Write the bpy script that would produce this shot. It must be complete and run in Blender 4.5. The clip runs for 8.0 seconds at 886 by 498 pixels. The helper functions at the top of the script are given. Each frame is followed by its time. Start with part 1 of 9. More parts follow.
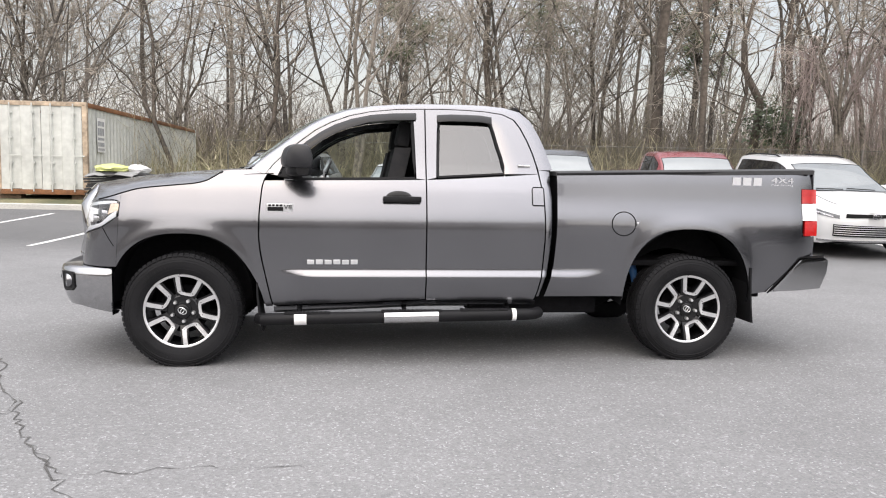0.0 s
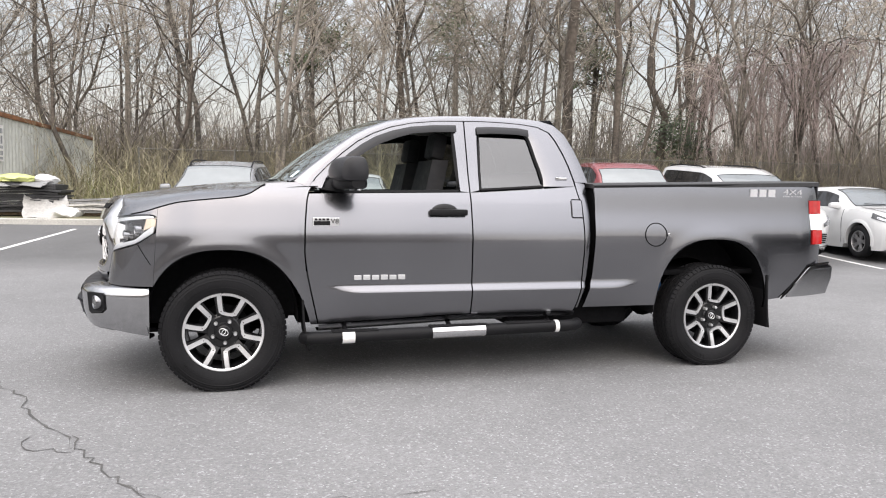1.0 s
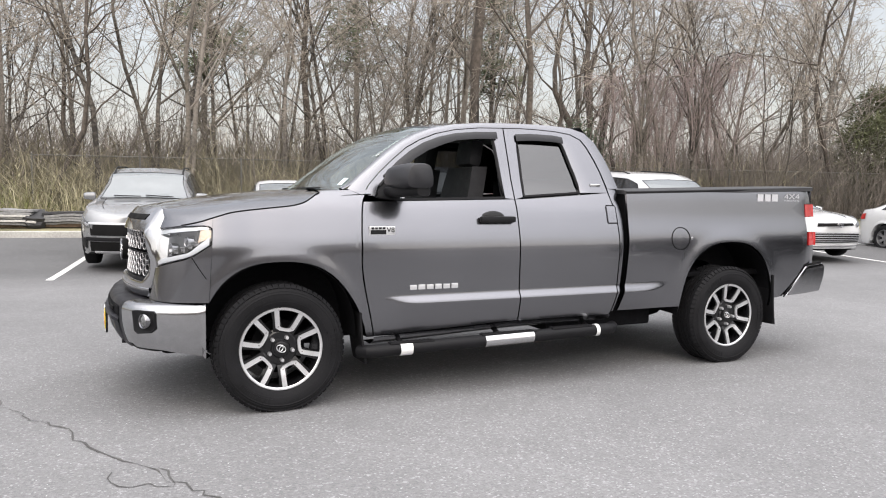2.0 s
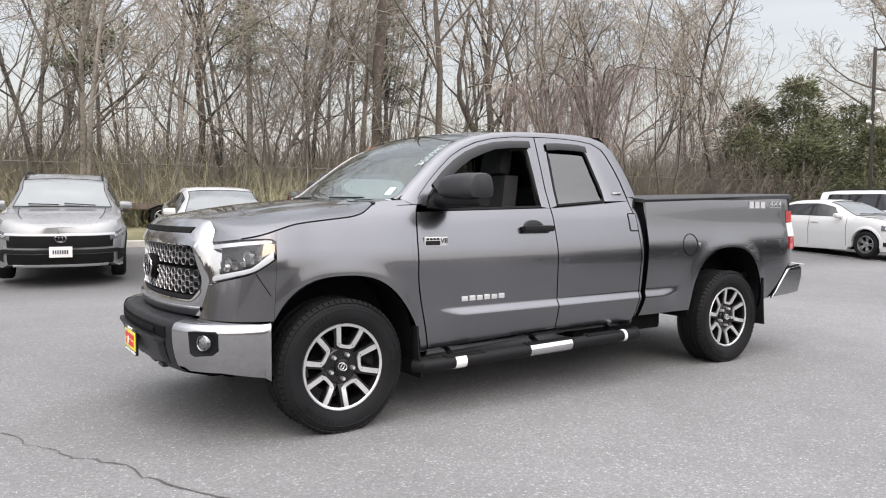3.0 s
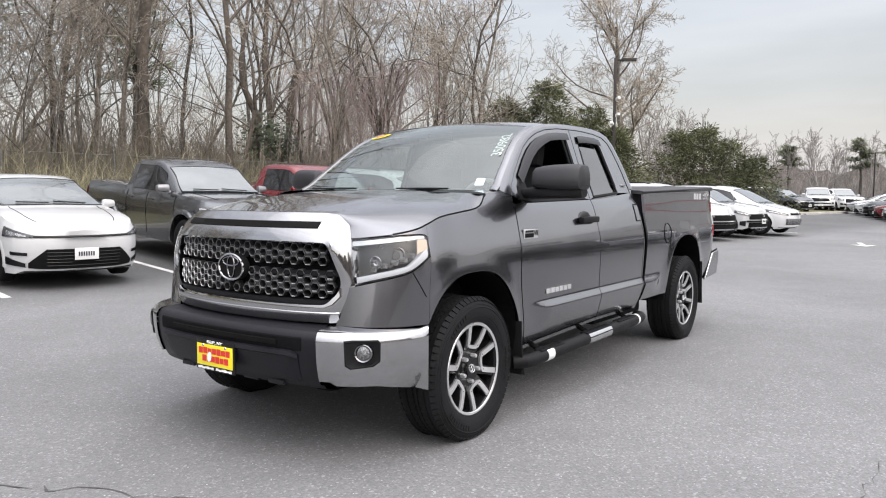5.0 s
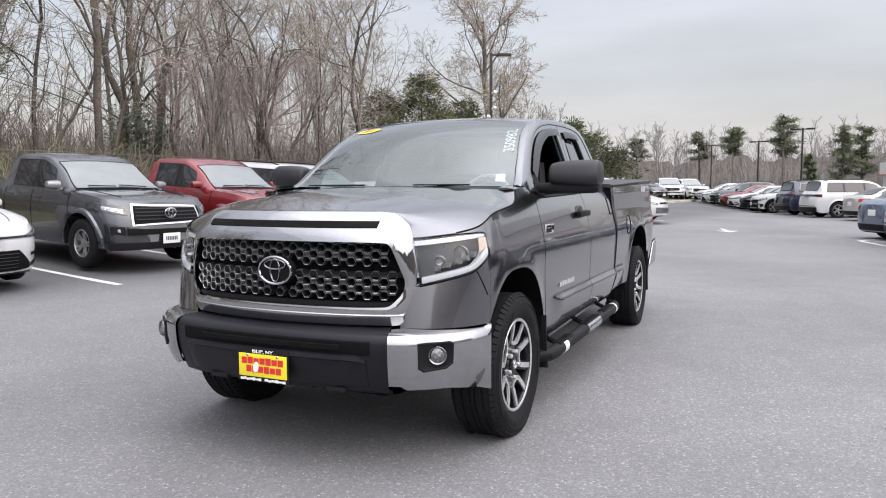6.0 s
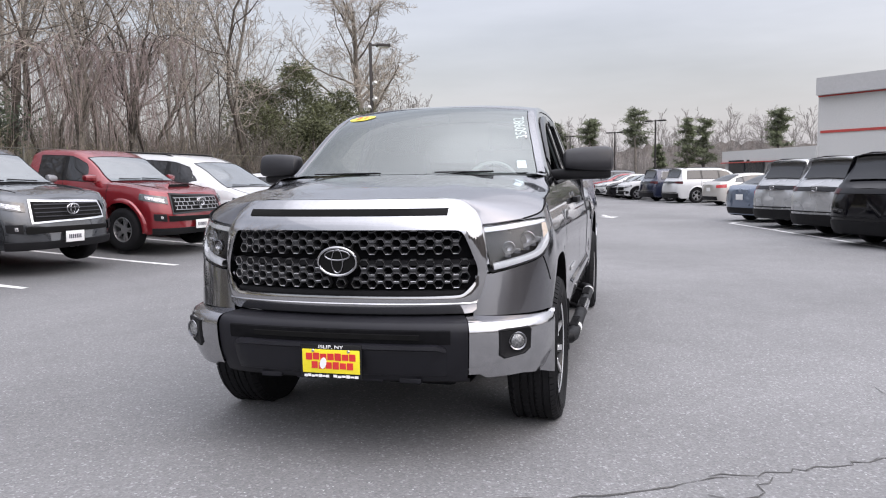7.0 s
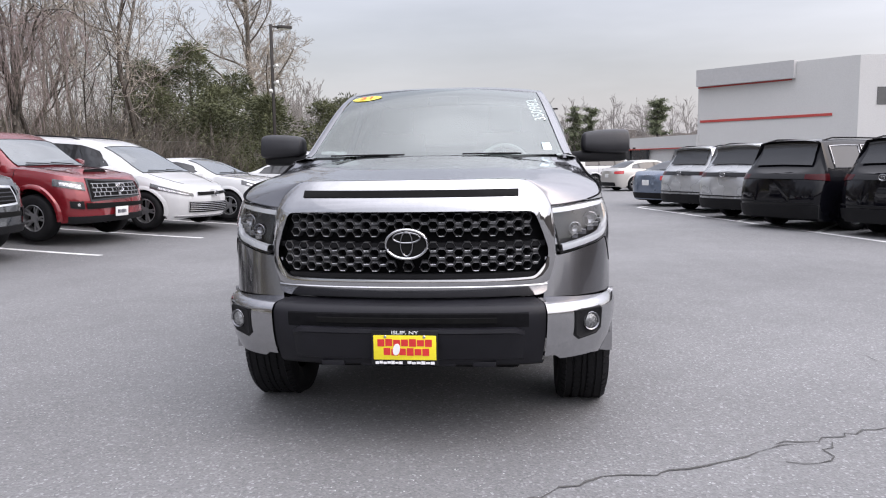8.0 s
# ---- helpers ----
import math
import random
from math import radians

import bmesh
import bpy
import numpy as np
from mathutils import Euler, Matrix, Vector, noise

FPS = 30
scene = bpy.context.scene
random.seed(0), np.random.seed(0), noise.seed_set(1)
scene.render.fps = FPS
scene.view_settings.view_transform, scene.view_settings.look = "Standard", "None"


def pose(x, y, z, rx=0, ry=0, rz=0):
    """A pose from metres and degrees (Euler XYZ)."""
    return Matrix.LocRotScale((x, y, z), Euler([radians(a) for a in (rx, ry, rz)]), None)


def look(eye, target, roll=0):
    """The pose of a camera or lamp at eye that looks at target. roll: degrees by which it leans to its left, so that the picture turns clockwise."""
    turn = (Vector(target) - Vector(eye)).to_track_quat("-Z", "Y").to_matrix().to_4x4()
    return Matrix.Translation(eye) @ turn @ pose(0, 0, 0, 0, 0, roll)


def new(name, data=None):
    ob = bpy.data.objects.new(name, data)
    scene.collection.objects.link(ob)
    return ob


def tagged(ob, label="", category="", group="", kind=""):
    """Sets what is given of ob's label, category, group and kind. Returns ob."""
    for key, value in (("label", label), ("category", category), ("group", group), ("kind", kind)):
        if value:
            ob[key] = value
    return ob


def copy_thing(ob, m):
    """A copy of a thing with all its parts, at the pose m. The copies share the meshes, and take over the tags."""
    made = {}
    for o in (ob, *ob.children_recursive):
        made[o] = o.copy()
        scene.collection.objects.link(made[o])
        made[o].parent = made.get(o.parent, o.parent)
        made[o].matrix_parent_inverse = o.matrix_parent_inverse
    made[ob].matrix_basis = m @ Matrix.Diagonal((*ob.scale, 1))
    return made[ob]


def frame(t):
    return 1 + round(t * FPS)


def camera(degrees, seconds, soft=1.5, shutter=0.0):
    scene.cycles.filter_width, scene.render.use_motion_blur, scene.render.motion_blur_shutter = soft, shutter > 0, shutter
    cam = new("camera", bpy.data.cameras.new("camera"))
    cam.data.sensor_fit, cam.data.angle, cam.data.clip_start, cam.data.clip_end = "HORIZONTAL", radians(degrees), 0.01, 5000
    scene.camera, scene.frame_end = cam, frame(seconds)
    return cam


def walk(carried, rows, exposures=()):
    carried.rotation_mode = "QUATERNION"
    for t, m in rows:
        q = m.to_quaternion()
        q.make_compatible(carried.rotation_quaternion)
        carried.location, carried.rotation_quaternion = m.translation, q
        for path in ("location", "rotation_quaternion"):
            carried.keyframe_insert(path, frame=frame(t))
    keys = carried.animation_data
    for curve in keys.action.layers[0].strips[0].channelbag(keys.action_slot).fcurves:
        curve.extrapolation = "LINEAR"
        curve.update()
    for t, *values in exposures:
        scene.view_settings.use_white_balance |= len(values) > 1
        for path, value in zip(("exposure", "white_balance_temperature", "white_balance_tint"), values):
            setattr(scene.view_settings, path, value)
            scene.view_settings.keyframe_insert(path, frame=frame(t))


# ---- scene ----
cam = camera(61.6, 8.0, soft=1.1)
PATH = [
    (0, (1.121, -6.26, 1.349), (1.382, -4.286, 1.162), 1.1),
    (0.5, (0.593, -6.113, 1.35), (0.992, -4.161, 1.178), 1.1),
    (1, (0.058, -5.982, 1.353), (0.603, -4.064, 1.196), 1.0),
    (1.5, (-0.469, -5.733, 1.352), (0.222, -3.862, 1.206), 0.9),
    (1.7, (-0.695, -5.667, 1.348), (0.055, -3.819, 1.207), 0.8),
    (2.8, (-1.754, -5.018, 1.341), (-0.693, -3.327, 1.216), 0.2),
    (3, (-1.949, -4.904, 1.366), (-0.831, -3.25, 1.246), 0.3),
    (3.5, (-2.36, -4.507, 1.357), (-1.112, -2.949, 1.234), 0.3),
    (4, (-2.795, -4.127, 1.366), (-1.414, -2.687, 1.238), 0.3),
    (4.5, (-3.142, -3.662, 1.362), (-1.633, -2.357, 1.225), 0.4),
    (4.7, (-3.269, -3.483, 1.357), (-1.712, -2.234, 1.218), 0.4),
    (5.8, (-3.783, -2.487, 1.376), (-2.006, -1.583, 1.222), -0.0),
    (6, (-3.886, -2.324, 1.382), (-2.077, -1.486, 1.221), -0.2),
    (6.5, (-4.036, -1.848, 1.377), (-2.158, -1.182, 1.204), -0.6),
    (7, (-4.197, -1.377, 1.365), (-2.268, -0.883, 1.178), -0.9),
    (7.5, (-4.282, -0.931, 1.368), (-2.32, -0.599, 1.16), -0.9),
    (8, (-4.28, -0.515, 1.345), (-2.303, -0.315, 1.119), -0.8),
]
walk(cam, [(t, look(eye, target, roll)) for t, eye, target, roll in PATH], [(0, 0.70, 6650, 11), (3, 0.66, 6650, 11), (4.5, 0.60, 6600, 11), (6, 0.52, 6400, 13), (8, 0.45, 6300, 15)])

# ---------------------------------------------------------------- light
SUN_ELEV, SUN_TURN = 45.0, 200.0
SUN_SIDE = (-0.24, -0.66, 0.712)
world = bpy.data.worlds.new("overcast_sky")
scene.world = world
world.use_nodes = True
wn, wl = world.node_tree.nodes, world.node_tree.links
wn.clear()


def wnode(kind, **kw):
    n = wn.new(kind)
    for k, v in kw.items():
        n.inputs[k].default_value = v
    return n


sky = wn.new("ShaderNodeTexSky")
sky.sky_type = "NISHITA"
sky.sun_disc = False
sky.sun_elevation, sky.sun_rotation = radians(SUN_ELEV), radians(SUN_TURN)
sky.dust_density, sky.air_density = 4.0, 1.5
co = wn.new("ShaderNodeTexCoord")
sep = wn.new("ShaderNodeSeparateXYZ")
wl.new(co.outputs["Generated"], sep.inputs[0])
ramp = wn.new("ShaderNodeValToRGB")          # overcast dome: pale horizon, brighter overhead
ramp.color_ramp.elements[0].position, ramp.color_ramp.elements[0].color = 0.0, (0.405, 0.398, 0.412, 1)
ramp.color_ramp.elements[1].position, ramp.color_ramp.elements[1].color = 1.0, (0.98, 0.983, 1.0, 1)
e = ramp.color_ramp.elements.new(0.14)
e.color = (0.329, 0.323, 0.336, 1)
e = ramp.color_ramp.elements.new(0.45)
e.color = (0.463, 0.457, 0.470, 1)
e = ramp.color_ramp.elements.new(0.68)
e.color = (0.603, 0.597, 0.612, 1)
wl.new(sep.outputs["Z"], ramp.inputs[0])
stretch = wn.new("ShaderNodeMapping")
stretch.inputs["Scale"].default_value = (1.2, 1.2, 7.0)
wl.new(co.outputs["Generated"], stretch.inputs[0])
cloud = wnode("ShaderNodeTexNoise", Scale=1.6, Detail=5.0, Roughness=0.55)
wl.new(stretch.outputs[0], cloud.inputs[0])
crange = wn.new("ShaderNodeMapRange")
crange.inputs["From Min"].default_value, crange.inputs["From Max"].default_value = 0.3, 0.7
crange.inputs["To Min"].default_value, crange.inputs["To Max"].default_value = 0.84, 1.13
wl.new(cloud.outputs[0], crange.inputs[0])
cmul = wn.new("ShaderNodeVectorMath")
cmul.operation = "MULTIPLY"
wl.new(ramp.outputs[0], cmul.inputs[0])
wl.new(crange.outputs[0], cmul.inputs[1])
toward = wn.new("ShaderNodeVectorMath")      # the veiled sun brightens one side of the dome
toward.operation = "DOT_PRODUCT"
toward.inputs[1].default_value = SUN_SIDE
wl.new(co.outputs["Generated"], toward.inputs[0])
lobe = wn.new("ShaderNodeMapRange")
lobe.interpolation_type = "SMOOTHSTEP"
lobe.inputs["From Min"].default_value, lobe.inputs["From Max"].default_value = -0.1, 1.0
lobe.inputs["To Min"].default_value, lobe.inputs["To Max"].default_value = 1.0, 2.8
wl.new(toward.outputs["Value"], lobe.inputs[0])
cbright = wn.new("ShaderNodeVectorMath")
cbright.operation = "MULTIPLY"
wl.new(cmul.outputs[0], cbright.inputs[0])
wl.new(lobe.outputs[0], cbright.inputs[1])
bg_sky, bg_cloud = wnode("ShaderNodeBackground", Strength=0.05), wnode("ShaderNodeBackground", Strength=1.0)
wl.new(sky.outputs[0], bg_sky.inputs[0])
wl.new(cbright.outputs[0], bg_cloud.inputs[0])
both = wn.new("ShaderNodeAddShader")
wl.new(bg_sky.outputs[0], both.inputs[0])
wl.new(bg_cloud.outputs[0], both.inputs[1])
wout = wn.new("ShaderNodeOutputWorld")
wl.new(both.outputs[0], wout.inputs[0])

sun = new("sun", bpy.data.lights.new("sun", "SUN"))
sun.data.energy, sun.data.angle, sun.data.color = 0.5, radians(165), (1.0, 0.97, 0.93)
sun.matrix_basis = pose(0, 0, 60, 90 - SUN_ELEV, 0, 180 - SUN_TURN)


# ---------------------------------------------------------------- materials
def mat(name, color, rough=0.5, metal=0.0, grain=None, spread=0.25, bump=0.0, coat=0.0, spec=0.5,
        stain=None, emit=None, vary=0.0, tint=None, flake=0.0, coord="Object"):
    """A surface: two scales of noise over the base colour, optional relief, clear coat, per-piece variation."""
    m = bpy.data.materials.new(name)
    m.use_nodes = True
    nt = m.node_tree
    n, l = nt.nodes, nt.links
    b = n["Principled BSDF"]
    b.inputs["Roughness"].default_value, b.inputs["Metallic"].default_value = rough, metal
    b.inputs["Specular IOR Level"].default_value = spec
    b.inputs["Coat Weight"].default_value, b.inputs["Coat Roughness"].default_value = coat, 0.03
    b.inputs["Base Color"].default_value = (*color, 1)
    if emit:
        b.inputs["Emission Color"].default_value, b.inputs["Emission Strength"].default_value = (*emit[0], 1), emit[1]
    if grain:
        tc = n.new("ShaderNodeTexCoord")
        fine, big = n.new("ShaderNodeTexNoise"), n.new("ShaderNodeTexNoise")
        fine.inputs["Scale"].default_value, fine.inputs["Detail"].default_value = grain, 6
        big.inputs["Scale"].default_value, big.inputs["Detail"].default_value = (stain or grain / 14), 4
        for t in (fine, big):
            l.new(tc.outputs[coord], t.inputs["Vector"])
        add = n.new("ShaderNodeMath")
        add.operation = "ADD"
        l.new(fine.outputs[0], add.inputs[0])
        l.new(big.outputs[0], add.inputs[1])
        last = add.outputs[0]
        if vary:
            info = n.new("ShaderNodeObjectInfo")
            mul, ad2 = n.new("ShaderNodeMath"), n.new("ShaderNodeMath")
            mul.operation, ad2.operation = "MULTIPLY_ADD", "ADD"
            mul.inputs[1].default_value, mul.inputs[2].default_value = vary, -vary / 2
            l.new(info.outputs["Random"], mul.inputs[0])
            l.new(last, ad2.inputs[0])
            l.new(mul.outputs[0], ad2.inputs[1])
            last = ad2.outputs[0]
        rp = n.new("ShaderNodeValToRGB")
        rp.color_ramp.elements[0].position, rp.color_ramp.elements[1].position = 0.38, 0.64
        dark = [c * (1 - spread) for c in color]
        lite = [min(1, c * (1 + spread)) for c in (tint or color)]
        rp.color_ramp.elements[0].color, rp.color_ramp.elements[1].color = (*dark, 1), (*lite, 1)
        half = n.new("ShaderNodeMath")
        half.operation = "MULTIPLY"
        half.inputs[1].default_value = 0.5
        l.new(last, half.inputs[0])
        l.new(half.outputs[0], rp.inputs[0])
        l.new(rp.outputs[0], b.inputs["Base Color"])
        rr = n.new("ShaderNodeMapRange")
        rr.inputs["From Min"].default_value, rr.inputs["From Max"].default_value = 0.3, 0.7
        rr.inputs["To Min"].default_value, rr.inputs["To Max"].default_value = max(0.02, rough * 0.85), min(1, rough * 1.15)
        l.new(big.outputs[0], rr.inputs[0])
        l.new(rr.outputs[0], b.inputs["Roughness"])
        if bump:
            bp = n.new("ShaderNodeBump")
            bp.inputs["Strength"].default_value, bp.inputs["Distance"].default_value = min(1, bump), 0.01
            l.new(fine.outputs[0], bp.inputs["Height"])
            l.new(bp.outputs[0], b.inputs["Normal"])
    return m


def glass_mat(name, tint, rough=0.0, see=0.5, sheen=(1, 1, 1)):
    """Car glass: clear-to-dark tinted transmission under a mirror-like surface."""
    m = bpy.data.materials.new(name)
    m.use_nodes = True
    n, l = m.node_tree.nodes, m.node_tree.links
    n.remove(n["Principled BSDF"])
    clear, gloss, mix = n.new("ShaderNodeBsdfTransparent"), n.new("ShaderNodeBsdfGlossy"), n.new("ShaderNodeMixShader")
    clear.inputs[0].default_value = (*tint, 1)
    gloss.inputs["Roughness"].default_value = rough
    gloss.inputs["Color"].default_value = (*sheen, 1)
    lw, pw, ma = n.new("ShaderNodeLayerWeight"), n.new("ShaderNodeMath"), n.new("ShaderNodeMath")
    lw.inputs["Blend"].default_value = 0.5
    pw.operation, ma.operation = "POWER", "MULTIPLY_ADD"
    pw.inputs[1].default_value = 3.6
    ma.inputs[1].default_value, ma.inputs[2].default_value = 1.0 - see, see
    l.new(lw.outputs["Facing"], pw.inputs[0])
    l.new(pw.outputs[0], ma.inputs[0])
    l.new(ma.outputs[0], mix.inputs[0])
    l.new(clear.outputs[0], mix.inputs[1])
    l.new(gloss.outputs[0], mix.inputs[2])
    l.new(mix.outputs[0], n["Material Output"].inputs[0])
    return m


M = {}
M["paint_gray"] = mat("magnetic_gray_paint", (0.180, 0.181, 0.195), 0.23, 1.0, grain=900, spread=0.10, coat=1.0, stain=0.8)
M["paint_white"] = mat("white_paint", (0.53, 0.535, 0.54), 0.25, 0.0, grain=3, spread=0.03, coat=0.8)
M["paint_silver"] = mat("silver_paint", (0.45, 0.46, 0.47), 0.28, 0.5, grain=600, spread=0.08, coat=1.0, stain=0.8)
M["paint_pewter"] = mat("pewter_paint", (0.27, 0.275, 0.28), 0.28, 0.5, grain=600, spread=0.08, coat=1.0, stain=0.8)
M["paint_red"] = mat("red_paint", (0.2, 0.012, 0.018), 0.25, 0.35, grain=600, spread=0.1, coat=1.0, stain=0.8)
M["paint_slate"] = mat("dark_gray_paint", (0.085, 0.09, 0.098), 0.2, 0.8, grain=600, spread=0.1, coat=1.0, stain=0.8)
M["paint_black"] = mat("black_paint", (0.004, 0.004, 0.006), 0.04, 0.0, grain=600, spread=0.1, coat=0.0, spec=0.35, stain=0.8)
M["paint_navy"] = mat("navy_paint", (0.015, 0.02, 0.045), 0.25, 0.3, grain=600, spread=0.1, coat=1.0, stain=0.8)
M["paint_blue"] = mat("pale_blue_gray_paint", (0.16, 0.2, 0.27), 0.3, 0.6, grain=600, spread=0.1, coat=1.0, stain=0.8)
M["paint_beige"] = mat("champagne_paint", (0.5, 0.48, 0.45), 0.32, 0.4, grain=600, spread=0.08, coat=0.8, stain=0.8)
M["chrome"] = mat("chrome", (0.47, 0.47, 0.48), 0.07, 1.0, grain=40, spread=0.03)
M["satin_chrome"] = mat("satin_chrome", (0.62, 0.62, 0.63), 0.16, 1.0, grain=40, spread=0.05)
M["machined"] = mat("machined_aluminium", (0.75, 0.75, 0.76), 0.32, 0.85, grain=160, spread=0.06)
M["alloy"] = mat("grey_alloy", (0.34, 0.34, 0.35), 0.35, 0.8, grain=160, spread=0.1)
M["gloss_black"] = mat("gloss_black_alloy", (0.008, 0.008, 0.009), 0.22, 0.0, grain=80, spread=0.2, coat=0.0, spec=0.4)
M["trim"] = mat("textured_black_plastic", (0.008, 0.008, 0.0092), 0.55, 0.0, spec=0.2, grain=700, spread=0.3, bump=0.08, stain=6)
M["trim_gray"] = mat("charcoal_plastic", (0.011, 0.011, 0.0145), 0.42, 0.0, spec=0.28, grain=700, spread=0.25, bump=0.08, stain=6)
M["rubber"] = mat("tyre_rubber", (0.011, 0.011, 0.0122), 0.7, 0.0, spec=0.15, grain=120, spread=0.35, bump=0.1, stain=7)
M["under"] = mat("underbody_black", (0.006, 0.006, 0.007), 0.8, 0.0, spec=0.1, grain=30, spread=0.4)
M["cloth"] = mat("dark_seat_fabric", (0.013, 0.013, 0.015), 0.85, 0.0, grain=250, spread=0.3, bump=0.15)
M["glass_clear"] = glass_mat("clear_glass", (0.78, 0.84, 0.82), 0.0, 0.08)
M["glass_dark"] = glass_mat("privacy_glass", (0.10, 0.105, 0.11), 0.0, 0.13)
M["lamp_clear"] = glass_mat("clear_lens", (0.93, 0.94, 0.95), 0.0, 0.05)
M["lamp_bowl"] = mat("grey_lamp_bowl", (0.018, 0.018, 0.019), 0.3, 0.3, grain=60, spread=0.4, stain=9)
M["lamp_clear_bowl"] = mat("faceted_reflector", (0.40, 0.40, 0.41), 0.15, 1.0, grain=90, spread=0.5, bump=0.9, stain=20)
M["lamp_amber"] = mat("amber_lens", (0.55, 0.42, 0.30), 0.15, 0.0, grain=60, spread=0.2, coat=0.6)
M["lamp_red"] = mat("red_lens", (0.42, 0.015, 0.015), 0.12, 0.0, grain=60, spread=0.25, coat=1.0)
M["lamp_white"] = mat("frosted_white_lens", (0.82, 0.84, 0.86), 0.2, 0.0, grain=60, spread=0.06, coat=0.8)
M["drl"] = mat("daytime_light_bar", (0.5, 0.51, 0.53), 0.18, 0.0, grain=60, spread=0.04, coat=0.8)
M["white_line"] = mat("worn_road_paint", (0.62, 0.62, 0.61), 0.7, 0.0, grain=60, spread=0.22, bump=0.3, stain=2.5)
M["rust"] = mat("rust", (0.2, 0.09, 0.04), 0.85, 0.0, grain=40, spread=0.4, bump=0.3, stain=3)
M["bark"] = mat("grey_brown_bark", (0.088, 0.076, 0.065), 0.9, 0.0, grain=9, spread=0.5, bump=0.6, stain=0.5, vary=0.35, tint=(0.155, 0.138, 0.118))
M["twig"] = mat("brown_twigs", (0.195, 0.17, 0.142), 0.9, 0.0, grain=3, spread=0.4, stain=0.25, vary=0.3, tint=(0.34, 0.30, 0.25))
M["pink_twig"] = mat("reddish_twigs", (0.30, 0.24, 0.225), 0.9, 0.0, grain=3, spread=0.35, stain=0.3)
M["under_brush"] = mat("brown_olive_undergrowth", (0.125, 0.108, 0.072), 0.9, 0.0, grain=2, spread=0.5, stain=0.2, tint=(0.17, 0.155, 0.105))
M["twig_dark"] = mat("dim_brown_stems", (0.165, 0.142, 0.122), 0.9, 0.0, grain=3, spread=0.4, stain=0.25)
# distance haze mixed into the grey of the far stems
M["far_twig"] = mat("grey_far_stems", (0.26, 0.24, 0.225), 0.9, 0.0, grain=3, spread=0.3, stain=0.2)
M["brush"] = mat("dry_brush", (0.3, 0.265, 0.18), 0.9, 0.0, grain=2, spread=0.5, stain=0.2, tint=(0.36, 0.33, 0.22))
M["sprout"] = mat("budding_shoots", (0.17, 0.18, 0.07), 0.9, 0.0, grain=3, spread=0.4, stain=0.4)
M["container"] = mat("container_pale_paint", (0.52, 0.53, 0.5), 0.6, 0.0, grain=5, spread=0.16, bump=0.1, stain=0.5)
M["rusty"] = mat("rust_streaked_paint", (0.38, 0.30, 0.22), 0.75, 0.0, grain=7, spread=0.5, bump=0.2, stain=1.5)
M["bark_dark"] = mat("dark_wet_bark", (0.09, 0.075, 0.062), 0.9, 0.0, grain=9, spread=0.5, bump=0.6, stain=0.5)
M["sheet_black"] = mat("black_roofing", (0.03, 0.03, 0.032), 0.6, 0.0, grain=30, spread=0.4, bump=0.2)
M["sheet_grey"] = mat("grey_sheets", (0.22, 0.22, 0.22), 0.7, 0.0, grain=20, spread=0.3, bump=0.2)
M["sheet_pale"] = mat("pale_sheets", (0.45, 0.44, 0.42), 0.7, 0.0, grain=20, spread=0.2, bump=0.2)
M["bag_lime"] = mat("lime_plastic", (0.62, 0.66, 0.25), 0.35, 0.0, grain=12, spread=0.15)
M["bag_white"] = mat("white_plastic", (0.7, 0.7, 0.7), 0.4, 0.0, grain=12, spread=0.1)
M["ink_grey"] = mat("grey_ink", (0.25, 0.26, 0.28), 0.6, 0.0, grain=30, spread=0.15)
M["far_woods"] = mat("far_bare_woods", (0.2, 0.175, 0.155), 0.95, 0.0, grain=0.8, spread=0.4, stain=0.08)
M["fog_lens"] = mat("faceted_fog_lens", (0.28, 0.285, 0.29), 0.12, 0.6, grain=90, spread=0.5, bump=0.6)
M["pine_needles"] = mat("pine_needles", (0.10, 0.115, 0.062), 0.8, 0.0, grain=4, spread=0.5, stain=0.7)
M["emblem"] = mat("dark_chrome", (0.25, 0.25, 0.26), 0.12, 1.0, grain=40, spread=0.05)
M["needles"] = mat("cedar_needles", (0.074, 0.086, 0.048), 0.85, 0.0, grain=4, spread=0.5, stain=0.5, tint=(0.128, 0.135, 0.075), spec=0.2)
M["trailer_steel"] = mat("brown_weathered_steel", (0.10, 0.078, 0.06), 0.8, 0.0, grain=25, spread=0.4, bump=0.2, stain=2)
M["smoke"] = mat("smoked_acrylic", (0.012, 0.012, 0.014), 0.15, 0.0, grain=60, spread=0.1, spec=0.3)
M["screen_clear"] = glass_mat("laminated_windscreen", (0.5, 0.58, 0.55), 0.0, 0.145, (0.95, 1.0, 0.98))
M["steel_bright"] = mat("brushed_bright_bumper", (0.44, 0.44, 0.45), 0.15, 1.0, grain=30, spread=0.06)
# brightened lip colour, paints the lit edges of the grille cells
M["grille_edge"] = mat("dark_grey_gloss_plastic", (0.46, 0.462, 0.47), 0.3, 0.85, grain=60, spread=0.15)
M["mirror_shell"] = mat("grained_grey_plastic", (0.018, 0.018, 0.021), 0.4, 0.0, spec=0.4, grain=700, spread=0.25, bump=0.06, stain=6)
M["lamp_silver"] = mat("silvered_lamp_trim", (0.62, 0.63, 0.64), 0.24, 0.5, grain=60, spread=0.08, coat=0.5)
M["grille_web"] = mat("charcoal_gloss_plastic", (0.075, 0.076, 0.08), 0.3, 0.6, grain=60, spread=0.15)
M["cover"] = mat("black_vinyl", (0.03, 0.03, 0.032), 0.5, 0.0, grain=300, spread=0.3, bump=0.1)
M["blue"] = mat("blue_enamel", (0.05, 0.16, 0.38), 0.35, 0.0, grain=40, spread=0.2)
M["decal"] = mat("silver_decal", (0.55, 0.55, 0.57), 0.35, 0.3, grain=60, spread=0.05)
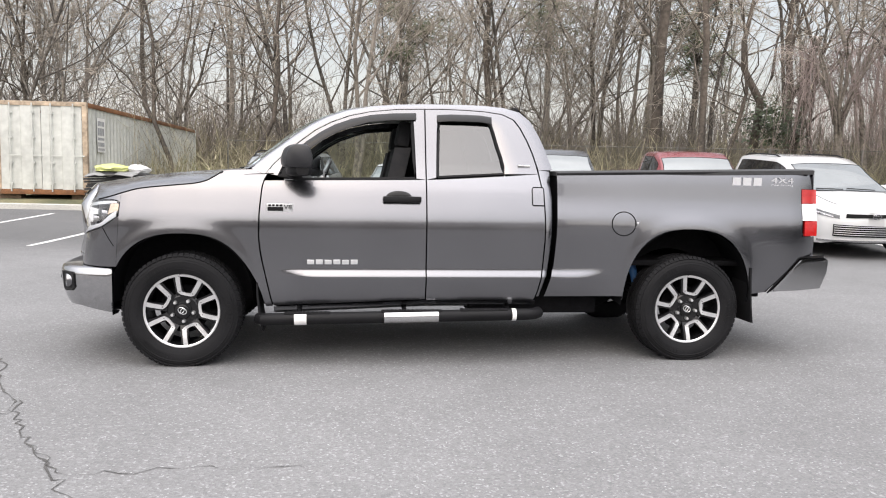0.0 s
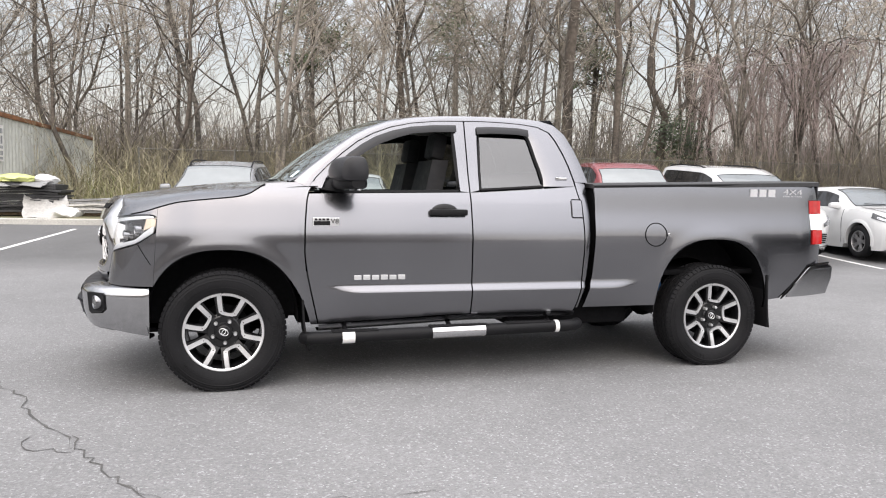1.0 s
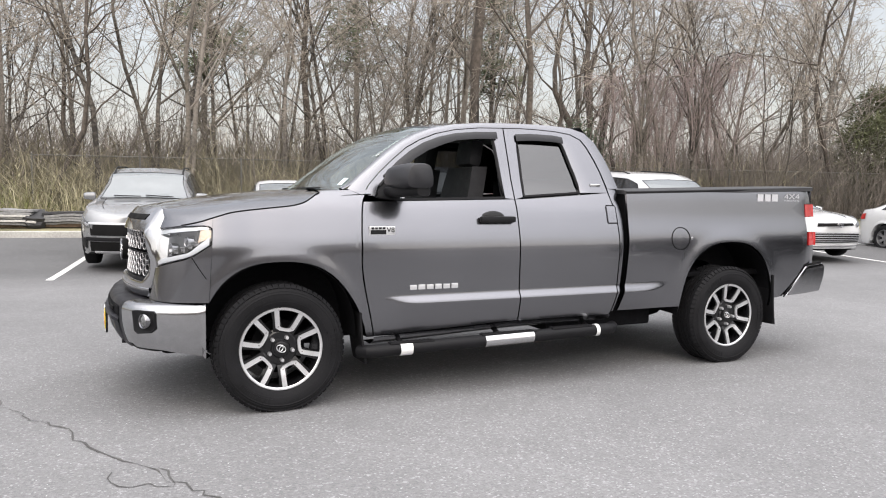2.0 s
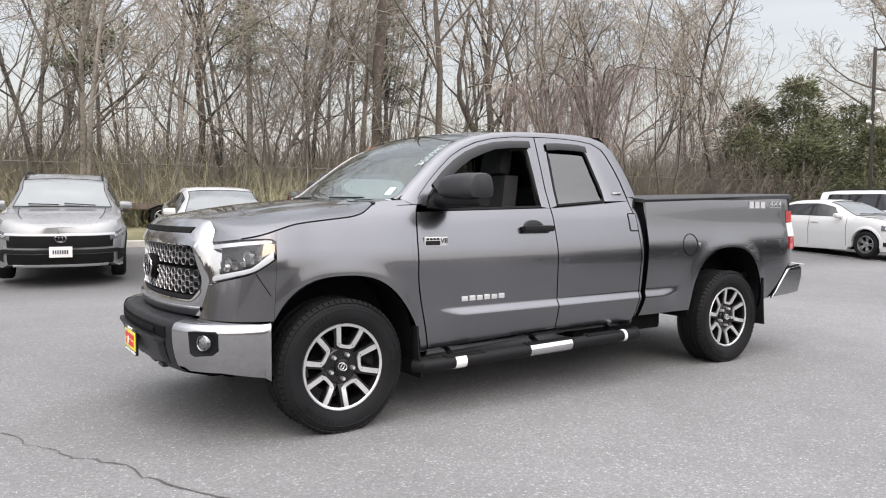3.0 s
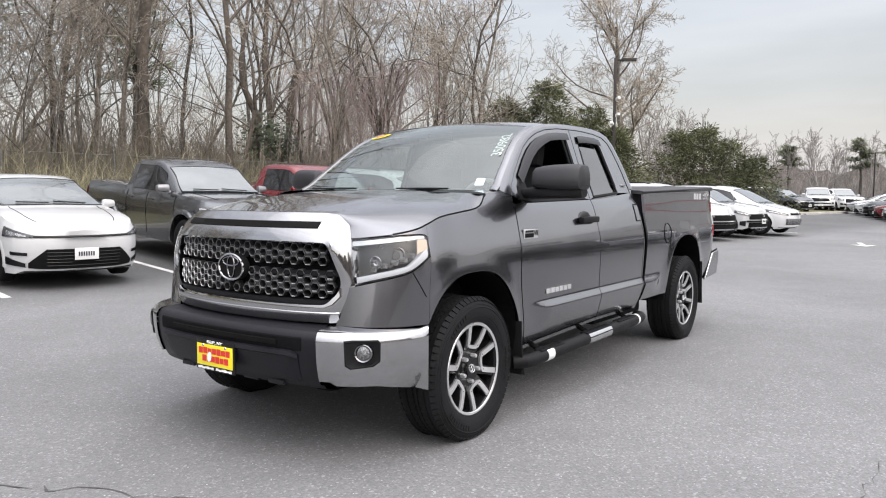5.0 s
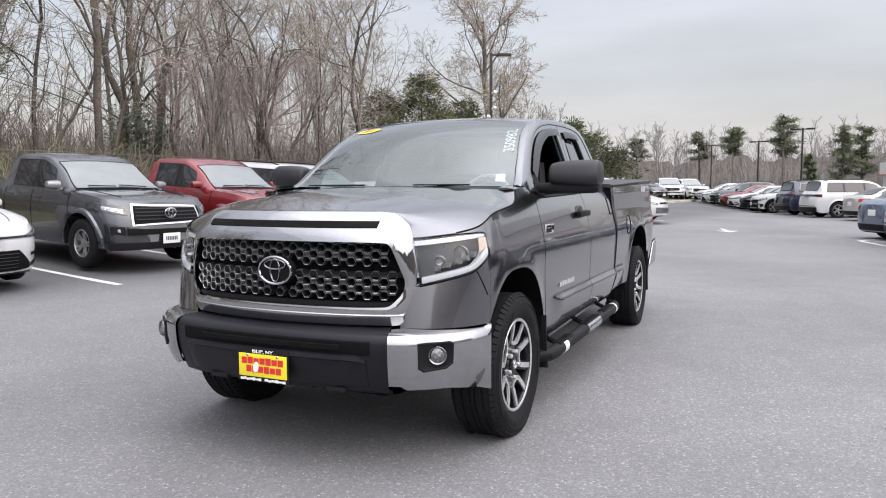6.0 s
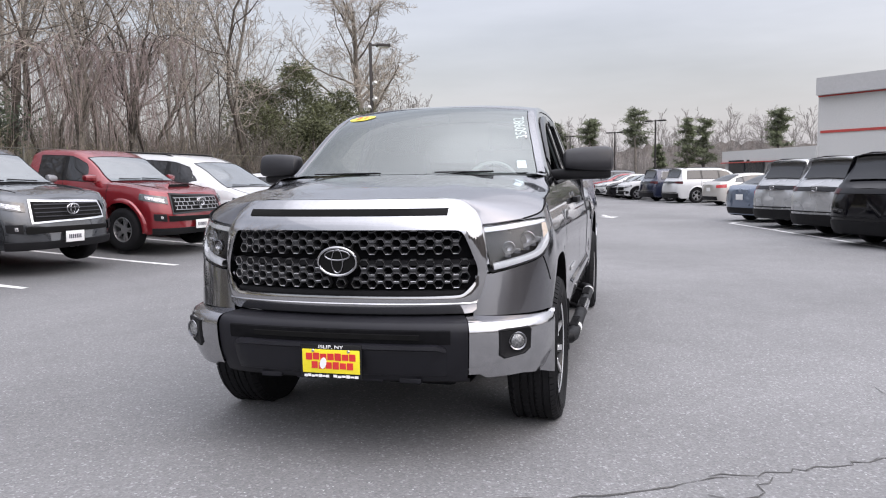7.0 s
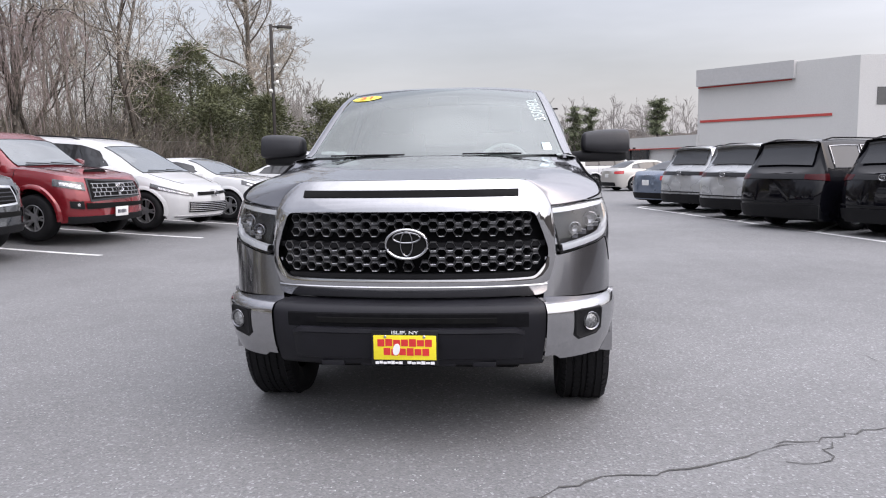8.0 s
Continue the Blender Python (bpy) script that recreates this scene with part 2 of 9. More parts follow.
M["chalk"] = mat("white_chalk", (0.85, 0.85, 0.85), 0.9, 0.0, grain=80, spread=0.1)
M["sticker_blue"] = mat("pale_blue_sticker", (0.55, 0.68, 0.75), 0.4, 0.0, grain=60, spread=0.1)
M["dash"] = mat("grey_dashboard", (0.06, 0.06, 0.062), 0.7, 0.0, grain=300, spread=0.2, bump=0.1)
M["lining"] = mat("pale_headlining", (0.4, 0.39, 0.37), 0.9, 0.0, grain=200, spread=0.1)
M["ivy"] = mat("ivy_leaves", (0.035, 0.05, 0.02), 0.6, 0.0, grain=8, spread=0.5, stain=1)
M["pole"] = mat("dark_bronze_pole", (0.03, 0.026, 0.024), 0.5, 0.3, grain=20, spread=0.2)
M["wall_white"] = mat("pale_stucco", (0.52, 0.52, 0.51), 0.8, 0.0, grain=14, spread=0.06, bump=0.1, stain=0.15)
M["wall_gray"] = mat("grey_metal_panel", (0.42, 0.42, 0.42), 0.5, 0.0, grain=6, spread=0.06, stain=0.2)
M["stripe_red"] = mat("red_band", (0.42, 0.06, 0.05), 0.5, 0.0, grain=6, spread=0.1)
M["kerb"] = mat("concrete_kerb", (0.42, 0.41, 0.38), 0.85, 0.0, grain=30, spread=0.2, bump=0.3, stain=1.2)
M["window_far"] = mat("dark_window_glass", (0.03, 0.035, 0.04), 0.05, 0.0, grain=4, spread=0.2, spec=0.8)
M["plate_white"] = mat("plate_enamel", (0.75, 0.75, 0.74), 0.4, 0.0, grain=60, spread=0.05)
M["ink"] = mat("dark_ink", (0.03, 0.03, 0.05), 0.5, 0.0, grain=60, spread=0.1)
M["yellow"] = mat("yellow_plate", (0.85, 0.72, 0.02), 0.35, 0.0, grain=60, spread=0.05, coat=0.3)
M["red_ink"] = mat("red_lettering", (0.62, 0.03, 0.03), 0.4, 0.0, grain=60, spread=0.08)
M["white_ink"] = mat("white_lettering", (0.85, 0.85, 0.85), 0.4, 0.0, grain=60, spread=0.03)
M["wire"] = mat("galvanised_wire", (0.16, 0.155, 0.145), 0.5, 0.7, grain=20, spread=0.2)
M["rust_wood"] = mat("weathered_planks", (0.13, 0.09, 0.06), 0.85, 0.0, grain=18, spread=0.4, bump=0.3, stain=2)
M["grass"] = mat("dull_grass", (0.10, 0.115, 0.05), 0.95, 0.0, grain=30, spread=0.5, bump=0.5, stain=0.7, tint=(0.16, 0.14, 0.08))


# ---------------------------------------------------------------- mesh helpers
def finish(bm, angle=35):
    bmesh.ops.recalc_face_normals(bm, faces=bm.faces)
    return finish_raw(bm, angle)


def finish_raw(bm, angle=35):
    lim = radians(angle)
    for f in bm.faces:
        f.smooth = True
    for ed in bm.edges:
        ed.smooth = len(ed.link_faces) == 2 and ed.calc_face_angle(0) < lim
    return bm


def obj(name, bm, material, angle=35, raw=False):
    (finish_raw if raw else finish)(bm, angle)
    me = bpy.data.meshes.new(name)
    bm.to_mesh(me)
    bm.free()
    me.materials.append(M[material] if isinstance(material, str) else material)
    return new(name, me)


def part(name, bm, material, parent, label="", angle=35, raw=False):
    ob = obj(name, bm, material, angle, raw)
    ob.parent = parent
    if label:
        ob["label"] = label
    return ob


def thing(name, m, label, category, group="", kind=""):
    ob = new(name)
    ob.empty_display_size = 0.2
    ob.matrix_basis = m
    return tagged(ob, label, category, group, kind)


def box(bm, x0, x1, y0, y1, z0, z1, bevel=0.0, m=None):
    vs = [bm.verts.new((x, y, z)) for x in (x0, x1) for y in (y0, y1) for z in (z0, z1)]
    fs = [bm.faces.new([vs[i] for i in q]) for q in ((0, 1, 3, 2), (4, 6, 7, 5), (0, 4, 5, 1), (2, 3, 7, 6), (0, 2, 6, 4), (1, 5, 7, 3))]
    if bevel:
        eds = {e for f in fs for e in f.edges}
        r = bmesh.ops.bevel(bm, geom=list(eds), offset=bevel, segments=2, profile=0.6, affect="EDGES")
        vs = list({v for f in r["faces"] for v in f.verts})
    if m is not None:
        bmesh.ops.transform(bm, matrix=m, verts=vs)
    return bm


def grid(bm, rows, loop=False):
    """Quads through a list of rows of points."""
    vr = [[bm.verts.new(p) for p in r] for r in rows]
    for a, b in zip(vr, vr[1:]):
        n = len(a)
        for i in range(n if loop else n - 1):
            j = (i + 1) % n
            q = [a[i], a[j], b[j], b[i]]
            if len(set(q)) == 4:
                bm.faces.new(q)
    return vr


def tube(bm, pts, radii, sides=6, cap=True):
    """A tapered tube through points."""
    pts = [Vector(p) for p in pts]
    rows = []
    up = Vector((0.13, 0.27, 0.95))
    for i, p in enumerate(pts):
        d = (pts[min(i + 1, len(pts) - 1)] - pts[max(i - 1, 0)])
        d = d.normalized() if d.length > 1e-9 else Vector((0, 0, 1))
        a = d.cross(up if abs(d.dot(up)) < 0.95 else Vector((1, 0, 0))).normalized()
        b = d.cross(a)
        r = radii[i] if hasattr(radii, "__len__") else radii
        rows.append([p + r * (math.cos(2 * math.pi * k / sides) * a + math.sin(2 * math.pi * k / sides) * b) for k in range(sides)])
    vr = grid(bm, rows, loop=True)
    if cap:
        bm.faces.new(vr[0][::-1])
        bm.faces.new(vr[-1])
    return bm


def lathe(bm, prof, axis="y", n=40, centre=(0, 0, 0), closed=False):
    """Turn a profile of (radius, along) about an axis."""
    c = Vector(centre)
    rows = []
    for r, h in prof:
        ring = []
        for k in range(n):
            a = 2 * math.pi * k / n
            u, v = r * math.cos(a), r * math.sin(a)
            ring.append(c + Vector({"x": (h, u, v), "y": (u, h, v), "z": (u, v, h)}[axis]))
        rows.append(ring)
    if closed:
        rows.append(rows[0])
    grid(bm, rows, loop=True)
    bmesh.ops.remove_doubles(bm, verts=bm.verts, dist=1e-5)
    return bm


def lerp_list(tab, x):
    """Smooth reading of a table of (x, value)."""
    if x <= tab[0][0]:
        return tab[0][1]
    for (a, va), (b, vb) in zip(tab, tab[1:]):
        if x <= b:
            t = (x - a) / (b - a)
            return va + (vb - va) * t
    return tab[-1][1]


def smooth_list(tab, x):
    """Reading of a table by monotone cubic pieces."""
    n = len(tab)
    if x <= tab[0][0]:
        return tab[0][1]
    if x >= tab[-1][0]:
        return tab[-1][1]
    d = [(tab[i + 1][1] - tab[i][1]) / (tab[i + 1][0] - tab[i][0]) for i in range(n - 1)]
    g = [d[0]] + [0 if d[i - 1] * d[i] <= 0 else 2 * d[i - 1] * d[i] / (d[i - 1] + d[i]) for i in range(1, n - 1)] + [d[-1]]
    for i in range(n - 1):
        if x <= tab[i + 1][0]:
            h = tab[i + 1][0] - tab[i][0]
            t = (x - tab[i][0]) / h
            return ((1 + 2 * t) * (1 - t) ** 2 * tab[i][1] + t * (1 - t) ** 2 * h * g[i]
                    + t * t * (3 - 2 * t) * tab[i + 1][1] + t * t * (t - 1) * h * g[i + 1])


def lin(a, b, n):
    return [a + (b - a) * k / n for k in range(n + 1)]


def bars(bm, width, height, n, gap=0.35):
    """Unreadable writing as plain upright bars in the x-z plane, centred."""
    step = width / n
    for i in range(n):
        x = -width / 2 + i * step
        box(bm, x, x + step * (1 - gap), -0.001, 0.0005, -height / 2, height / 2)
    return bm

# ---------------------------------------------------------------- ground
LEVEL = 0.012                             # the asphalt under the truck
LOT = radians(-9.4)                       # the parking row's direction


def lot(u, v, z=None):
    """Lot coordinates (along the row, into the row) to world."""
    x, y = u * math.cos(LOT) - v * math.sin(LOT), u * math.sin(LOT) + v * math.cos(LOT)
    return Vector((x, y, ground_z(x, y) if z is None else z))


def ground_z(x, y):
    v = x * -math.sin(LOT) + y * math.cos(LOT)
    s = 0.8
    rise = s * math.log1p(math.exp(min(40, (v - 6.2) / s)))
    return LEVEL + (0.05 * rise if rise < 10 else 0.5 + 0.2 * (1 - math.exp(-(rise - 10) / 8)))


def asphalt():
    m = bpy.data.materials.new("weathered_asphalt")
    m.use_nodes = True
    n, l = m.node_tree.nodes, m.node_tree.links
    b = n["Principled BSDF"]
    b.inputs["Roughness"].default_value = 0.78
    b.inputs["Specular IOR Level"].default_value = 0.35
    tc = n.new("ShaderNodeTexCoord")

    def tex(kind, scale, **kw):
        t = n.new(kind)
        t.inputs["Scale"].default_value = scale
        for k, v in kw.items():
            t.inputs[k].default_value = v
        l.new(tc.outputs["Object"], t.inputs["Vector"])
        return t

    def ramp(src, stops):
        r = n.new("ShaderNodeValToRGB")
        r.color_ramp.elements[0].position, r.color_ramp.elements[0].color = stops[0][0], (*[stops[0][1]] * 3, 1)
        r.color_ramp.elements[1].position, r.color_ramp.elements[1].color = stops[-1][0], (*[stops[-1][1]] * 3, 1)
        for p, c in stops[1:-1]:
            r.color_ramp.elements.new(p).color = (*[c] * 3, 1)
        l.new(src, r.inputs[0])
        return r.outputs[0]

    def mul(a, bb):
        v = n.new("ShaderNodeVectorMath")
        v.operation = "MULTIPLY"
        l.new(a, v.inputs[0])
        l.new(bb, v.inputs[1])
        return v.outputs[0]

    stone = tex("ShaderNodeTexVoronoi", 95, Randomness=1.0)
    grit = tex("ShaderNodeTexNoise", 170, Detail=5, Roughness=0.75)
    clot = tex("ShaderNodeTexNoise", 38, Detail=4, Roughness=0.7)
    patch = tex("ShaderNodeTexNoise", 0.22, Detail=3, Roughness=0.5, Distortion=0.4)
    mott = tex("ShaderNodeTexNoise", 2.2, Detail=3, Roughness=0.5)
    fleck = tex("ShaderNodeTexVoronoi", 42, Randomness=1.0)
    cells = n.new("ShaderNodeSeparateColor")
    l.new(stone.outputs["Color"], cells.inputs[0])
    c = ramp(cells.outputs[0], [(0.0, 0.152), (0.3, 0.178), (0.75, 0.197), (0.93, 0.23), (1.0, 0.33)])
    c = mul(c, ramp(grit.outputs[0], [(0.3, 0.91), (0.7, 1.09)]))
    c = mul(c, ramp(clot.outputs[0], [(0.32, 0.92), (0.68, 1.07)]))
    c = mul(c, ramp(patch.outputs[0], [(0.32, 0.86), (0.68, 1.12)]))
    c = mul(c, ramp(mott.outputs[0], [(0.3, 0.95), (0.7, 1.05)]))
    # stalls of the wooded side: shade painted into darker paving, with a wandering edge
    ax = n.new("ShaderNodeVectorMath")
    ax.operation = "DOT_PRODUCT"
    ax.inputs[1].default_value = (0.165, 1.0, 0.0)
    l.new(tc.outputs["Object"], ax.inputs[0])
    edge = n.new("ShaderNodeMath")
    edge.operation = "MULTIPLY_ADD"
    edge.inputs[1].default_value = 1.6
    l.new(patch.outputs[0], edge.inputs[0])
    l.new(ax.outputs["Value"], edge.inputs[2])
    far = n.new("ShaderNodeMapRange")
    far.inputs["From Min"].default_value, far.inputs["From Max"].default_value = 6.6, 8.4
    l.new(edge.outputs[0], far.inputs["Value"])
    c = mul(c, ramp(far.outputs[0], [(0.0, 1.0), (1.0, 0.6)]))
    fl = n.new("ShaderNodeSeparateColor")
    l.new(fleck.outputs["Color"], fl.inputs[0])
    pick = ramp(fl.outputs[1], [(0.95, 0.0), (0.97, 1.0)])
    near = ramp(fleck.outputs["Distance"], [(0.12, 1.0), (0.18, 0.0)])
    w = mul(pick, near)
    mx = n.new("ShaderNodeMixRGB")
    mx.inputs[2].default_value = (0.6, 0.6, 0.6, 1)
    l.new(w, mx.inputs[0])
    l.new(c, mx.inputs[1])
    tn = n.new("ShaderNodeVectorMath")
    tn.operation = "MULTIPLY"
    tn.inputs[1].default_value = (0.9, 0.9, 0.915)
    l.new(mx.outputs[0], tn.inputs[0])
    l.new(tn.outputs[0], b.inputs["Base Color"])
    bp = n.new("ShaderNodeBump")
    bp.inputs["Strength"].default_value, bp.inputs["Distance"].default_value = 0.55, 0.005
    l.new(stone.outputs["Distance"], bp.inputs["Height"])
    l.new(bp.outputs[0], b.inputs["Normal"])
    return m


def axis_cuts(lo, hi, dense_lo, dense_hi, fine, coarse):
    out, x = [], lo
    while x < hi:
        out.append(x)
        if dense_lo <= x < dense_hi:
            x += fine
        else:
            gap = dense_lo - x if x < dense_lo else x - dense_hi + fine
            x += min(coarse, max(fine, gap * 0.35))
    return out + [hi]


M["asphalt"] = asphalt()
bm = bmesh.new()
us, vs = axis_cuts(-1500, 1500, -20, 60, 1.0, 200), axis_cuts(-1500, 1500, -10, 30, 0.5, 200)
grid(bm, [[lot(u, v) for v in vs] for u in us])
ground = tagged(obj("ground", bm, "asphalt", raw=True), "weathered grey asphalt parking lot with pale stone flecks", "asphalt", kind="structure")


def strip(bm, pts, width, lift=0.004, ragged=0.0):
    """A flat painted band laid on the ground along points."""
    pts = [Vector(p) for p in pts]
    rows = []
    for i, p in enumerate(pts):
        d = (pts[min(i + 1, len(pts) - 1)] - pts[max(i - 1, 0)])
        d.z = 0
        d.normalize()
        s = Vector((-d.y, d.x, 0))
        w = width / 2 * (1 + random.uniform(-ragged, ragged))
        a, b = p + s * w, p - s * w
        rows.append([(a.x, a.y, ground_z(a.x, a.y) + lift), (b.x, b.y, ground_z(b.x, b.y) + lift)])
    grid(bm, rows)
    return bm


STALLS = (-7.0, -4.35, -1.72, 0.92, 3.62, 6.26, 8.9, 11.55, 14.2, 16.85, 19.5, 22.15, 24.8, 27.5)


def row_front(x):
    return 6.62 - 0.165 * (x - 0.84)


for i, sx in enumerate(STALLS):
    bm = bmesh.new()
    a = Vector((sx, row_front(sx), 0))
    d = Vector((0.163, 0.987, 0))
    strip(bm, [a + d * (k * 0.5) for k in range(12)], 0.11, ragged=0.06)
    tagged(obj("parking_line", bm, "white_line", raw=True), "worn white parking stall line on asphalt", "road marking", "stall lines of the wooded side")
# lines of the row on the open side
bm = bmesh.new()
strip(bm, [Vector((17.95 - 11.2 * k / 20, -4.02 - 2.72 * k / 20, 0)) for k in range(21)], 0.12, ragged=0.06)
tagged(obj("parking_line", bm, "white_line", raw=True), "long white boundary line along a parked row", "road marking", "stall lines of the open side")
for k in range(5):
    a = Vector((17.95 - 2.68 * k, -4.02 - 0.65 * k, 0))
    bm = bmesh.new()
    strip(bm, [a + Vector((0.847, -0.528, 0)) * (j * 0.5) for j in range(11)], 0.11, ragged=0.06)
    tagged(obj("parking_line", bm, "white_line", raw=True), "white parking stall line beside a parked car", "road marking", "stall lines of the open side")
# direction arrow
bm = bmesh.new()
d = Vector((-0.97, -0.2, 0)).normalized()
s = Vector((-d.y, d.x, 0))
for poly in ([(-0.2, 0.07), (1.1, 0.07), (1.1, -0.07), (-0.2, -0.07)], [(-0.2, 0.34), (-0.95, 0.0), (-0.2, -0.34)]):
    bm.faces.new([bm.verts.new(Vector((21.7, -0.55, LEVEL + 0.005)) + d * -p[0] + s * p[1]) for p in poly])
tagged(obj("painted_arrow", bm, "white_line", raw=True), "worn white direction arrow painted on asphalt", "road marking")


# cracks: wandering strips laid on the asphalt, the gap's shade in their dark colour
def crack(pts, width, name="crack"):
    rnd = random.Random(int(abs(pts[0][0] * 100)) + 7)
    fine = []
    for (x0, y0), (x1, y1) in zip(pts, pts[1:]):
        k = max(2, int(math.hypot(x1 - x0, y1 - y0) / 0.06))
        for j in range(k):
            t = j / k
            fine.append((x0 + (x1 - x0) * t + rnd.gauss(0, 0.018), y0 + (y1 - y0) * t + rnd.gauss(0, 0.018), 0))
    bm = bmesh.new()
    strip(bm, fine, width, 0.0035, 0.85)
    return tagged(obj(name, bm, "crack", raw=True), "thin jagged crack in the asphalt", "crack", "cracks in the asphalt", "structure")


M["crack"] = mat("crack_shadow", (0.075, 0.073, 0.071), 0.95, 0.0, grain=60, spread=0.4, bump=0.3)
crack([(-2.6, 1.9), (-2.0, 0.6), (-1.70, 0.04), (-1.44, -0.5), (-1.27, -0.75), (-1.10, -1.2), (-0.95, -1.5), (-0.78, -1.74), (-0.63, -2.06), (-0.42, -2.5), (-0.2, -2.8), (0.0, -3.12), (0.2, -3.5)], 0.009)
crack([(-0.78, -1.74), (-0.70, -1.98), (-0.95, -1.90), (-1.02, -1.61)], 0.006)
crack([(-0.42, -2.5), (-0.1, -2.9), (0.46, -2.85), (1.0, -2.9)], 0.004)

# ---------------------------------------------------------------- kerb and verge
KERB_V = 13.1
bm = bmesh.new()
ks = [u * 1.0 for u in range(-40, 90)]
rows = []
for u in ks:
    z = lot(u, KERB_V).z
    rows.append([lot(u, KERB_V, z - 0.05), lot(u, KERB_V + 0.01, z + 0.13), lot(u, KERB_V + 0.03, z + 0.15), lot(u, KERB_V + 0.16, z + 0.15), lot(u, KERB_V + 0.16, z - 0.05)])
grid(bm, rows)
tagged(obj("kerb", bm, "kerb"), "pale concrete kerb along the edge of the lot", "kerb", kind="structure")
bm = bmesh.new()
rows = []
for u in ks:
    rows.append([lot(u, v, lot(u, v).z + 0.12 + 0.04 * noise.noise((u * 0.7, v * 0.7, 3))) for v in (KERB_V + 0.14, KERB_V + 1, KERB_V + 2.5, KERB_V + 5, KERB_V + 10, KERB_V + 20, KERB_V + 45)])
grid(bm, rows)
tagged(obj("verge", bm, "grass", raw=True), "dull leaf-strewn verge and woodland floor", "ground", kind="structure")


# ---------------------------------------------------------------- trees
def put(proto, x, y, turn=0.0, s=1.0, lean=(0, 0), sink=0.0, label=""):
    m = pose(x, y, ground_z(x, y) + 0.1 - sink, lean[0], lean[1], turn) @ Matrix.Scale(s, 4)
    ob = copy_thing(proto, pose(x, y, 0))
    ob.matrix_basis = m
    if label:
        ob["label"] = label
    return ob


def crowned_tree(seed, height, r0, kids, maxlevel=4, lean=0.06, bend=0.12, forks=1, rmin=0.007, droop=0.0, spread=(25, 60), crown_mat="twig", trunk_mat="bark", label="", name="bare_tree"):
    """Trunk with limbs, and the fine twigs as its crown."""
    rnd = random.Random(seed)
    root = thing(name, pose(0, 0, 0), label or "bare grey-brown deciduous tree in early spring", "tree", "bare trees of the wood")
    bm_t, bm_c = bmesh.new(), bmesh.new()

    def rec(start, direction, length, r, level):
        seg = (6, 5, 3, 2, 1)[level]
        pts, p, d = [start.copy()], start.copy(), direction.normalized()
        for _ in range(seg):
            b = bend * (1 + 0.35 * level)
            d = (d + Vector((rnd.gauss(0, b), rnd.gauss(0, b), rnd.gauss(0, b * 0.6) + (0.06 if level < 3 else 0.0) - droop * level))).normalized()
            p = p + d * (length / seg)
            pts.append(p.copy())
        r1 = max(rmin, r * (0.34 if level == 0 else 0.3))
        radii = [max(rmin, r + (r1 - r) * (k / seg) ** 0.85) for k in range(seg + 1)]
        if level == 0:
            radii[0] *= 1.4
        tube(bm_t if level < 2 else bm_c, pts, radii, (8, 5, 3, 3, 3)[level], cap=False)
        if level >= maxlevel:
            return
        n = kids[level]
        for k in range(n):
            t0 = 0.3 if level == 0 else 0.18
            t = min(0.985, t0 + (1 - t0) * (k + rnd.random() * 0.9) / n)
            i = min(int(t * seg), seg - 1)
            f = t * seg - i
            q = pts[i].lerp(pts[i + 1], f)
            ax = (pts[i + 1] - pts[i]).normalized()
            side = ax.orthogonal().normalized()
            side.rotate(Matrix.Rotation(rnd.uniform(0, 6.283), 3, ax))
            ang = radians(rnd.uniform(*spread))
            rr = radii[i] * (1 - f) + radii[i + 1] * f
            rec(q, ax * math.cos(ang) + side * math.sin(ang), length * rnd.uniform(0.34, 0.62) * (1.12 - 0.5 * t), max(rmin, rr * rnd.uniform(0.4, 0.65)), level + 1)

    for k in range(forks):
        a = rnd.uniform(0, 6.283)
        rec(Vector((0.15 * k, 0.06 * k, -0.3)), Vector((math.cos(a) * lean * (1 + 1.5 * k), math.sin(a) * lean * (1 + 1.5 * k), 1)), height * rnd.uniform(0.86, 1.0), r0 * (0.78 if forks > 1 else 1), 0)
    part("trunk", bm_t, trunk_mat, root, raw=True, angle=80)
    part("crown", bm_c, crown_mat, root, raw=True, angle=80)
    return root



NEAR = [
    crowned_tree(11, 15, 0.21, (9, 5, 4, 3), 4, rmin=0.009, trunk_mat="bark_dark"),
    crowned_tree(12, 13, 0.12, (9, 5, 4, 3), 4, bend=0.17, rmin=0.009),
    crowned_tree(13, 15, 0.16, (9, 5, 4, 3), 4, forks=2, rmin=0.010),
    crowned_tree(14, 12, 0.13, (9, 5, 4, 3), 4, bend=0.24, lean=0.18, rmin=0.008, trunk_mat="bark_dark", spread=(35, 75)),
    crowned_tree(15, 14, 0.11, (10, 5, 4, 3), 4, forks=2, lean=0.12, rmin=0.009),
    crowned_tree(16, 9, 0.055, (9, 5, 4, 3), 4, bend=0.16, rmin=0.007, forks=2),
]
DEEP = [
    crowned_tree(21, 15, 0.17, (10, 4, 4), 3, rmin=0.017),
    crowned_tree(22, 14, 0.15, (10, 4, 4), 3, rmin=0.016, bend=0.16),
    crowned_tree(23, 15, 0.17, (9, 4, 4), 3, rmin=0.017, forks=2),
    crowned_tree(24, 13, 0.13, (10, 4, 4), 3, rmin=0.015, lean=0.14),
]
rnd = random.Random(4)
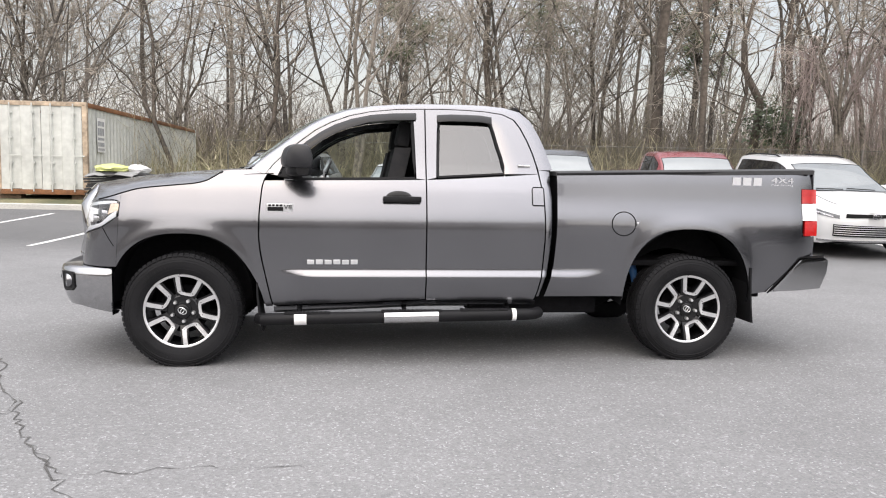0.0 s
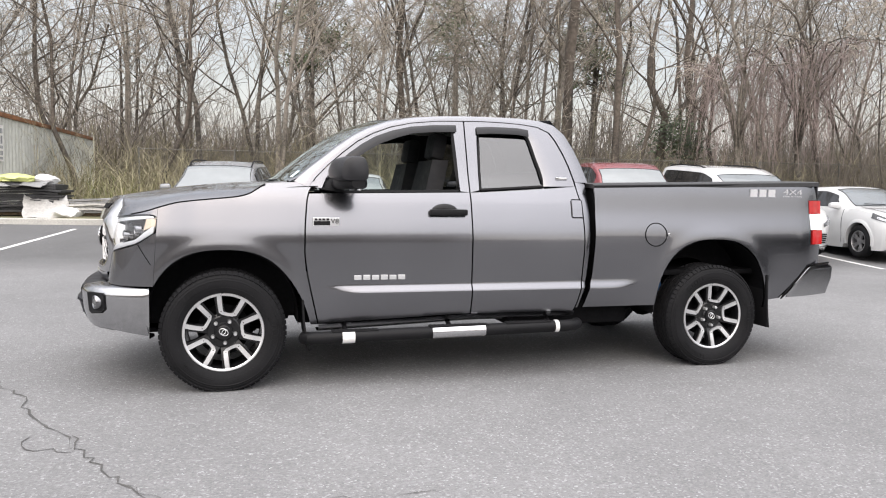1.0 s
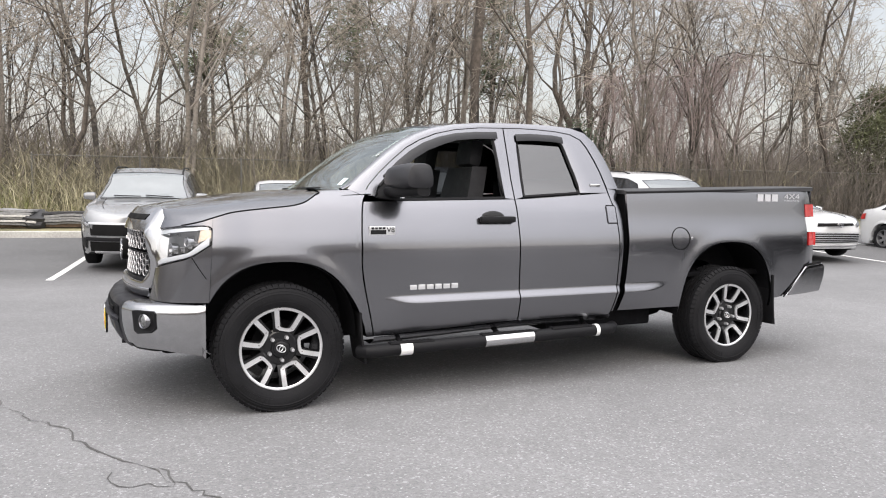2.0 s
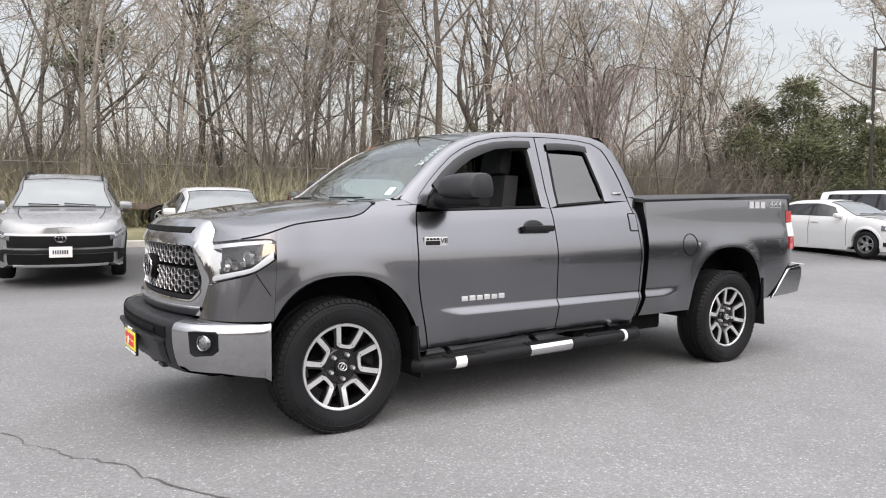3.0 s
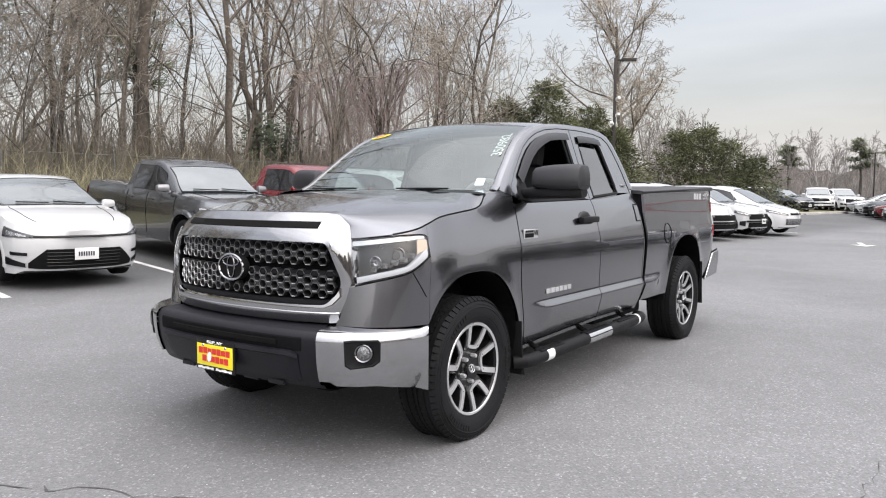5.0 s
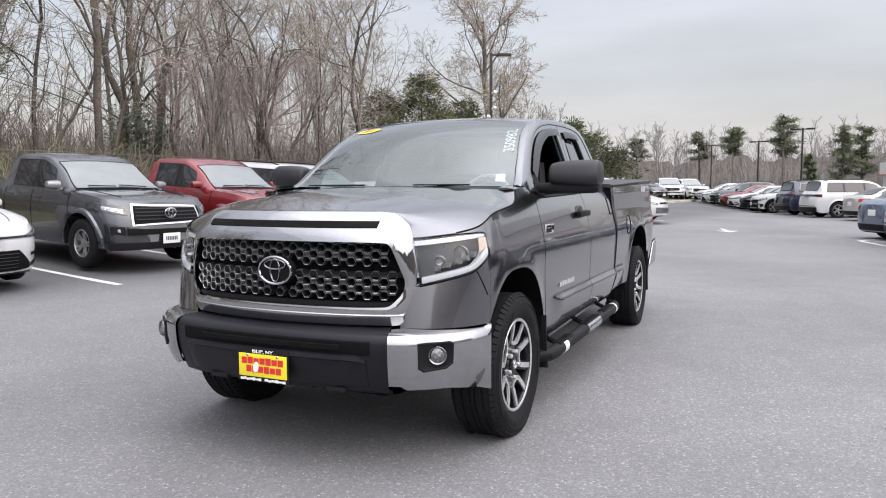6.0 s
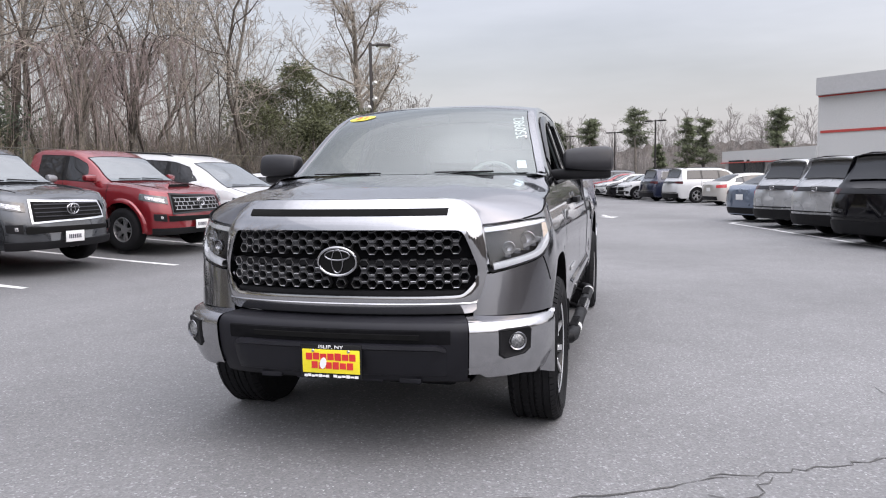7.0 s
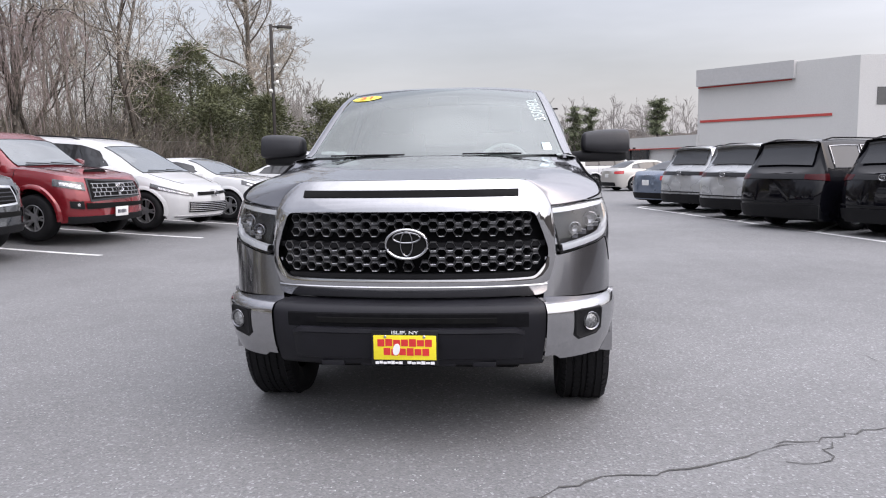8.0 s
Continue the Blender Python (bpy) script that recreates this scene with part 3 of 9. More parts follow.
for v0, v1, n, u0, u1, smin, smax, bank in ((18.5, 22, 24, -26, 28, 0.75, 1.0, NEAR), (22, 31, 26, -28, 33, 0.8, 1.1, NEAR), (28, 44, 34, -34, 40, 0.8, 1.0, DEEP), (44, 62, 20, -44, 44, 0.75, 0.95, DEEP)):
    for k in range(n):
        u = u0 + (u1 - u0) * (k + rnd.uniform(0.1, 0.9)) / n
        v = rnd.uniform(v0, v1)
        p = lot(u, v)
        put(bank[rnd.choice((0, 1, 2, 3, 4, 5, 1, 3, 4, 5) if bank is NEAR else (0, 1, 2, 3))], p.x, p.y, rnd.uniform(0, 360), rnd.uniform(smin, smax), (rnd.gauss(0, 3), rnd.gauss(0, 3)))
for k, ob in enumerate(NEAR + DEEP):
    p = lot(-40 + 3 * k, 40)
    ob.matrix_basis = pose(p.x, p.y, p.z)
# trees that stand out: a dark straight trunk, a lone spreading tree by the cedars
put(NEAR[0], 14.0, 24.4, 40, 1.5, label="tall dark-trunked bare tree rising over the wood")
put(NEAR[2], 13.2, 30.0, 80, 1.1)
lone = crowned_tree(31, 15, 0.32, (17, 9, 8, 5), 4, rmin=0.011, spread=(30, 58), crown_mat="twig", label="tall lone bare tree with a wide rounded crown")
lone.matrix_basis = pose(55, 20, ground_z(55, 20), 0, 0, 70) @ Matrix.Scale(1.12, 4)


# thicket: thin stems, canes and vines at the wood's edge
def thicket(seed, u0, u1, v0, v1, n, h0, h1, r, material, label, arch=0.5, sides=3, twigs=3, hang=0.0):
    rnd = random.Random(seed)
    verts, faces = [], []

    def stem(pts, radii):
        base = len(verts)
        for p, rr in zip(pts, radii):
            for k in range(3):
                verts.append((p.x + rr * (1, -0.5, -0.5)[k], p.y + rr * (0, 0.87, -0.87)[k], p.z))
        for i in range(len(pts) - 1):
            for k in range(3):
                a, b = base + 3 * i + k, base + 3 * i + (k + 1) % 3
                faces.append((a, b, b + 3, a + 3))

    for _ in range(n):
        u, v = rnd.uniform(u0, u1), rnd.uniform(v0, v1)
        p = lot(u, v)
        h = rnd.uniform(h0, h1) * (0.55 + 0.9 * abs(noise.noise((u * 0.22, v * 0.22, seed * 3.1))))
        a, lean = rnd.uniform(0, 6.283), rnd.uniform(0.05, arch)
        d = Vector((math.cos(a), math.sin(a), 0))
        pts = []
        for k in range(5):
            t = k / 4
            pts.append(p + d * (lean * h * t * t) + Vector((rnd.gauss(0, 0.03 + 0.022 * h), rnd.gauss(0, 0.03 + 0.022 * h), max(0.05, h * (t - (0.35 * lean + hang) * t * t)) + 0.05)))
        stem(pts, [r * (1 - 0.75 * k / 4) for k in range(5)])
        for _ in range(twigs):
            i = rnd.randint(1, 3)
            q = pts[i]
            e = Vector((rnd.gauss(0, 1), rnd.gauss(0, 1), rnd.gauss(0.4, 0.7))).normalized() * h * rnd.uniform(0.15, 0.35)
            stem([q, q + e * 0.5 + Vector((0, 0, 0.05)), q + e + Vector((0, 0, -0.1 * h * rnd.random()))], [r * 0.5, r * 0.35, r * 0.2])
    me = bpy.data.meshes.new("thicket")
    me.from_pydata(verts, [], faces)
    me.materials.append(M[material])
    return tagged(new("thicket", me), label, "brush", kind="stuff")


thicket(1, -28, 20, 17.4, 21.5, 3400, 0.6, 3.4, 0.010, "brush", "tangle of dry straw-brown canes and vines", 0.9)
thicket(2, -28, 30, 19, 32, 3400, 1.2, 4.6, 0.014, "under_brush", "brown saplings and undergrowth in the wood", 0.5, twigs=3)
thicket(3, -44, 46, 26, 50, 3400, 4.0, 9.0, 0.026, "twig_dark", "far bare saplings deep in the wood", 0.5, twigs=3)
thicket(7, -60, 62, 50, 68, 5200, 5.5, 9.5, 0.06, "twig_dark", "dense far stems deep in the wood", 0.5, twigs=3)
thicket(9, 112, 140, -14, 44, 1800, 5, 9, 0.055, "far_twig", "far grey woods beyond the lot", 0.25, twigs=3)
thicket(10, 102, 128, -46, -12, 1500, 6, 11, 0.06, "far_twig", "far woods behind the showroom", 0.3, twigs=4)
thicket(8, -50, 44, 31, 44, 3600, 2.2, 5.0, 0.045, "under_brush", "dim undergrowth deeper in the wood", 0.5, twigs=2)
thicket(4, 17, 28, 17, 25, 1700, 1.5, 4.8, 0.014, "twig_dark", "dense brown shrubs at the far end of the wood", 0.6, twigs=4)
thicket(5, -20, 20, 17.6, 22, 1100, 2.0, 5.4, 0.011, "brush", "arching pale vines over the undergrowth", 1.3, twigs=3, hang=0.25)
thicket(6, -24, 21, 17.2, 23, 1900, 0.4, 1.7, 0.013, "sprout", "low greenish budding shoots at the wood's edge", 0.8, twigs=4)

# ---------------------------------------------------------------- parked vehicles
M["car_glass"] = mat("car_window_glass", (0.012, 0.013, 0.015), 0.03, 0.0, grain=3, spread=0.2, coat=0.0, spec=0.9)
M["headlamp"] = mat("headlamp_lens", (0.055, 0.057, 0.06), 0.1, 0.3, grain=25, spread=0.6, coat=1.0)
M["screen_glass"] = mat("windscreen_glass", (0.10, 0.115, 0.12), 0.03, 0.0, grain=3, spread=0.1, coat=1.0, spec=1.0)
M["lamp_dark_red"] = mat("dark_red_lens", (0.05, 0.003, 0.005), 0.12, 0.0, grain=60, spread=0.25, coat=0.1, spec=0.2)
M["intake"] = mat("black_grille_mesh", (0.008, 0.008, 0.008), 0.7, 0.0, grain=200, spread=0.3, spec=0.08)
WHEELS = {}


def wheel_meshes(r, rim, width, spokes, style):
    """Meshes of a road wheel about the x axis, outer face towards +x: tyre, rim, hub."""
    key = (r, rim, width, spokes, style)
    if key in WHEELS:
        return WHEELS[key]
    h = width / 2
    bm = bmesh.new()
    prof = [(rim - 0.005, -h * 0.72), (rim + 0.012, -h * 0.9), (rim + (r - rim) * 0.5, -h), (r - 0.03, -h * 0.93), (r - 0.008, -h * 0.78), (r, -h * 0.55),
            (r, h * 0.55), (r - 0.008, h * 0.78), (r - 0.03, h * 0.93), (rim + (r - rim) * 0.5, h), (rim + 0.012, h * 0.9), (rim - 0.005, h * 0.72)]
    lathe(bm, prof, "x", 36)
    out = [("tyre", bm, "rubber")]
    bm = bmesh.new()
    lathe(bm, [(rim, h * 0.80), (rim - 0.012, h * 0.84), (rim - 0.018, h * 0.74), (rim - 0.02, -h * 0.7)], "x", 36)
    for k in range(spokes):
        a = 2 * math.pi * k / spokes
        for off in ((-0.16, 0.16) if style == "double" else (0,)):
            d = Vector((0, math.cos(a + off), math.sin(a + off)))
            d0 = Vector((0, math.cos(a + off * 0.4), math.sin(a + off * 0.4)))
            s = Vector((0, -d.z, d.y))
            w0, w1 = (0.02, 0.014) if style == "double" else (0.035, 0.024)
            rows = []
            for rr, w, x, dd in ((0.045, w0, h * 0.5, d0), (rim * 0.6, w0, h * 0.72, d), (rim - 0.012, w1, h * 0.78, d)):
                rows.append([dd * rr + s * w + Vector((x - 0.03, 0, 0)), dd * rr + s * w * 0.7 + Vector((x, 0, 0)), dd * rr - s * w * 0.7 + Vector((x, 0, 0)), dd * rr - s * w + Vector((x - 0.03, 0, 0))])
            grid(bm, rows)
    lathe(bm, [(0.075, h * 0.4), (0.072, h * 0.56), (0.05, h * 0.62), (0.0, h * 0.63)], "x", 20)
    out.append(("rim", bm, "alloy"))
    bm = bmesh.new()
    lathe(bm, [(rim - 0.02, -h * 0.2), (0.0, -h * 0.2)], "x", 24)
    out.append(("brake_disc", bm, "under"))
    res = []
    for nm, b, mt in out:
        finish(b, 40)
        me = bpy.data.meshes.new(nm)
        b.to_mesh(me)
        b.free()
        me.materials.append(M[mt])
        res.append((nm, me))
    WHEELS[key] = res
    return res


def add_wheel(root, x, y, r, rim, width, spokes, style, side):
    w = new("wheel")
    w.empty_display_size = 0.1
    w.parent = root
    w.matrix_basis = pose(x, y, r, 0, 0, 0 if side > 0 else 180)
    for nm, me in wheel_meshes(r, rim, width, spokes, style):
        o = new(nm, me)
        o.parent = w


def car(name, m, label, spec, paint, group="parked cars"):
    """A parked vehicle. Local y runs from nose to tail with the front axle at 0; x across; z up."""
    root = thing(name, m, label, spec["cat"], group)
    L, W, fo, wb, r = spec["L"], spec["W"] / 2, spec["fo"], spec["wb"], spec["r"]
    s1, p1, s2, p2 = spec.get("s1", 0.75), spec.get("p1", 2.6), spec.get("s2", 0.5), spec.get("p2", 3.2)
    base = spec.get("zb", 0.2)
    top, roof = spec["top"], spec["roof"]
    tuck = spec.get("tuck", 0.72)

    def plan(s):
        w = 1.0
        if s < s1:
            w = (1 - (1 - max(s, 0) / s1) ** p1) ** (1 / p1)
        if s > L - s2:
            w = min(w, (1 - (1 - max(L - s, 0) / s2) ** p2) ** (1 / p2))
        return W * w

    def nose(th):
        return W * math.sin(th) ** (2 / p1), s1 * (1 - math.cos(th) ** (2 / p1))

    def tail(th):
        return W * math.sin(th) ** (2 / p2), L - s2 * (1 - math.cos(th) ** (2 / p2))

    def place(x, s, z):
        if s < s1:
            s += (1 - max(s, 0) / s1) * spec.get("rake", 0.12) * ((z - 0.52) / 0.4) ** 2
        if s > L - s2:
            s -= (1 - max(L - s, 0) / s2) * spec.get("rake2", 0.10) * ((z - 0.6) / 0.4) ** 2
        return (x, s - fo, z)

    def bottom(s):
        z = base + (0.05 if s < 0.3 or s > L - 0.3 else 0)
        for sa in (fo, fo + wb):
            R = r + spec.get("gap", 0.06)
            if abs(s - sa) < R:
                z = max(z, r + math.sqrt(R * R - (s - sa) ** 2))
        return z

    def profile(z, zb, zt):
        t = max(0.0, min(1.0, (z - base) / (zt - base)))
        return smooth_list([(0, 0.955), (0.12, 0.975), (0.38, 0.985), (0.62, 1.0), (0.85, 0.975), (1.0, 0.925)], t)

    def ring(s):
        zt, zr = smooth_list(top, s), smooth_list(roof, s)
        zb = min(bottom(s), zt - 0.06)
        w = plan(s)
        cab = max(0.0, min(1.0, (zr - zt - 0.03) / 0.3))
        zr = max(zr, zt + 0.035)
        wr = w * (0.86 * (1 - cab) + tuck * cab)
        out = [(0, zb), (w * 0.82, zb)]
        for t in (0.0, 0.12, 0.3, 0.5, 0.7, 0.86, 1.0):
            z = zb + (zt - zb) * t
            out.append((w * profile(z, zb, zt), z))
        drop = 0.02 + 0.05 * cab
        out += [(wr * 1.0, zr - drop), (wr * 0.93, zr - drop * 0.45), (wr * 0.6, zr - 0.008), (0, zr)]
        return out

    cuts = sorted({round(x, 4) for x in [nose(radians(a))[1] for a in (6, 14, 24, 36, 50, 64, 78, 90)] + [tail(radians(a))[1] for a in (6, 14, 24, 36, 50, 64, 78, 90)]
            + [fo + dx for dx in (-r - 0.06, -r - 0.05, -r, -r * 0.8, -r * 0.5, 0, r * 0.5, r * 0.8, r, r + 0.05, r + 0.06)]
            + [fo + wb + dx for dx in (-r - 0.06, -r - 0.05, -r, -r * 0.8, -r * 0.5, 0, r * 0.5, r * 0.8, r, r + 0.05, r + 0.06)]
            + [s for s, _ in roof] + [s for s, _ in top] + [k * 0.16 for k in range(int(L / 0.16))] if 0.003 < x < L - 0.003})
    rings = [(s, ring(s)) for s in cuts]
    bm, bu = bmesh.new(), bmesh.new()
    for sg in (1, -1):
        grid(bm, [[place(sg * x, s, z) for x, z in rg[1:]] for s, rg in rings])
        grid(bu, [[place(sg * x, s, z) for x, z in rg[:2]] for s, rg in rings])
    for s, rg in (rings[0], rings[-1]):
        pts = [place(x, s, z) for x, z in rg] + [place(-x, s, z) for x, z in rg[-2:0:-1]]
        bm.faces.new([bm.verts.new(p) for p in pts])
    bmesh.ops.remove_doubles(bm, verts=bm.verts, dist=0.0008)
    body = part("body", bm, paint, root, angle=38)
    part("underbody", bu, "under", root)

    def roof_pt(f, s, lift=0.0, ds=0.0):
        rg = ring(s)
        xs = [(rg[-1][0], rg[-1][1]), (rg[-2][0], rg[-2][1]), (rg[-3][0], rg[-3][1]), (rg[-4][0], rg[-4][1])]
        x = f * rg[-4][0]
        q = place(x, s, lerp_list(xs, abs(x)) + lift)
        return (q[0], q[1] + ds, q[2])

    def side_pt(sg, s, t, lift=0.006):
        rg = ring(s)
        a, b = rg[-5], rg[-4]
        return place(sg * (a[0] + (b[0] - a[0]) * t + lift), s, a[1] + (b[1] - a[1]) * t + lift * 0.3)

    def glass_top(nm, sa, sb, fw, material, lift=0.006, ds=0.0):
        bm = bmesh.new()
        grid(bm, [[roof_pt(f * fw, sa + (sb - sa) * k / 6, lift, ds) for f in (-1, -0.75, -0.4, 0, 0.4, 0.75, 1)] for k in range(7)])
        part(nm, bm, material, root, raw=False, angle=60)

    glass_top("windscreen", *spec["ws"], 0.92, "screen_glass", 0.007, -0.006)
    wa, wb_ = spec["ws"]
    bm = bmesh.new()
    rim = [(f, 0.0) for f in lin(-0.93, 0.93, 8)] + [(0.93, t) for t in lin(0.1, 1.0, 6)] + [(f, 1.0) for f in lin(0.93, -0.93, 8)] + [(-0.93, t) for t in lin(0.9, 0.0, 6)]
    tube(bm, [roof_pt(f, wa + (wb_ - wa) * t, 0.008, -0.006) for f, t in rim], 0.006, 5, cap=False)
    part("windscreen_seal", bm, "trim", root)
    for f0, f1 in ((0.62, 0.02), (-0.08, -0.66)):
        bm = bmesh.new()
        tube(bm, [roof_pt(f0 + (f1 - f0) * t, wa + 0.02 + 0.04 * t, 0.026, -0.01) for t in lin(0, 1, 6)], 0.009, 4)
        part("wiper", bm, "trim", root)
    for f in (-0.8, 0.8):                # joint between bonnet and wing
        bm = bmesh.new()
        tube(bm, [roof_pt(f * (0.92 + 0.08 * t), 0.32 + (wa - 0.36) * t, 0.0015) for t in lin(0, 1, 10)], 0.0055, 4)
        part("bonnet_gap", bm, "under", root)
    if spec.get("spoiler"):
        bm = bmesh.new()
        s0 = spec["rg"][0]
        rows = []
        for f in lin(-0.96, 0.96, 10):
            back = 0.11 - 0.05 * f * f
            a, b = roof_pt(f, s0 - 0.22, 0.002), roof_pt(f, s0 - 0.05, 0.012)
            rows.append([a, b, (b[0], b[1] + back, b[2] - 0.008), (b[0], b[1] + back, b[2] - 0.022), (b[0], b[1] + 0.03, b[2] - 0.03)])
        grid(bm, rows)
        part("spoiler", bm, paint, root)
    if "rg" in spec:
        glass_top("rear_window", *spec["rg"], 0.9, "car_glass", 0.012, 0.036)
    for sg in (1, -1):
        first, last = spec["side"][0], spec["side"][-1]
        bm = bmesh.new()                 # blacked-out pillars behind the side glass
        grid(bm, [[side_pt(sg, first[0] - 0.02 + (last[1] + 0.04 - first[0]) * k / 16 + (first[4] * (1 - k / 16) + last[5] * k / 16) * (t - first[2]), t, 0.003)
                   for t in [first[2] - 0.03 + (first[3] - first[2] + 0.06) * j / 4 for j in range(5)]] for k in range(17)])
        part("pillar_panel", bm, "gloss_black", root, angle=60)
        for sc in (fo, fo + wb):         # lip round the wheel opening
            bm = bmesh.new()
            rows = []
            R = r + spec.get("gap", 0.06)
            for k in range(23):
                an = math.pi * (-0.06 + 1.12 * k / 22)
                col = []
                for rr, lift in ((R - 0.012, -0.07), (R - 0.006, spec.get("lip", 0.012)), (R + 0.05, spec.get("lip", 0.012)), (R + 0.075, -0.012)):
                    ss, z = sc - rr * math.cos(an), max(base + 0.02, r + rr * math.sin(an))
                    zt = smooth_list(top, ss)
                    col.append(place(sg * (plan(min(max(ss, 0.05), L - 0.05)) * profile(min(z, zt), base, zt) + lift), ss, z))
                rows.append(col)
            grid(bm, rows)
            part("wheel_arch", bm, spec.get("lip_mat") or paint, root, angle=60)
        for sa, sb, lo, hi, la, lb in spec["side"]:
            bm = bmesh.new()
            grid(bm, [[side_pt(sg, sa + (sb - sa) * k / 6 + (la * (1 - k / 6) + lb * k / 6) * (t - lo), t) for t in [lo + (hi - lo) * j / 4 for j in range(5)]] for k in range(7)])
            part("side_window", bm, "car_glass", root, angle=60)
            if spec.get("chrome_line"):
                bm = bmesh.new()
                loop = [(k / 8, lo) for k in range(9)] + [(1.0, lo + (hi - lo) * k / 4) for k in range(1, 5)] + [(1 - k / 8, hi) for k in range(1, 9)] + [(0.0, hi - (hi - lo) * k / 4) for k in range(1, 5)]
                tube(bm, [side_pt(sg, sa + (sb - sa) * f + (la * (1 - f) + lb * f) * (t - lo), t, 0.010) for f, t in loop], 0.011, 5, cap=False)
                part("window_trim", bm, "chrome", root, "chrome window line")

    def patch(nm, which, a0, a1, zlo, zhi, material, lift=0.008, parent=None, n=6, label="", zbow=0.0):
        """A shaped piece on the nose or tail between plan angles, with sloping lower and upper edges."""
        bm = bmesh.new()
        rows = []
        for k in range(n + 1):
            a = a0 + (a1 - a0) * k / n
            x, s = which(radians(abs(a)))
            nx, ns = which(radians(min(89.9, abs(a) + 1)))
            d = Vector((nx - x, ns - s))
            d = Vector((-d.y, d.x)).normalized() if d.length > 1e-6 else Vector((0, -1))
            if which is nose and d.y > 0 or which is tail and d.y < 0:
                d = -d
            t = k / n
            lo, hi = zlo[0] + (zlo[1] - zlo[0]) * t, zhi[0] + (zhi[1] - zhi[0]) * t + zbow * math.sin(math.pi * t)
            col = []
            for j, lf in ((0, -0.012), (0, lift), (0.5, lift + 0.004), (1, lift), (1, -0.012)):
                z = lo + (hi - lo) * j
                f = profile(z, base, max(smooth_list(top, s), z + 0.01))
                px = (x * f + abs(d.x) * lf) * (1 if a >= 0 else -1)
                col.append(place(px, s + d.y * lf, z))
            rows.append(col)
        grid(bm, rows)
        return part(nm, bm, material, parent or root, label, angle=50)

    spec["face"](patch, nose, tail, root, place)
    if spec.get("scoop"):
        bm = bmesh.new()
        rows = []
        for k in range(7):
            s = 0.42 + 0.5 * k / 6
            hgt = 0.055 * (1 - (k / 6) ** 1.5)
            rows.append([roof_pt(f, s, -0.004 + (hgt if abs(f) < 0.3 else 0)) for f in (-0.42, -0.36, -0.29, -0.15, 0, 0.15, 0.29, 0.36, 0.42)])
        grid(bm, rows)
        part("hood_scoop", bm, paint, root)
        bm = bmesh.new()
        grid(bm, [[roof_pt(f, 0.418, h) for f in (-0.30, -0.15, 0, 0.15, 0.30)] for h in (0.004, 0.042)])
        part("scoop_opening", bm, "intake", root)
    for sg in (1, -1):
        for y in (0, wb):
            add_wheel(root, sg * (W - spec.get("wheel_in", 0.115)), y, r, spec.get("rim", r * 0.66), spec.get("ww", 0.225), spec.get("spokes", 5), spec.get("style", "double"), sg)
        # door mirror
        bm = bmesh.new()
        ms, mz = spec["mirror"]
        w = ring(ms)[8][0]
        box(bm, -0.105, 0.105, -0.06, 0.06, -0.072, 0.075, 0.05, pose(0, 0, 0))
        for v in bm.verts:               # narrows towards its outer end and its front
            k = 0.5 + sg * v.co.x / 0.21
            v.co.z = v.co.z * (1.05 - 0.38 * k * (1 if v.co.z < 0 else 0.55)) * (0.82 if v.co.y < -0.02 else 1.0)
            v.co.y += 0.05 * k
        bmesh.ops.translate(bm, verts=bm.verts, vec=(sg * (w + 0.10), ms - fo, mz))
        box(bm, -0.06, 0.06, -0.02, 0.02, -0.02, 0.02, 0.008, pose(sg * (w - 0.01), ms - fo, mz - 0.06))
        part("door_mirror", bm, spec.get("mirror_mat") or paint, root)
        # door gaps and handles
        for sd in spec.get("doors", ()):
            bm = bmesh.new()
            pts = []
            for t in [k / 8 for k in range(9)]:
                zt = smooth_list(top, sd)
                z = base + 0.1 + (zt - 0.02 - base - 0.1) * t
                pts.append(place(sg * (plan(sd) * profile(z, base, zt) + 0.001), sd, z))
            tube(bm, pts, 0.005, 4)
            part("door_gap", bm, "under", root)
        for sd in spec.get("handles", ()):
            zt = smooth_list(top, sd)
            bm = bmesh.new()
            z = zt - 0.14
            box(bm, -0.015, 0.02, -0.11, 0.11, -0.018, 0.018, 0.01, pose(sg * (plan(sd) * profile(z, base, zt) + 0.008), sd - fo, z))
            part("door_handle", bm, paint, root)
        if spec.get("rails"):
            bm = bmesh.new()
            a, b = spec["rails"]
            pts = []
            for k in range(9):
                q = roof_pt(sg * 0.9, a + (b - a) * k / 8, 0.0 if k in (0, 8) else 0.035)
                pts.append(q)
            tube(bm, pts, 0.016, 6)
            part("roof_rail", bm, "trim", root)
    return root


def plate_on(root, y, z, facing=-1, back=False, tilt=0):
    """A registration plate with unreadable bars."""
    bm = bmesh.new()
    box(bm, -0.155, 0.155, -0.006, 0.006, -0.08, 0.08, 0.004, pose(0, y, z, tilt, 0, 0))
    pl = part("number_plate", bm, "plate_white", root, "white number plate")
    if not back:
        bm = bmesh.new()
        bars(bm, 0.22, 0.06, 7)
        bmesh.ops.transform(bm, matrix=pose(0, y + facing * 0.008, z, tilt, 0, 0), verts=bm.verts)
        part("plate_writing", bm, "ink", pl)


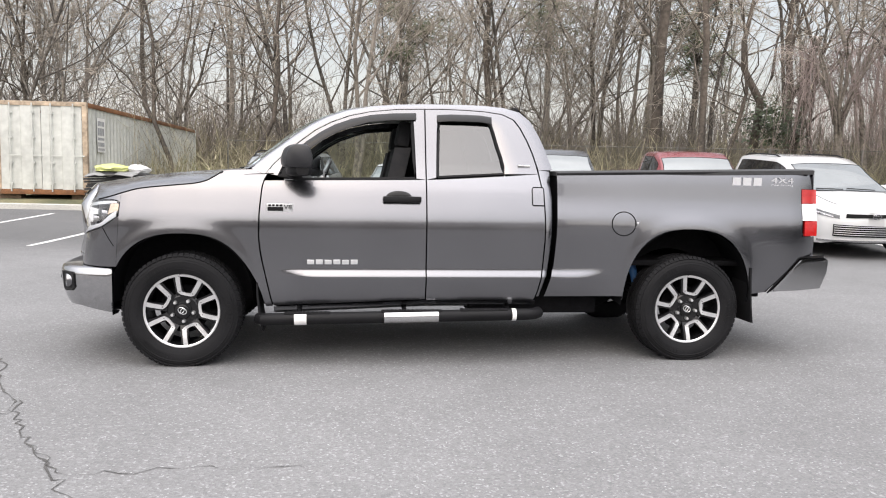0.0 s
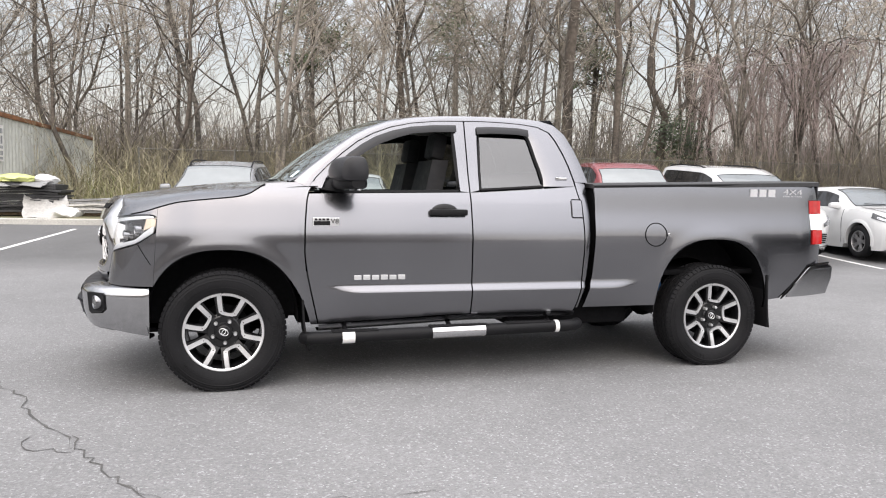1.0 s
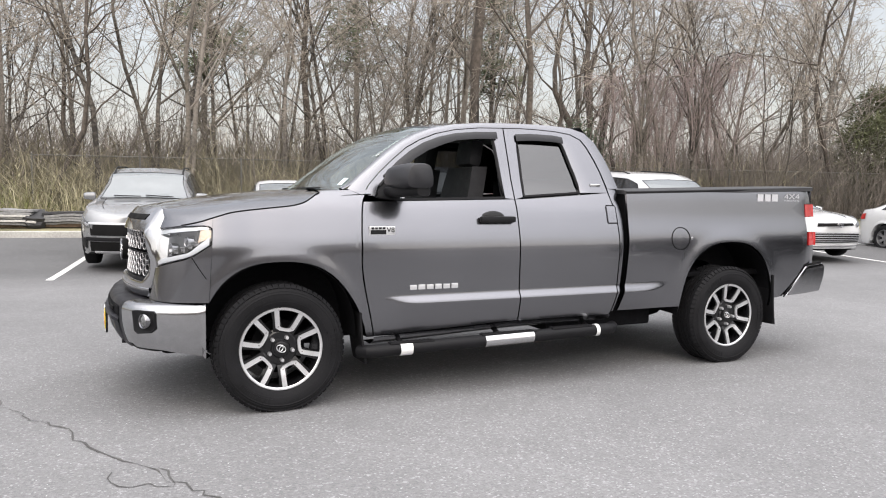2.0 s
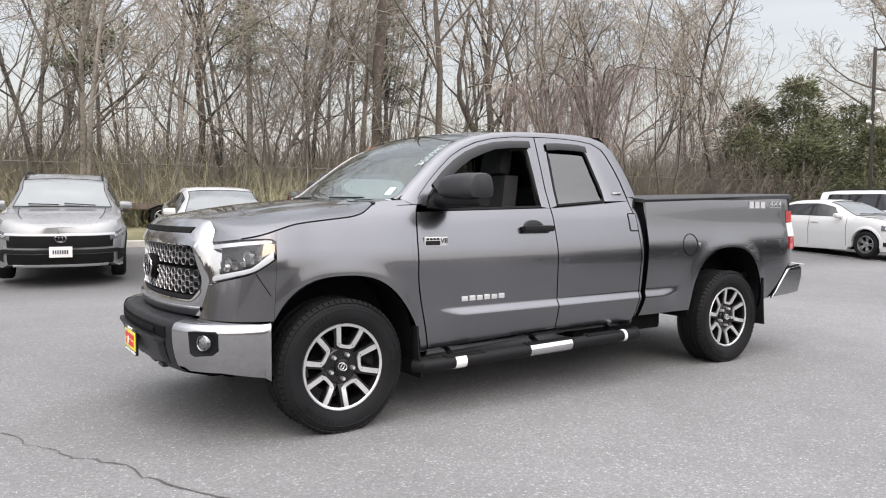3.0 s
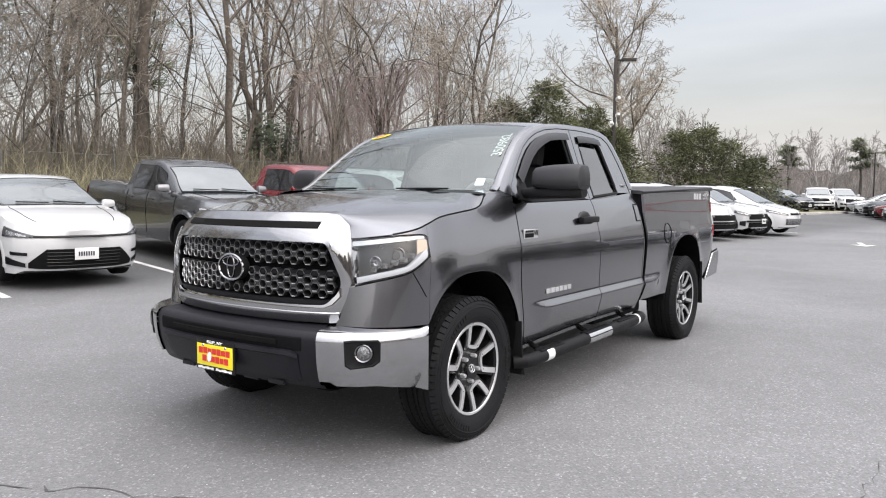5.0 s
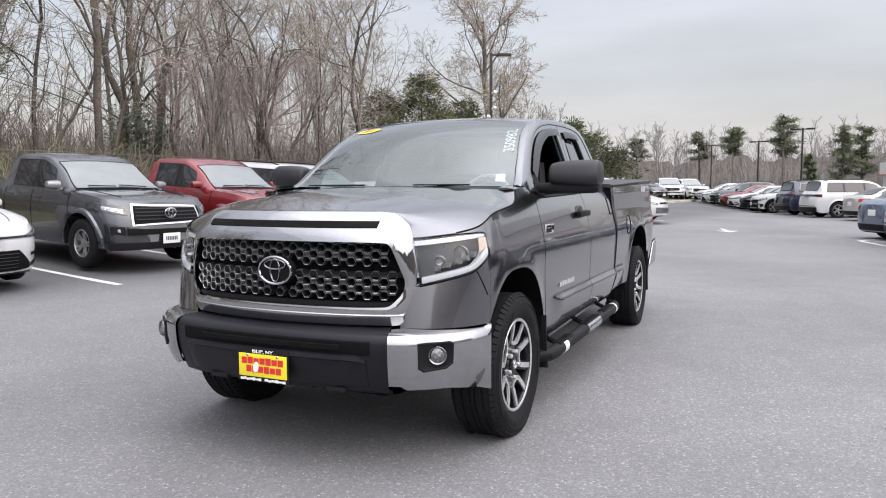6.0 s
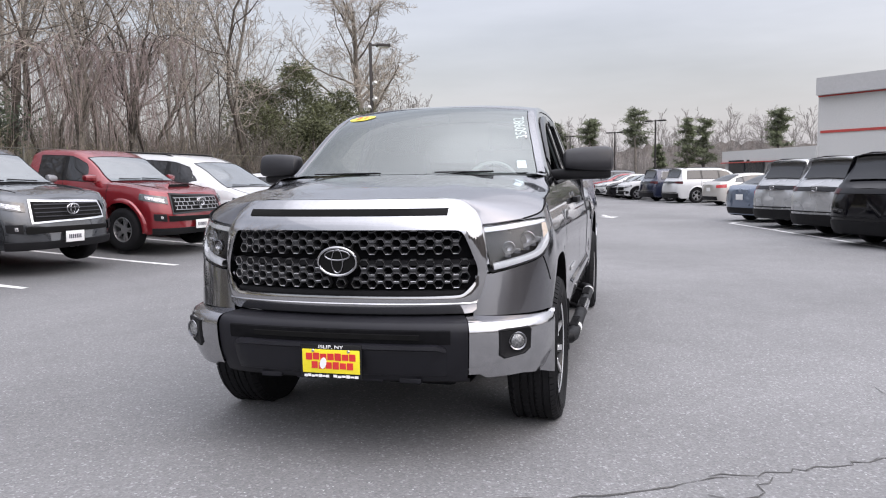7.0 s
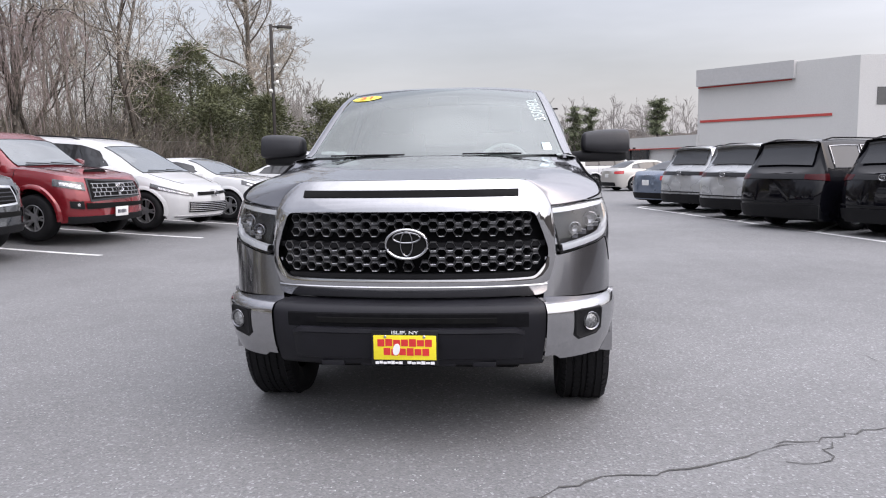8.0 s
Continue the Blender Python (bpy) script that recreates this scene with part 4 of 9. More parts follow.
def badge(root, y, z, s=0.06, material="chrome"):
    bm = bmesh.new()
    n = 24
    pts = [(1.35 * s * math.cos(2 * math.pi * k / n), y, z + s * math.sin(2 * math.pi * k / n)) for k in range(n + 1)]
    tube(bm, pts, s * 0.13, 5, cap=False)
    tube(bm, [(0.5 * s * math.cos(2 * math.pi * k / n), y, z + 0.9 * s * math.sin(2 * math.pi * k / n)) for k in range(n + 1)], s * 0.1, 5, cap=False)
    tube(bm, [(-0.9 * s, y, z + s * 0.45), (0, y, z + s * 0.2), (0.9 * s, y, z + s * 0.45)], s * 0.1, 5)
    part("badge", bm, material, root, "plain oval chrome badge")


def pair(fn):
    fn(1), fn(-1)


# faces of the different models ------------------------------------------------
def face_crossover(patch, nose, tail, root, place):
    patch("grille", nose, -46, 46, (0.56, 0.56), (0.74, 0.74), "intake", 0.012, n=12)
    patch("grille_frame", nose, -50, 50, (0.735, 0.735), (0.77, 0.77), "paint_silver", 0.02, n=12)
    patch("lower_grille", nose, -48, 48, (0.30, 0.30), (0.46, 0.46), "intake", 0.012, n=12)
    patch("bumper_trim", nose, -55, 55, (0.47, 0.47), (0.53, 0.53), "trim", 0.022, n=12)
    patch("skid_trim", nose, -40, 40, (0.27, 0.27), (0.31, 0.31), "satin_chrome", 0.024, n=10)
    pair(lambda g: patch("headlight", nose, g * 42, g * 84, (0.66, 0.77), (0.75, 0.86), "headlamp", 0.014))
    pair(lambda g: patch("headlight_inner", nose, g * 48, g * 78, (0.69, 0.775), (0.735, 0.825), "lamp_clear_bowl", 0.02))
    pair(lambda g: patch("fog_lamp_panel", nose, g * 56, g * 72, (0.34, 0.38), (0.52, 0.50), "trim", 0.014))
    badge(root, -0.935, 0.70, 0.055)
    plate_on(root, -0.95, 0.50)
    pair(lambda g: patch("tail_light", tail, g * 40, g * 85, (0.86, 0.88), (0.98, 0.98), "lamp_red", 0.015))


def face_sedan(patch, nose, tail, root, place):
    patch("grille", nose, -27, 27, (0.245, 0.245), (0.515, 0.515), "intake", 0.012, n=12)
    pair(lambda g: patch("grille_corner", nose, g * 27, g * 45, (0.245, 0.26), (0.515, 0.33), "intake", 0.012, n=5))
    for k in range(5):
        z = 0.285 + 0.045 * k
        patch("grille_bar", nose, -27, 27, (z, z), (z + 0.010, z + 0.010), "gloss_black", 0.018, n=10)
    patch("upper_slot", nose, -44, 44, (0.668, 0.668), (0.696, 0.696), "gloss_black", 0.012, n=12)
    patch("lower_lip", nose, -50, 50, (0.195, 0.205), (0.215, 0.225), "gloss_black", 0.012, n=12)
    pair(lambda g: patch("air_curtain", nose, g * 46, g * 68, (0.425, 0.43), (0.465, 0.475), "gloss_black", 0.008))
    pair(lambda g: patch("corner_intake", nose, g * 48, g * 76, (0.27, 0.30), (0.32, 0.40), "gloss_black", 0.01))
    pair(lambda g: patch("headlight", nose, g * 40, g * 80, (0.665, 0.665), (0.70, 0.80), "headlamp", 0.012))
    pair(lambda g: patch("headlight_inner", nose, g * 47, g * 73, (0.676, 0.69), (0.692, 0.755), "lamp_clear_bowl", 0.018))
    plate_on(root, -0.95, 0.45)
    pair(lambda g: patch("tail_light", tail, g * 35, g * 85, (0.80, 0.80), (0.92, 0.95), "lamp_red", 0.015))
    patch("rear_bumper_insert", tail, -40, 40, (0.25, 0.25), (0.42, 0.42), "trim", 0.012, n=10)
    plate_on(root, 3.67, 0.72, 1, True)


def face_minivan(patch, nose, tail, root, place):
    patch("grille", nose, -38, 38, (0.35, 0.35), (0.56, 0.54), "intake", 0.012, n=12)
    for k in range(5):
        z = 0.375 + 0.038 * k
        patch("grille_bar", nose, -37, 37, (z, z), (z + 0.012, z + 0.012), "alloy", 0.018, n=10)
    patch("lower_trim", nose, -55, 55, (0.25, 0.27), (0.28, 0.30), "satin_chrome", 0.022, n=12)
    patch("upper_grille", nose, -26, 26, (0.68, 0.70), (0.75, 0.75), "intake", 0.012, n=8)
    pair(lambda g: patch("headlight", nose, g * 32, g * 84, (0.66, 0.80), (0.72, 0.90), "headlamp", 0.012))
    pair(lambda g: patch("headlight_inner", nose, g * 38, g * 74, (0.68, 0.79), (0.705, 0.835), "lamp_clear_bowl", 0.018))
    badge(root, -0.97, 0.715, 0.05)
    pair(lambda g: patch("tail_light", tail, g * 34, g * 88, (0.985, 0.95), (1.075, 1.085), "lamp_dark_red", 0.016))
    patch("rear_bumper_insert", tail, -50, 50, (0.25, 0.25), (0.42, 0.42), "trim", 0.012, n=10)


def face_suv_rear(patch, nose, tail, root, place):
    face_minivan(patch, nose, tail, root, place)
    patch("tailgate_band", tail, -38, 38, (0.985, 0.985), (1.075, 1.075), "gloss_black", 0.014, n=10)
    patch("bumper_valance", tail, -66, 66, (0.26, 0.30), (0.50, 0.48), "trim", 0.02, n=12)
    patch("bumper_step", tail, -58, 58, (0.535, 0.535), (0.56, 0.56), "trim", 0.016, n=12)
    badge(root, 3.975, 1.03, 0.055)


def face_pickup(kind):
    def f(patch, nose, tail, root, place):
        if kind == "bar":
            patch("grille_frame", nose, -31, 31, (0.70, 0.74), (1.04, 1.0), "satin_chrome", 0.012, n=12)
            patch("grille", nose, -28, 28, (0.73, 0.77), (1.01, 0.97), "intake", 0.022, n=12)
            for k in range(4):
                z = 0.79 + 0.055 * k
                patch("grille_bar", nose, -26, 26, (z, z), (z + 0.018, z + 0.018), "trim_gray", 0.03, n=10)
        else:
            patch("grille_frame", nose, -31, 31, (0.68, 0.74), (1.06, 1.0), "gloss_black", 0.012, n=12)
            patch("grille", nose, -28, 28, (0.72, 0.77), (1.03, 0.97), "intake", 0.022, n=12)
            for k in range(4):
                z = 0.76 + 0.068 * k
                patch("grille_bar", nose, -26, 26, (z, z), (z + 0.012, z + 0.012), "alloy", 0.03, n=10)
                for j in range(9):
                    a = -24 + 6 * j + (3 if k % 2 else 0)
                    if k < 3 and a < 25:
                        patch("grille_link", nose, a, a + 0.9, (z + 0.012, z + 0.012), (z + 0.068, z + 0.068), "alloy", 0.029, n=1)
        patch("lower_grille", nose, -38, 38, (0.56, 0.58), (0.66, 0.64), "intake", 0.014, n=12)
        patch("bumper_lower", nose, -66, 66, (0.32, 0.36), (0.44, 0.46), "trim", 0.02, n=12)
        pair(lambda g: patch("headlight", nose, g * 35, g * 85, (0.86, 0.93), (0.99, 1.04), "headlamp", 0.014))
        pair(lambda g: patch("headlight_inner", nose, g * 40, g * 74, (0.885, 0.945), (0.955, 1.0), "lamp_clear_bowl", 0.019))
        pair(lambda g: patch("fog_lamp_panel", nose, g * 41, g * 62, (0.56, 0.58), (0.69, 0.69), "trim", 0.016))
        pair(lambda g: patch("fog_lamp", nose, g * 47, g * 51, (0.605, 0.605), (0.655, 0.655), "lamp_clear_bowl", 0.024))
        badge(root, -0.93, 0.90, 0.075)
        plate_on(root, -0.96, 0.50)
        pair(lambda g: patch("tail_light", tail, g * 60, g * 86, (0.9, 0.9), (1.15, 1.15), "lamp_red", 0.012))
    return f


SEDAN = dict(cat="car", L=4.63, W=1.78, fo=0.92, wb=2.70, r=0.325, zb=0.17, s1=0.68, p1=2.5, rake=0.13, tuck=0.68, s2=0.55,
             top=[(0, 0.72), (0.12, 0.775), (0.5, 0.87), (1.2, 0.965), (1.7, 0.98), (3.5, 1.02), (4.0, 1.05), (4.45, 1.03), (4.63, 0.9)],
             roof=[(0, 0.74), (0.5, 0.905), (1.22, 1.01), (2.02, 1.36), (2.45, 1.44), (3.1, 1.425), (3.5, 1.34), (4.1, 1.09), (4.45, 1.06), (4.63, 0.92)],
             ws=(1.3, 2.12), rg=(3.4, 4.05), side=((1.62, 2.5, 0.06, 0.86, 0.42, 0.0), (2.58, 3.32, 0.06, 0.86, 0.0, 0.0), (3.38, 3.75, 0.06, 0.8, 0.0, -0.15)),
             mirror=(1.62, 1.02), doors=(1.45, 2.54, 3.45), handles=(2.35, 3.3), face=face_sedan)
CROSS = dict(cat="car", lip=0.02, lip_mat="trim", spoiler=True, L=4.46, W=1.83, fo=0.93, wb=2.64, r=0.345, zb=0.24, s1=0.7, p1=2.6, rake=0.10, tuck=0.72,
             top=[(0, 0.82), (0.12, 0.88), (0.5, 0.98), (1.15, 1.05), (1.6, 1.06), (3.6, 1.13), (4.3, 1.12), (4.46, 1.0)],
             roof=[(0, 0.85), (0.5, 1.02), (1.15, 1.10), (1.95, 1.54), (2.4, 1.62), (3.4, 1.61), (3.9, 1.54), (4.3, 1.16), (4.46, 1.02)],
             ws=(1.2, 1.95), rg=(3.9, 4.28), side=((1.5, 2.4, 0.06, 0.88, 0.4, 0.0), (2.48, 3.25, 0.06, 0.88, 0, 0), (3.32, 3.75, 0.06, 0.85, 0, -0.15)),
             mirror=(1.5, 1.12), mirror_mat="paint_silver", doors=(1.35, 2.44, 3.4), handles=(2.25, 3.2), rails=(2.0, 3.9), face=face_crossover)
VAN = dict(cat="minivan", L=5.17, W=1.99, fo=0.96, wb=3.06, r=0.36, zb=0.2, s1=0.95, p1=2.3, rake=0.14, tuck=0.72, s2=0.45,
           top=[(0, 0.76), (0.15, 0.82), (0.6, 0.93), (1.15, 1.04), (1.6, 1.08), (3.6, 1.13), (4.9, 1.14), (5.17, 1.05)],
           roof=[(0, 0.79), (0.6, 0.97), (1.05, 1.07), (2.1, 1.58), (2.7, 1.72), (4.2, 1.74), (4.80, 1.70), (4.845, 1.62), (4.985, 1.28), (5.02, 1.2), (5.17, 1.08)],
           spoiler=True, ws=(1.12, 2.1), rg=(4.83, 5.0), side=((1.7, 2.65, 0.05, 0.86, 0.55, 0.0), (2.75, 3.75, 0.05, 0.88, 0, 0), (3.82, 4.55, 0.08, 0.86, 0, 0)),
           mirror=(1.75, 1.12), doors=(1.55, 2.7, 3.78), handles=(2.55, 2.9), rails=(2.7, 4.6), face=face_minivan, spokes=5)
SUV = dict(VAN, cat="SUV", lip=0.02, lip_mat="trim", L=4.96, wb=2.85, fo=0.96, r=0.37, zb=0.24, W=1.93, face=face_suv_rear, mirror_mat=None,
           top=[(0, 0.88), (0.15, 0.95), (0.6, 1.03), (1.3, 1.10), (3.6, 1.16), (4.7, 1.16), (4.96, 1.06)],
           roof=[(0, 0.9), (0.6, 1.07), (1.3, 1.14), (2.1, 1.62), (2.6, 1.73), (4.0, 1.735), (4.60, 1.69), (4.645, 1.62), (4.785, 1.30), (4.82, 1.22), (4.96, 1.08)],
           ws=(1.36, 2.1), rg=(4.635, 4.80), side=((1.7, 2.6, 0.05, 0.86, 0.45, 0.0), (2.68, 3.5, 0.05, 0.88, 0, 0), (3.58, 4.3, 0.08, 0.86, 0, -0.1)),
           mirror=(1.75, 1.18), doors=(1.55, 2.64, 3.6), handles=(2.45, 3.4), rails=(2.4, 4.4))
PICKUP = dict(cat="pickup truck", lip=0.035, L=5.39, W=1.90, fo=0.92, wb=3.24, r=0.385, gap=0.1, zb=0.33, s1=0.62, p1=3.0, rake=0.10, rake2=0.02, tuck=0.76, s2=0.15, p2=5, ww=0.25,
              top=[(0, 1.02), (0.12, 1.06), (0.4, 1.10), (1.25, 1.17), (3.42, 1.20), (3.5, 1.24), (5.39, 1.26)],
              roof=[(0, 1.05), (0.4, 1.14), (1.3, 1.21), (2.0, 1.64), (2.4, 1.77), (3.1, 1.77), (3.38, 1.70), (3.52, 1.27), (5.39, 1.28)],
              ws=(1.36, 2.02), rg=(3.36, 3.5), side=((1.62, 2.38, 0.06, 0.88, 0.42, 0.0), (2.46, 3.1, 0.06, 0.88, 0, 0)),
              mirror=(1.62, 1.26), mirror_mat="alloy", doors=(1.3, 2.42, 3.3), handles=(2.25, 3.15), face=face_pickup("bar"), rim=0.22, style="double")



def park(x, y, turn=None):
    return pose(x, y, ground_z(x, y + 1.3) - 0.005, math.degrees(0.05) if y > 6 else 0, 0, -9.4 if turn is None else turn)


car("crossover", park(-0.32, 8.4), "silver compact crossover parked nose out, black grille", dict(CROSS, mirror_mat=None), "paint_pewter")
car("sedan", park(2.12, 7.55), "white compact sedan parked nose out with black grille", SEDAN, "paint_white")
car("pickup_truck", park(5.15, 7.5), "dark grey midsize pickup with chrome-framed grille, parked", PICKUP, "paint_slate")
car("pickup_truck", park(8.0, 7.2), "red midsize pickup with mesh grille and hood scoop, parked", dict(PICKUP, face=face_pickup("mesh"), mirror_mat=None, scoop=True), "paint_red")
car("minivan", park(10.45, 6.55), "white minivan with slim headlights, parked nose out", VAN, "paint_white")
car("sedan", park(13.0, 5.9), "white sedan with wide barred grille beside a minivan", dict(SEDAN, L=4.88, W=1.84, face=face_minivan), "paint_white")
car("sedan", park(17.6, 4.2), "white hatchback sedan with swept roof, parked", SEDAN, "paint_white")
car("suv", park(20.3, 3.75), "white SUV with mesh grille parked nose out", dict(SUV, face=face_crossover), "paint_white")
car("crossover", park(22.75, 3.35), "white crossover with black lower grille near the lamp post", dict(CROSS, mirror_mat=None), "paint_white")
car("minivan", park(25.2, 2.75), "white minivan at the end of the row, nose out", VAN, "paint_white")
# the row on the open side, tails towards the aisle
OPEN = 28.0


def tail_out(x, y, L, fo, turn=OPEN):
    """Pose by the middle of the tail."""
    d = Vector((math.cos(radians(turn + 90)), math.sin(radians(turn + 90)), 0))
    q = Vector((x, y, 0)) - d * (L - fo)
    return pose(q.x, q.y, 0, 0, 0, turn)


for x, y, sp, paint, lab in (
        (8.7, -6.5, SUV, "paint_black", "black SUV parked tail out"),
        (10.6, -5.35, VAN, "paint_black", "black minivan with chrome window line, parked tail out"),
        (13.15, -5.1, SUV, "paint_silver", "silver SUV parked tail out with roof rails"),
        (15.8, -4.7, SUV, "paint_silver", "pale silver SUV parked tail out"),
        (18.6, -4.3, SEDAN, "paint_blue", "pale blue sedan parked tail out, red lights")):
    sp2 = dict(sp, face=face_suv_rear, chrome_line=True) if sp is VAN else sp
    car({"SUV": "suv", "minivan": "minivan", "car": "sedan"}[sp["cat"]], tail_out(x, y, sp["L"], sp["fo"]), lab, sp2, paint)
car("sedan", tail_out(31.0, -4.6, 4.63, 0.92, 22), "champagne sedan parked tail out, red lights", SEDAN, "paint_beige")
car("suv", tail_out(34.6, -3.0, 4.96, 0.96, 22), "white SUV parked tail out with dark side windows", dict(SUV, lip_mat=None), "paint_white", "far parked cars")
car("suv", tail_out(37.4, -1.9, 4.96, 0.96, 22), "dark navy SUV parked tail out with chrome window line", dict(SUV, chrome_line=True), "paint_navy", "far parked cars")
for x, y, turn, sp, paint, lab in (
        (40.6, -1.4, 196, CROSS, "paint_white", "white crossover nose out in the far row"),
        (42.9, -0.7, 196, SEDAN, "paint_black", "black sedan nose out in the far row"),
        (45.3, 0.1, 196, SEDAN, "paint_white", "white sedan nose out in the far row"),
        (47.7, 0.8, 196, SEDAN, "paint_red", "dark red sedan nose out in the far row"),
        (50.1, 1.6, 196, CROSS, "paint_slate", "dark grey crossover nose out in the far row"),
        (52.6, 2.4, 196, SEDAN, "paint_white", "white sedan nose out in the far row"),
        (55.2, 3.2, 196, SEDAN, "paint_silver", "silver sedan nose out in the far row"),
        (58.0, 4.3, -60, PICKUP, "paint_white", "white pickup far down the aisle"),
        (55.7, 5.9, -75, PICKUP, "paint_white", "white pickup across the end of the aisle"),
        (56.0, 8.4, -25, SUV, "paint_silver", "silver SUV far down the aisle"),
        (53.0, 7.4, -25, SUV, "paint_white", "white SUV far down the aisle"),
        (50.4, 6.4, -25, CROSS, "paint_slate", "dark grey crossover far down the aisle")):
    car({"SUV": "suv", "minivan": "minivan", "car": "sedan", "pickup truck": "pickup_truck"}[sp["cat"]], pose(x, y, ground_z(x, y) - 0.01, 0, 0, turn), lab, dict(sp, mirror_mat=None), paint, "far parked cars")

# the showroom
def prism(name, pts, z0, z1, material, parent, label=""):
    bm = bmesh.new()
    lo, hi = [bm.verts.new((x, y, z0)) for x, y in pts], [bm.verts.new((x, y, z1)) for x, y in pts]
    n = len(pts)
    for i in range(n):
        bm.faces.new((lo[i], lo[(i + 1) % n], hi[(i + 1) % n], hi[i]))
    bm.faces.new(hi)
    bm.faces.new(lo[::-1])
    return part(name, bm, material, parent, label)


show = thing("showroom_building", pose(0, 0, 0), "pale two-storey car showroom with red bands and flat roofs", "building")
A, B, C = Vector((56.1, -14.5)), Vector((48.2, -23.0)), Vector((50.5, -46.0))
prism("main_wall", [A, B, C, (90, -46), (86, -24)], -0.2, 7.6, "wall_white", show)
prism("parapet", [A + Vector((-0.5, 0.3)), B.lerp(A, 0.38) + Vector((-0.5, 0.1)), B.lerp(A, 0.38) + Vector((3, -3)), A + Vector((3, -3))], 7.0, 8.24, "wall_gray", show, "grey metal parapet band")
prism("roof_parapet", [B.lerp(A, 0.38), B, C, (90, -46), (86, -26)], 7.6, 8.15, "wall_white", show)
prism("low_wing", [A + Vector((0.1, 0)), (67.0, -9.4), (75, -14), (60, -20)], -0.2, 3.3, "wall_white", show)
prism("wing_fascia", [A + Vector((-0.2, 0.1)), (66.9, -9.1), (75, -14), (60, -20)], 2.45, 3.4, "wall_white", show)
n1 = (B - A).normalized()
out = Vector((n1.y, -n1.x))
for t0, t1, z0, z1 in ((0.02, 0.86, 4.28, 4.46), (0.0, 0.62, 6.9, 7.0)):
    p, q = A + (B - A) * t0, A + (B - A) * t1
    prism("red_band", [p + out * 0.06, q + out * 0.06, q - out * 0.02, p - out * 0.02], z0, z1, "stripe_red", show)
n2 = (C - B).normalized()
out2 = Vector((n2.y, -n2.x))
for k in range(4):
    p = B + n2 * (1.2 + 1.3 * k)
    q = p + n2 * 1.2
    prism("window", [p + out2 * 0.03, q + out2 * 0.03, q - out2 * 0.05, p - out2 * 0.05], 4.9, 6.05, "window_far", show)
wn1 = (Vector((66.9, -9.1)) - A).normalized()
outw = Vector((-wn1.y, wn1.x))
prism("red_band", [A + outw * 0.16, Vector((66.9, -9.1)) + outw * 0.16, Vector((66.9, -9.1)), A], 2.36, 2.44, "stripe_red", show)
for k in (2, 3):
    p = A + wn1 * (1.0 + 2.6 * k)
    q = p + wn1 * 2.2
    prism("window", [p + outw * 0.06, q + outw * 0.06, q - outw * 0.05, p - outw * 0.05], 0.6, 2.6, "window_far", show)


# lamp posts
def lamp_post(x, y, h, heads, turn, label):
    root = thing("lamp_post", pose(x, y, ground_z(x, y), 0, 0, turn), label, "lamp post", "lamp posts of the lot")
    bm = bmesh.new()
    lathe(bm, [(0.0, 0.0), (0.26, 0.0), (0.26, 0.62), (0.22, 0.66), (0.0, 0.66)], "z", 20)
    part("footing", bm, "kerb", root)
    bm = bmesh.new()
    box(bm, -0.065, 0.065, -0.065, 0.065, 0.6, h, 0.01)
    part("pole", bm, "pole", root)
    for g in heads:
        bm = bmesh.new()
        box(bm, 0.05 * g, 0.32 * g, -0.03, 0.03, h - 0.14, h - 0.06, 0.008)
        part("arm", bm, "pole", root)
        bm = bmesh.new()
        box(bm, min(0.3 * g, 0.95 * g), max(0.3 * g, 0.95 * g), -0.17, 0.17, h - 0.17, h - 0.03, 0.025)
        hd = part("lamp_head", bm, "pole", root)
        bm = bmesh.new()
        box(bm, min(0.36 * g, 0.9 * g), max(0.36 * g, 0.9 * g), -0.13, 0.13, h - 0.178, h - 0.168)
        part("lens", bm, "lamp_white", hd)
    return root


lp = lamp_post(30.0, 10.8, 7.4, (1,), -60, "dark bronze square lamp post with one flat head and cameras")
for z, g in ((4.75, 1), (4.35, -1), (5.5, 1)):
    bm = bmesh.new()
    box(bm, -0.07, 0.07, -0.16, 0.1, -0.06, 0.06, 0.02, pose(0.12 * g, -0.12, z, -15, 0, 20 * g))
    part("security_camera", bm, "plate_white", lp, "small white security camera")
for x, y, h in ((66, -3.3, 6.3), (81, 0.6, 5.9), (112, 8.0, 7.0)):
    lamp_post(x, y, h, (1, -1), 70, "far dark lamp post with two flat heads")

# ---------------------------------------------------------------- at the edge of the lot
# shipping container
cont = thing("shipping_container", pose(-6.2, 16.2, 0.70, 0, 0, -3), "pale grey corrugated shipping container with rust streaks", "container")
bm = bmesh.new()
LEN, WID, HGT = 12.2, 2.44, 2.62


def corrugated(bm, p0, p1, z0, z1, out, pitch=0.28, depth=0.036):
    p0, p1 = Vector(p0), Vector(p1)
    d = (p1 - p0)
    n = int(d.length / pitch)
    d.normalize()
    pts = []
    L = (p1 - p0).length
    for k in range(n):
        s = L * k / n
        w = L / n
        for q, o in ((0.0, 0), (0.36, 0), (0.5, 1), (0.86, 1)):
            pts.append(p0 + d * (s + w * q) - Vector(out) * depth * o)
    pts.append(p1)
    grid(bm, [[(p.x, p.y, z) for p in pts] for z in (z0, z1)])


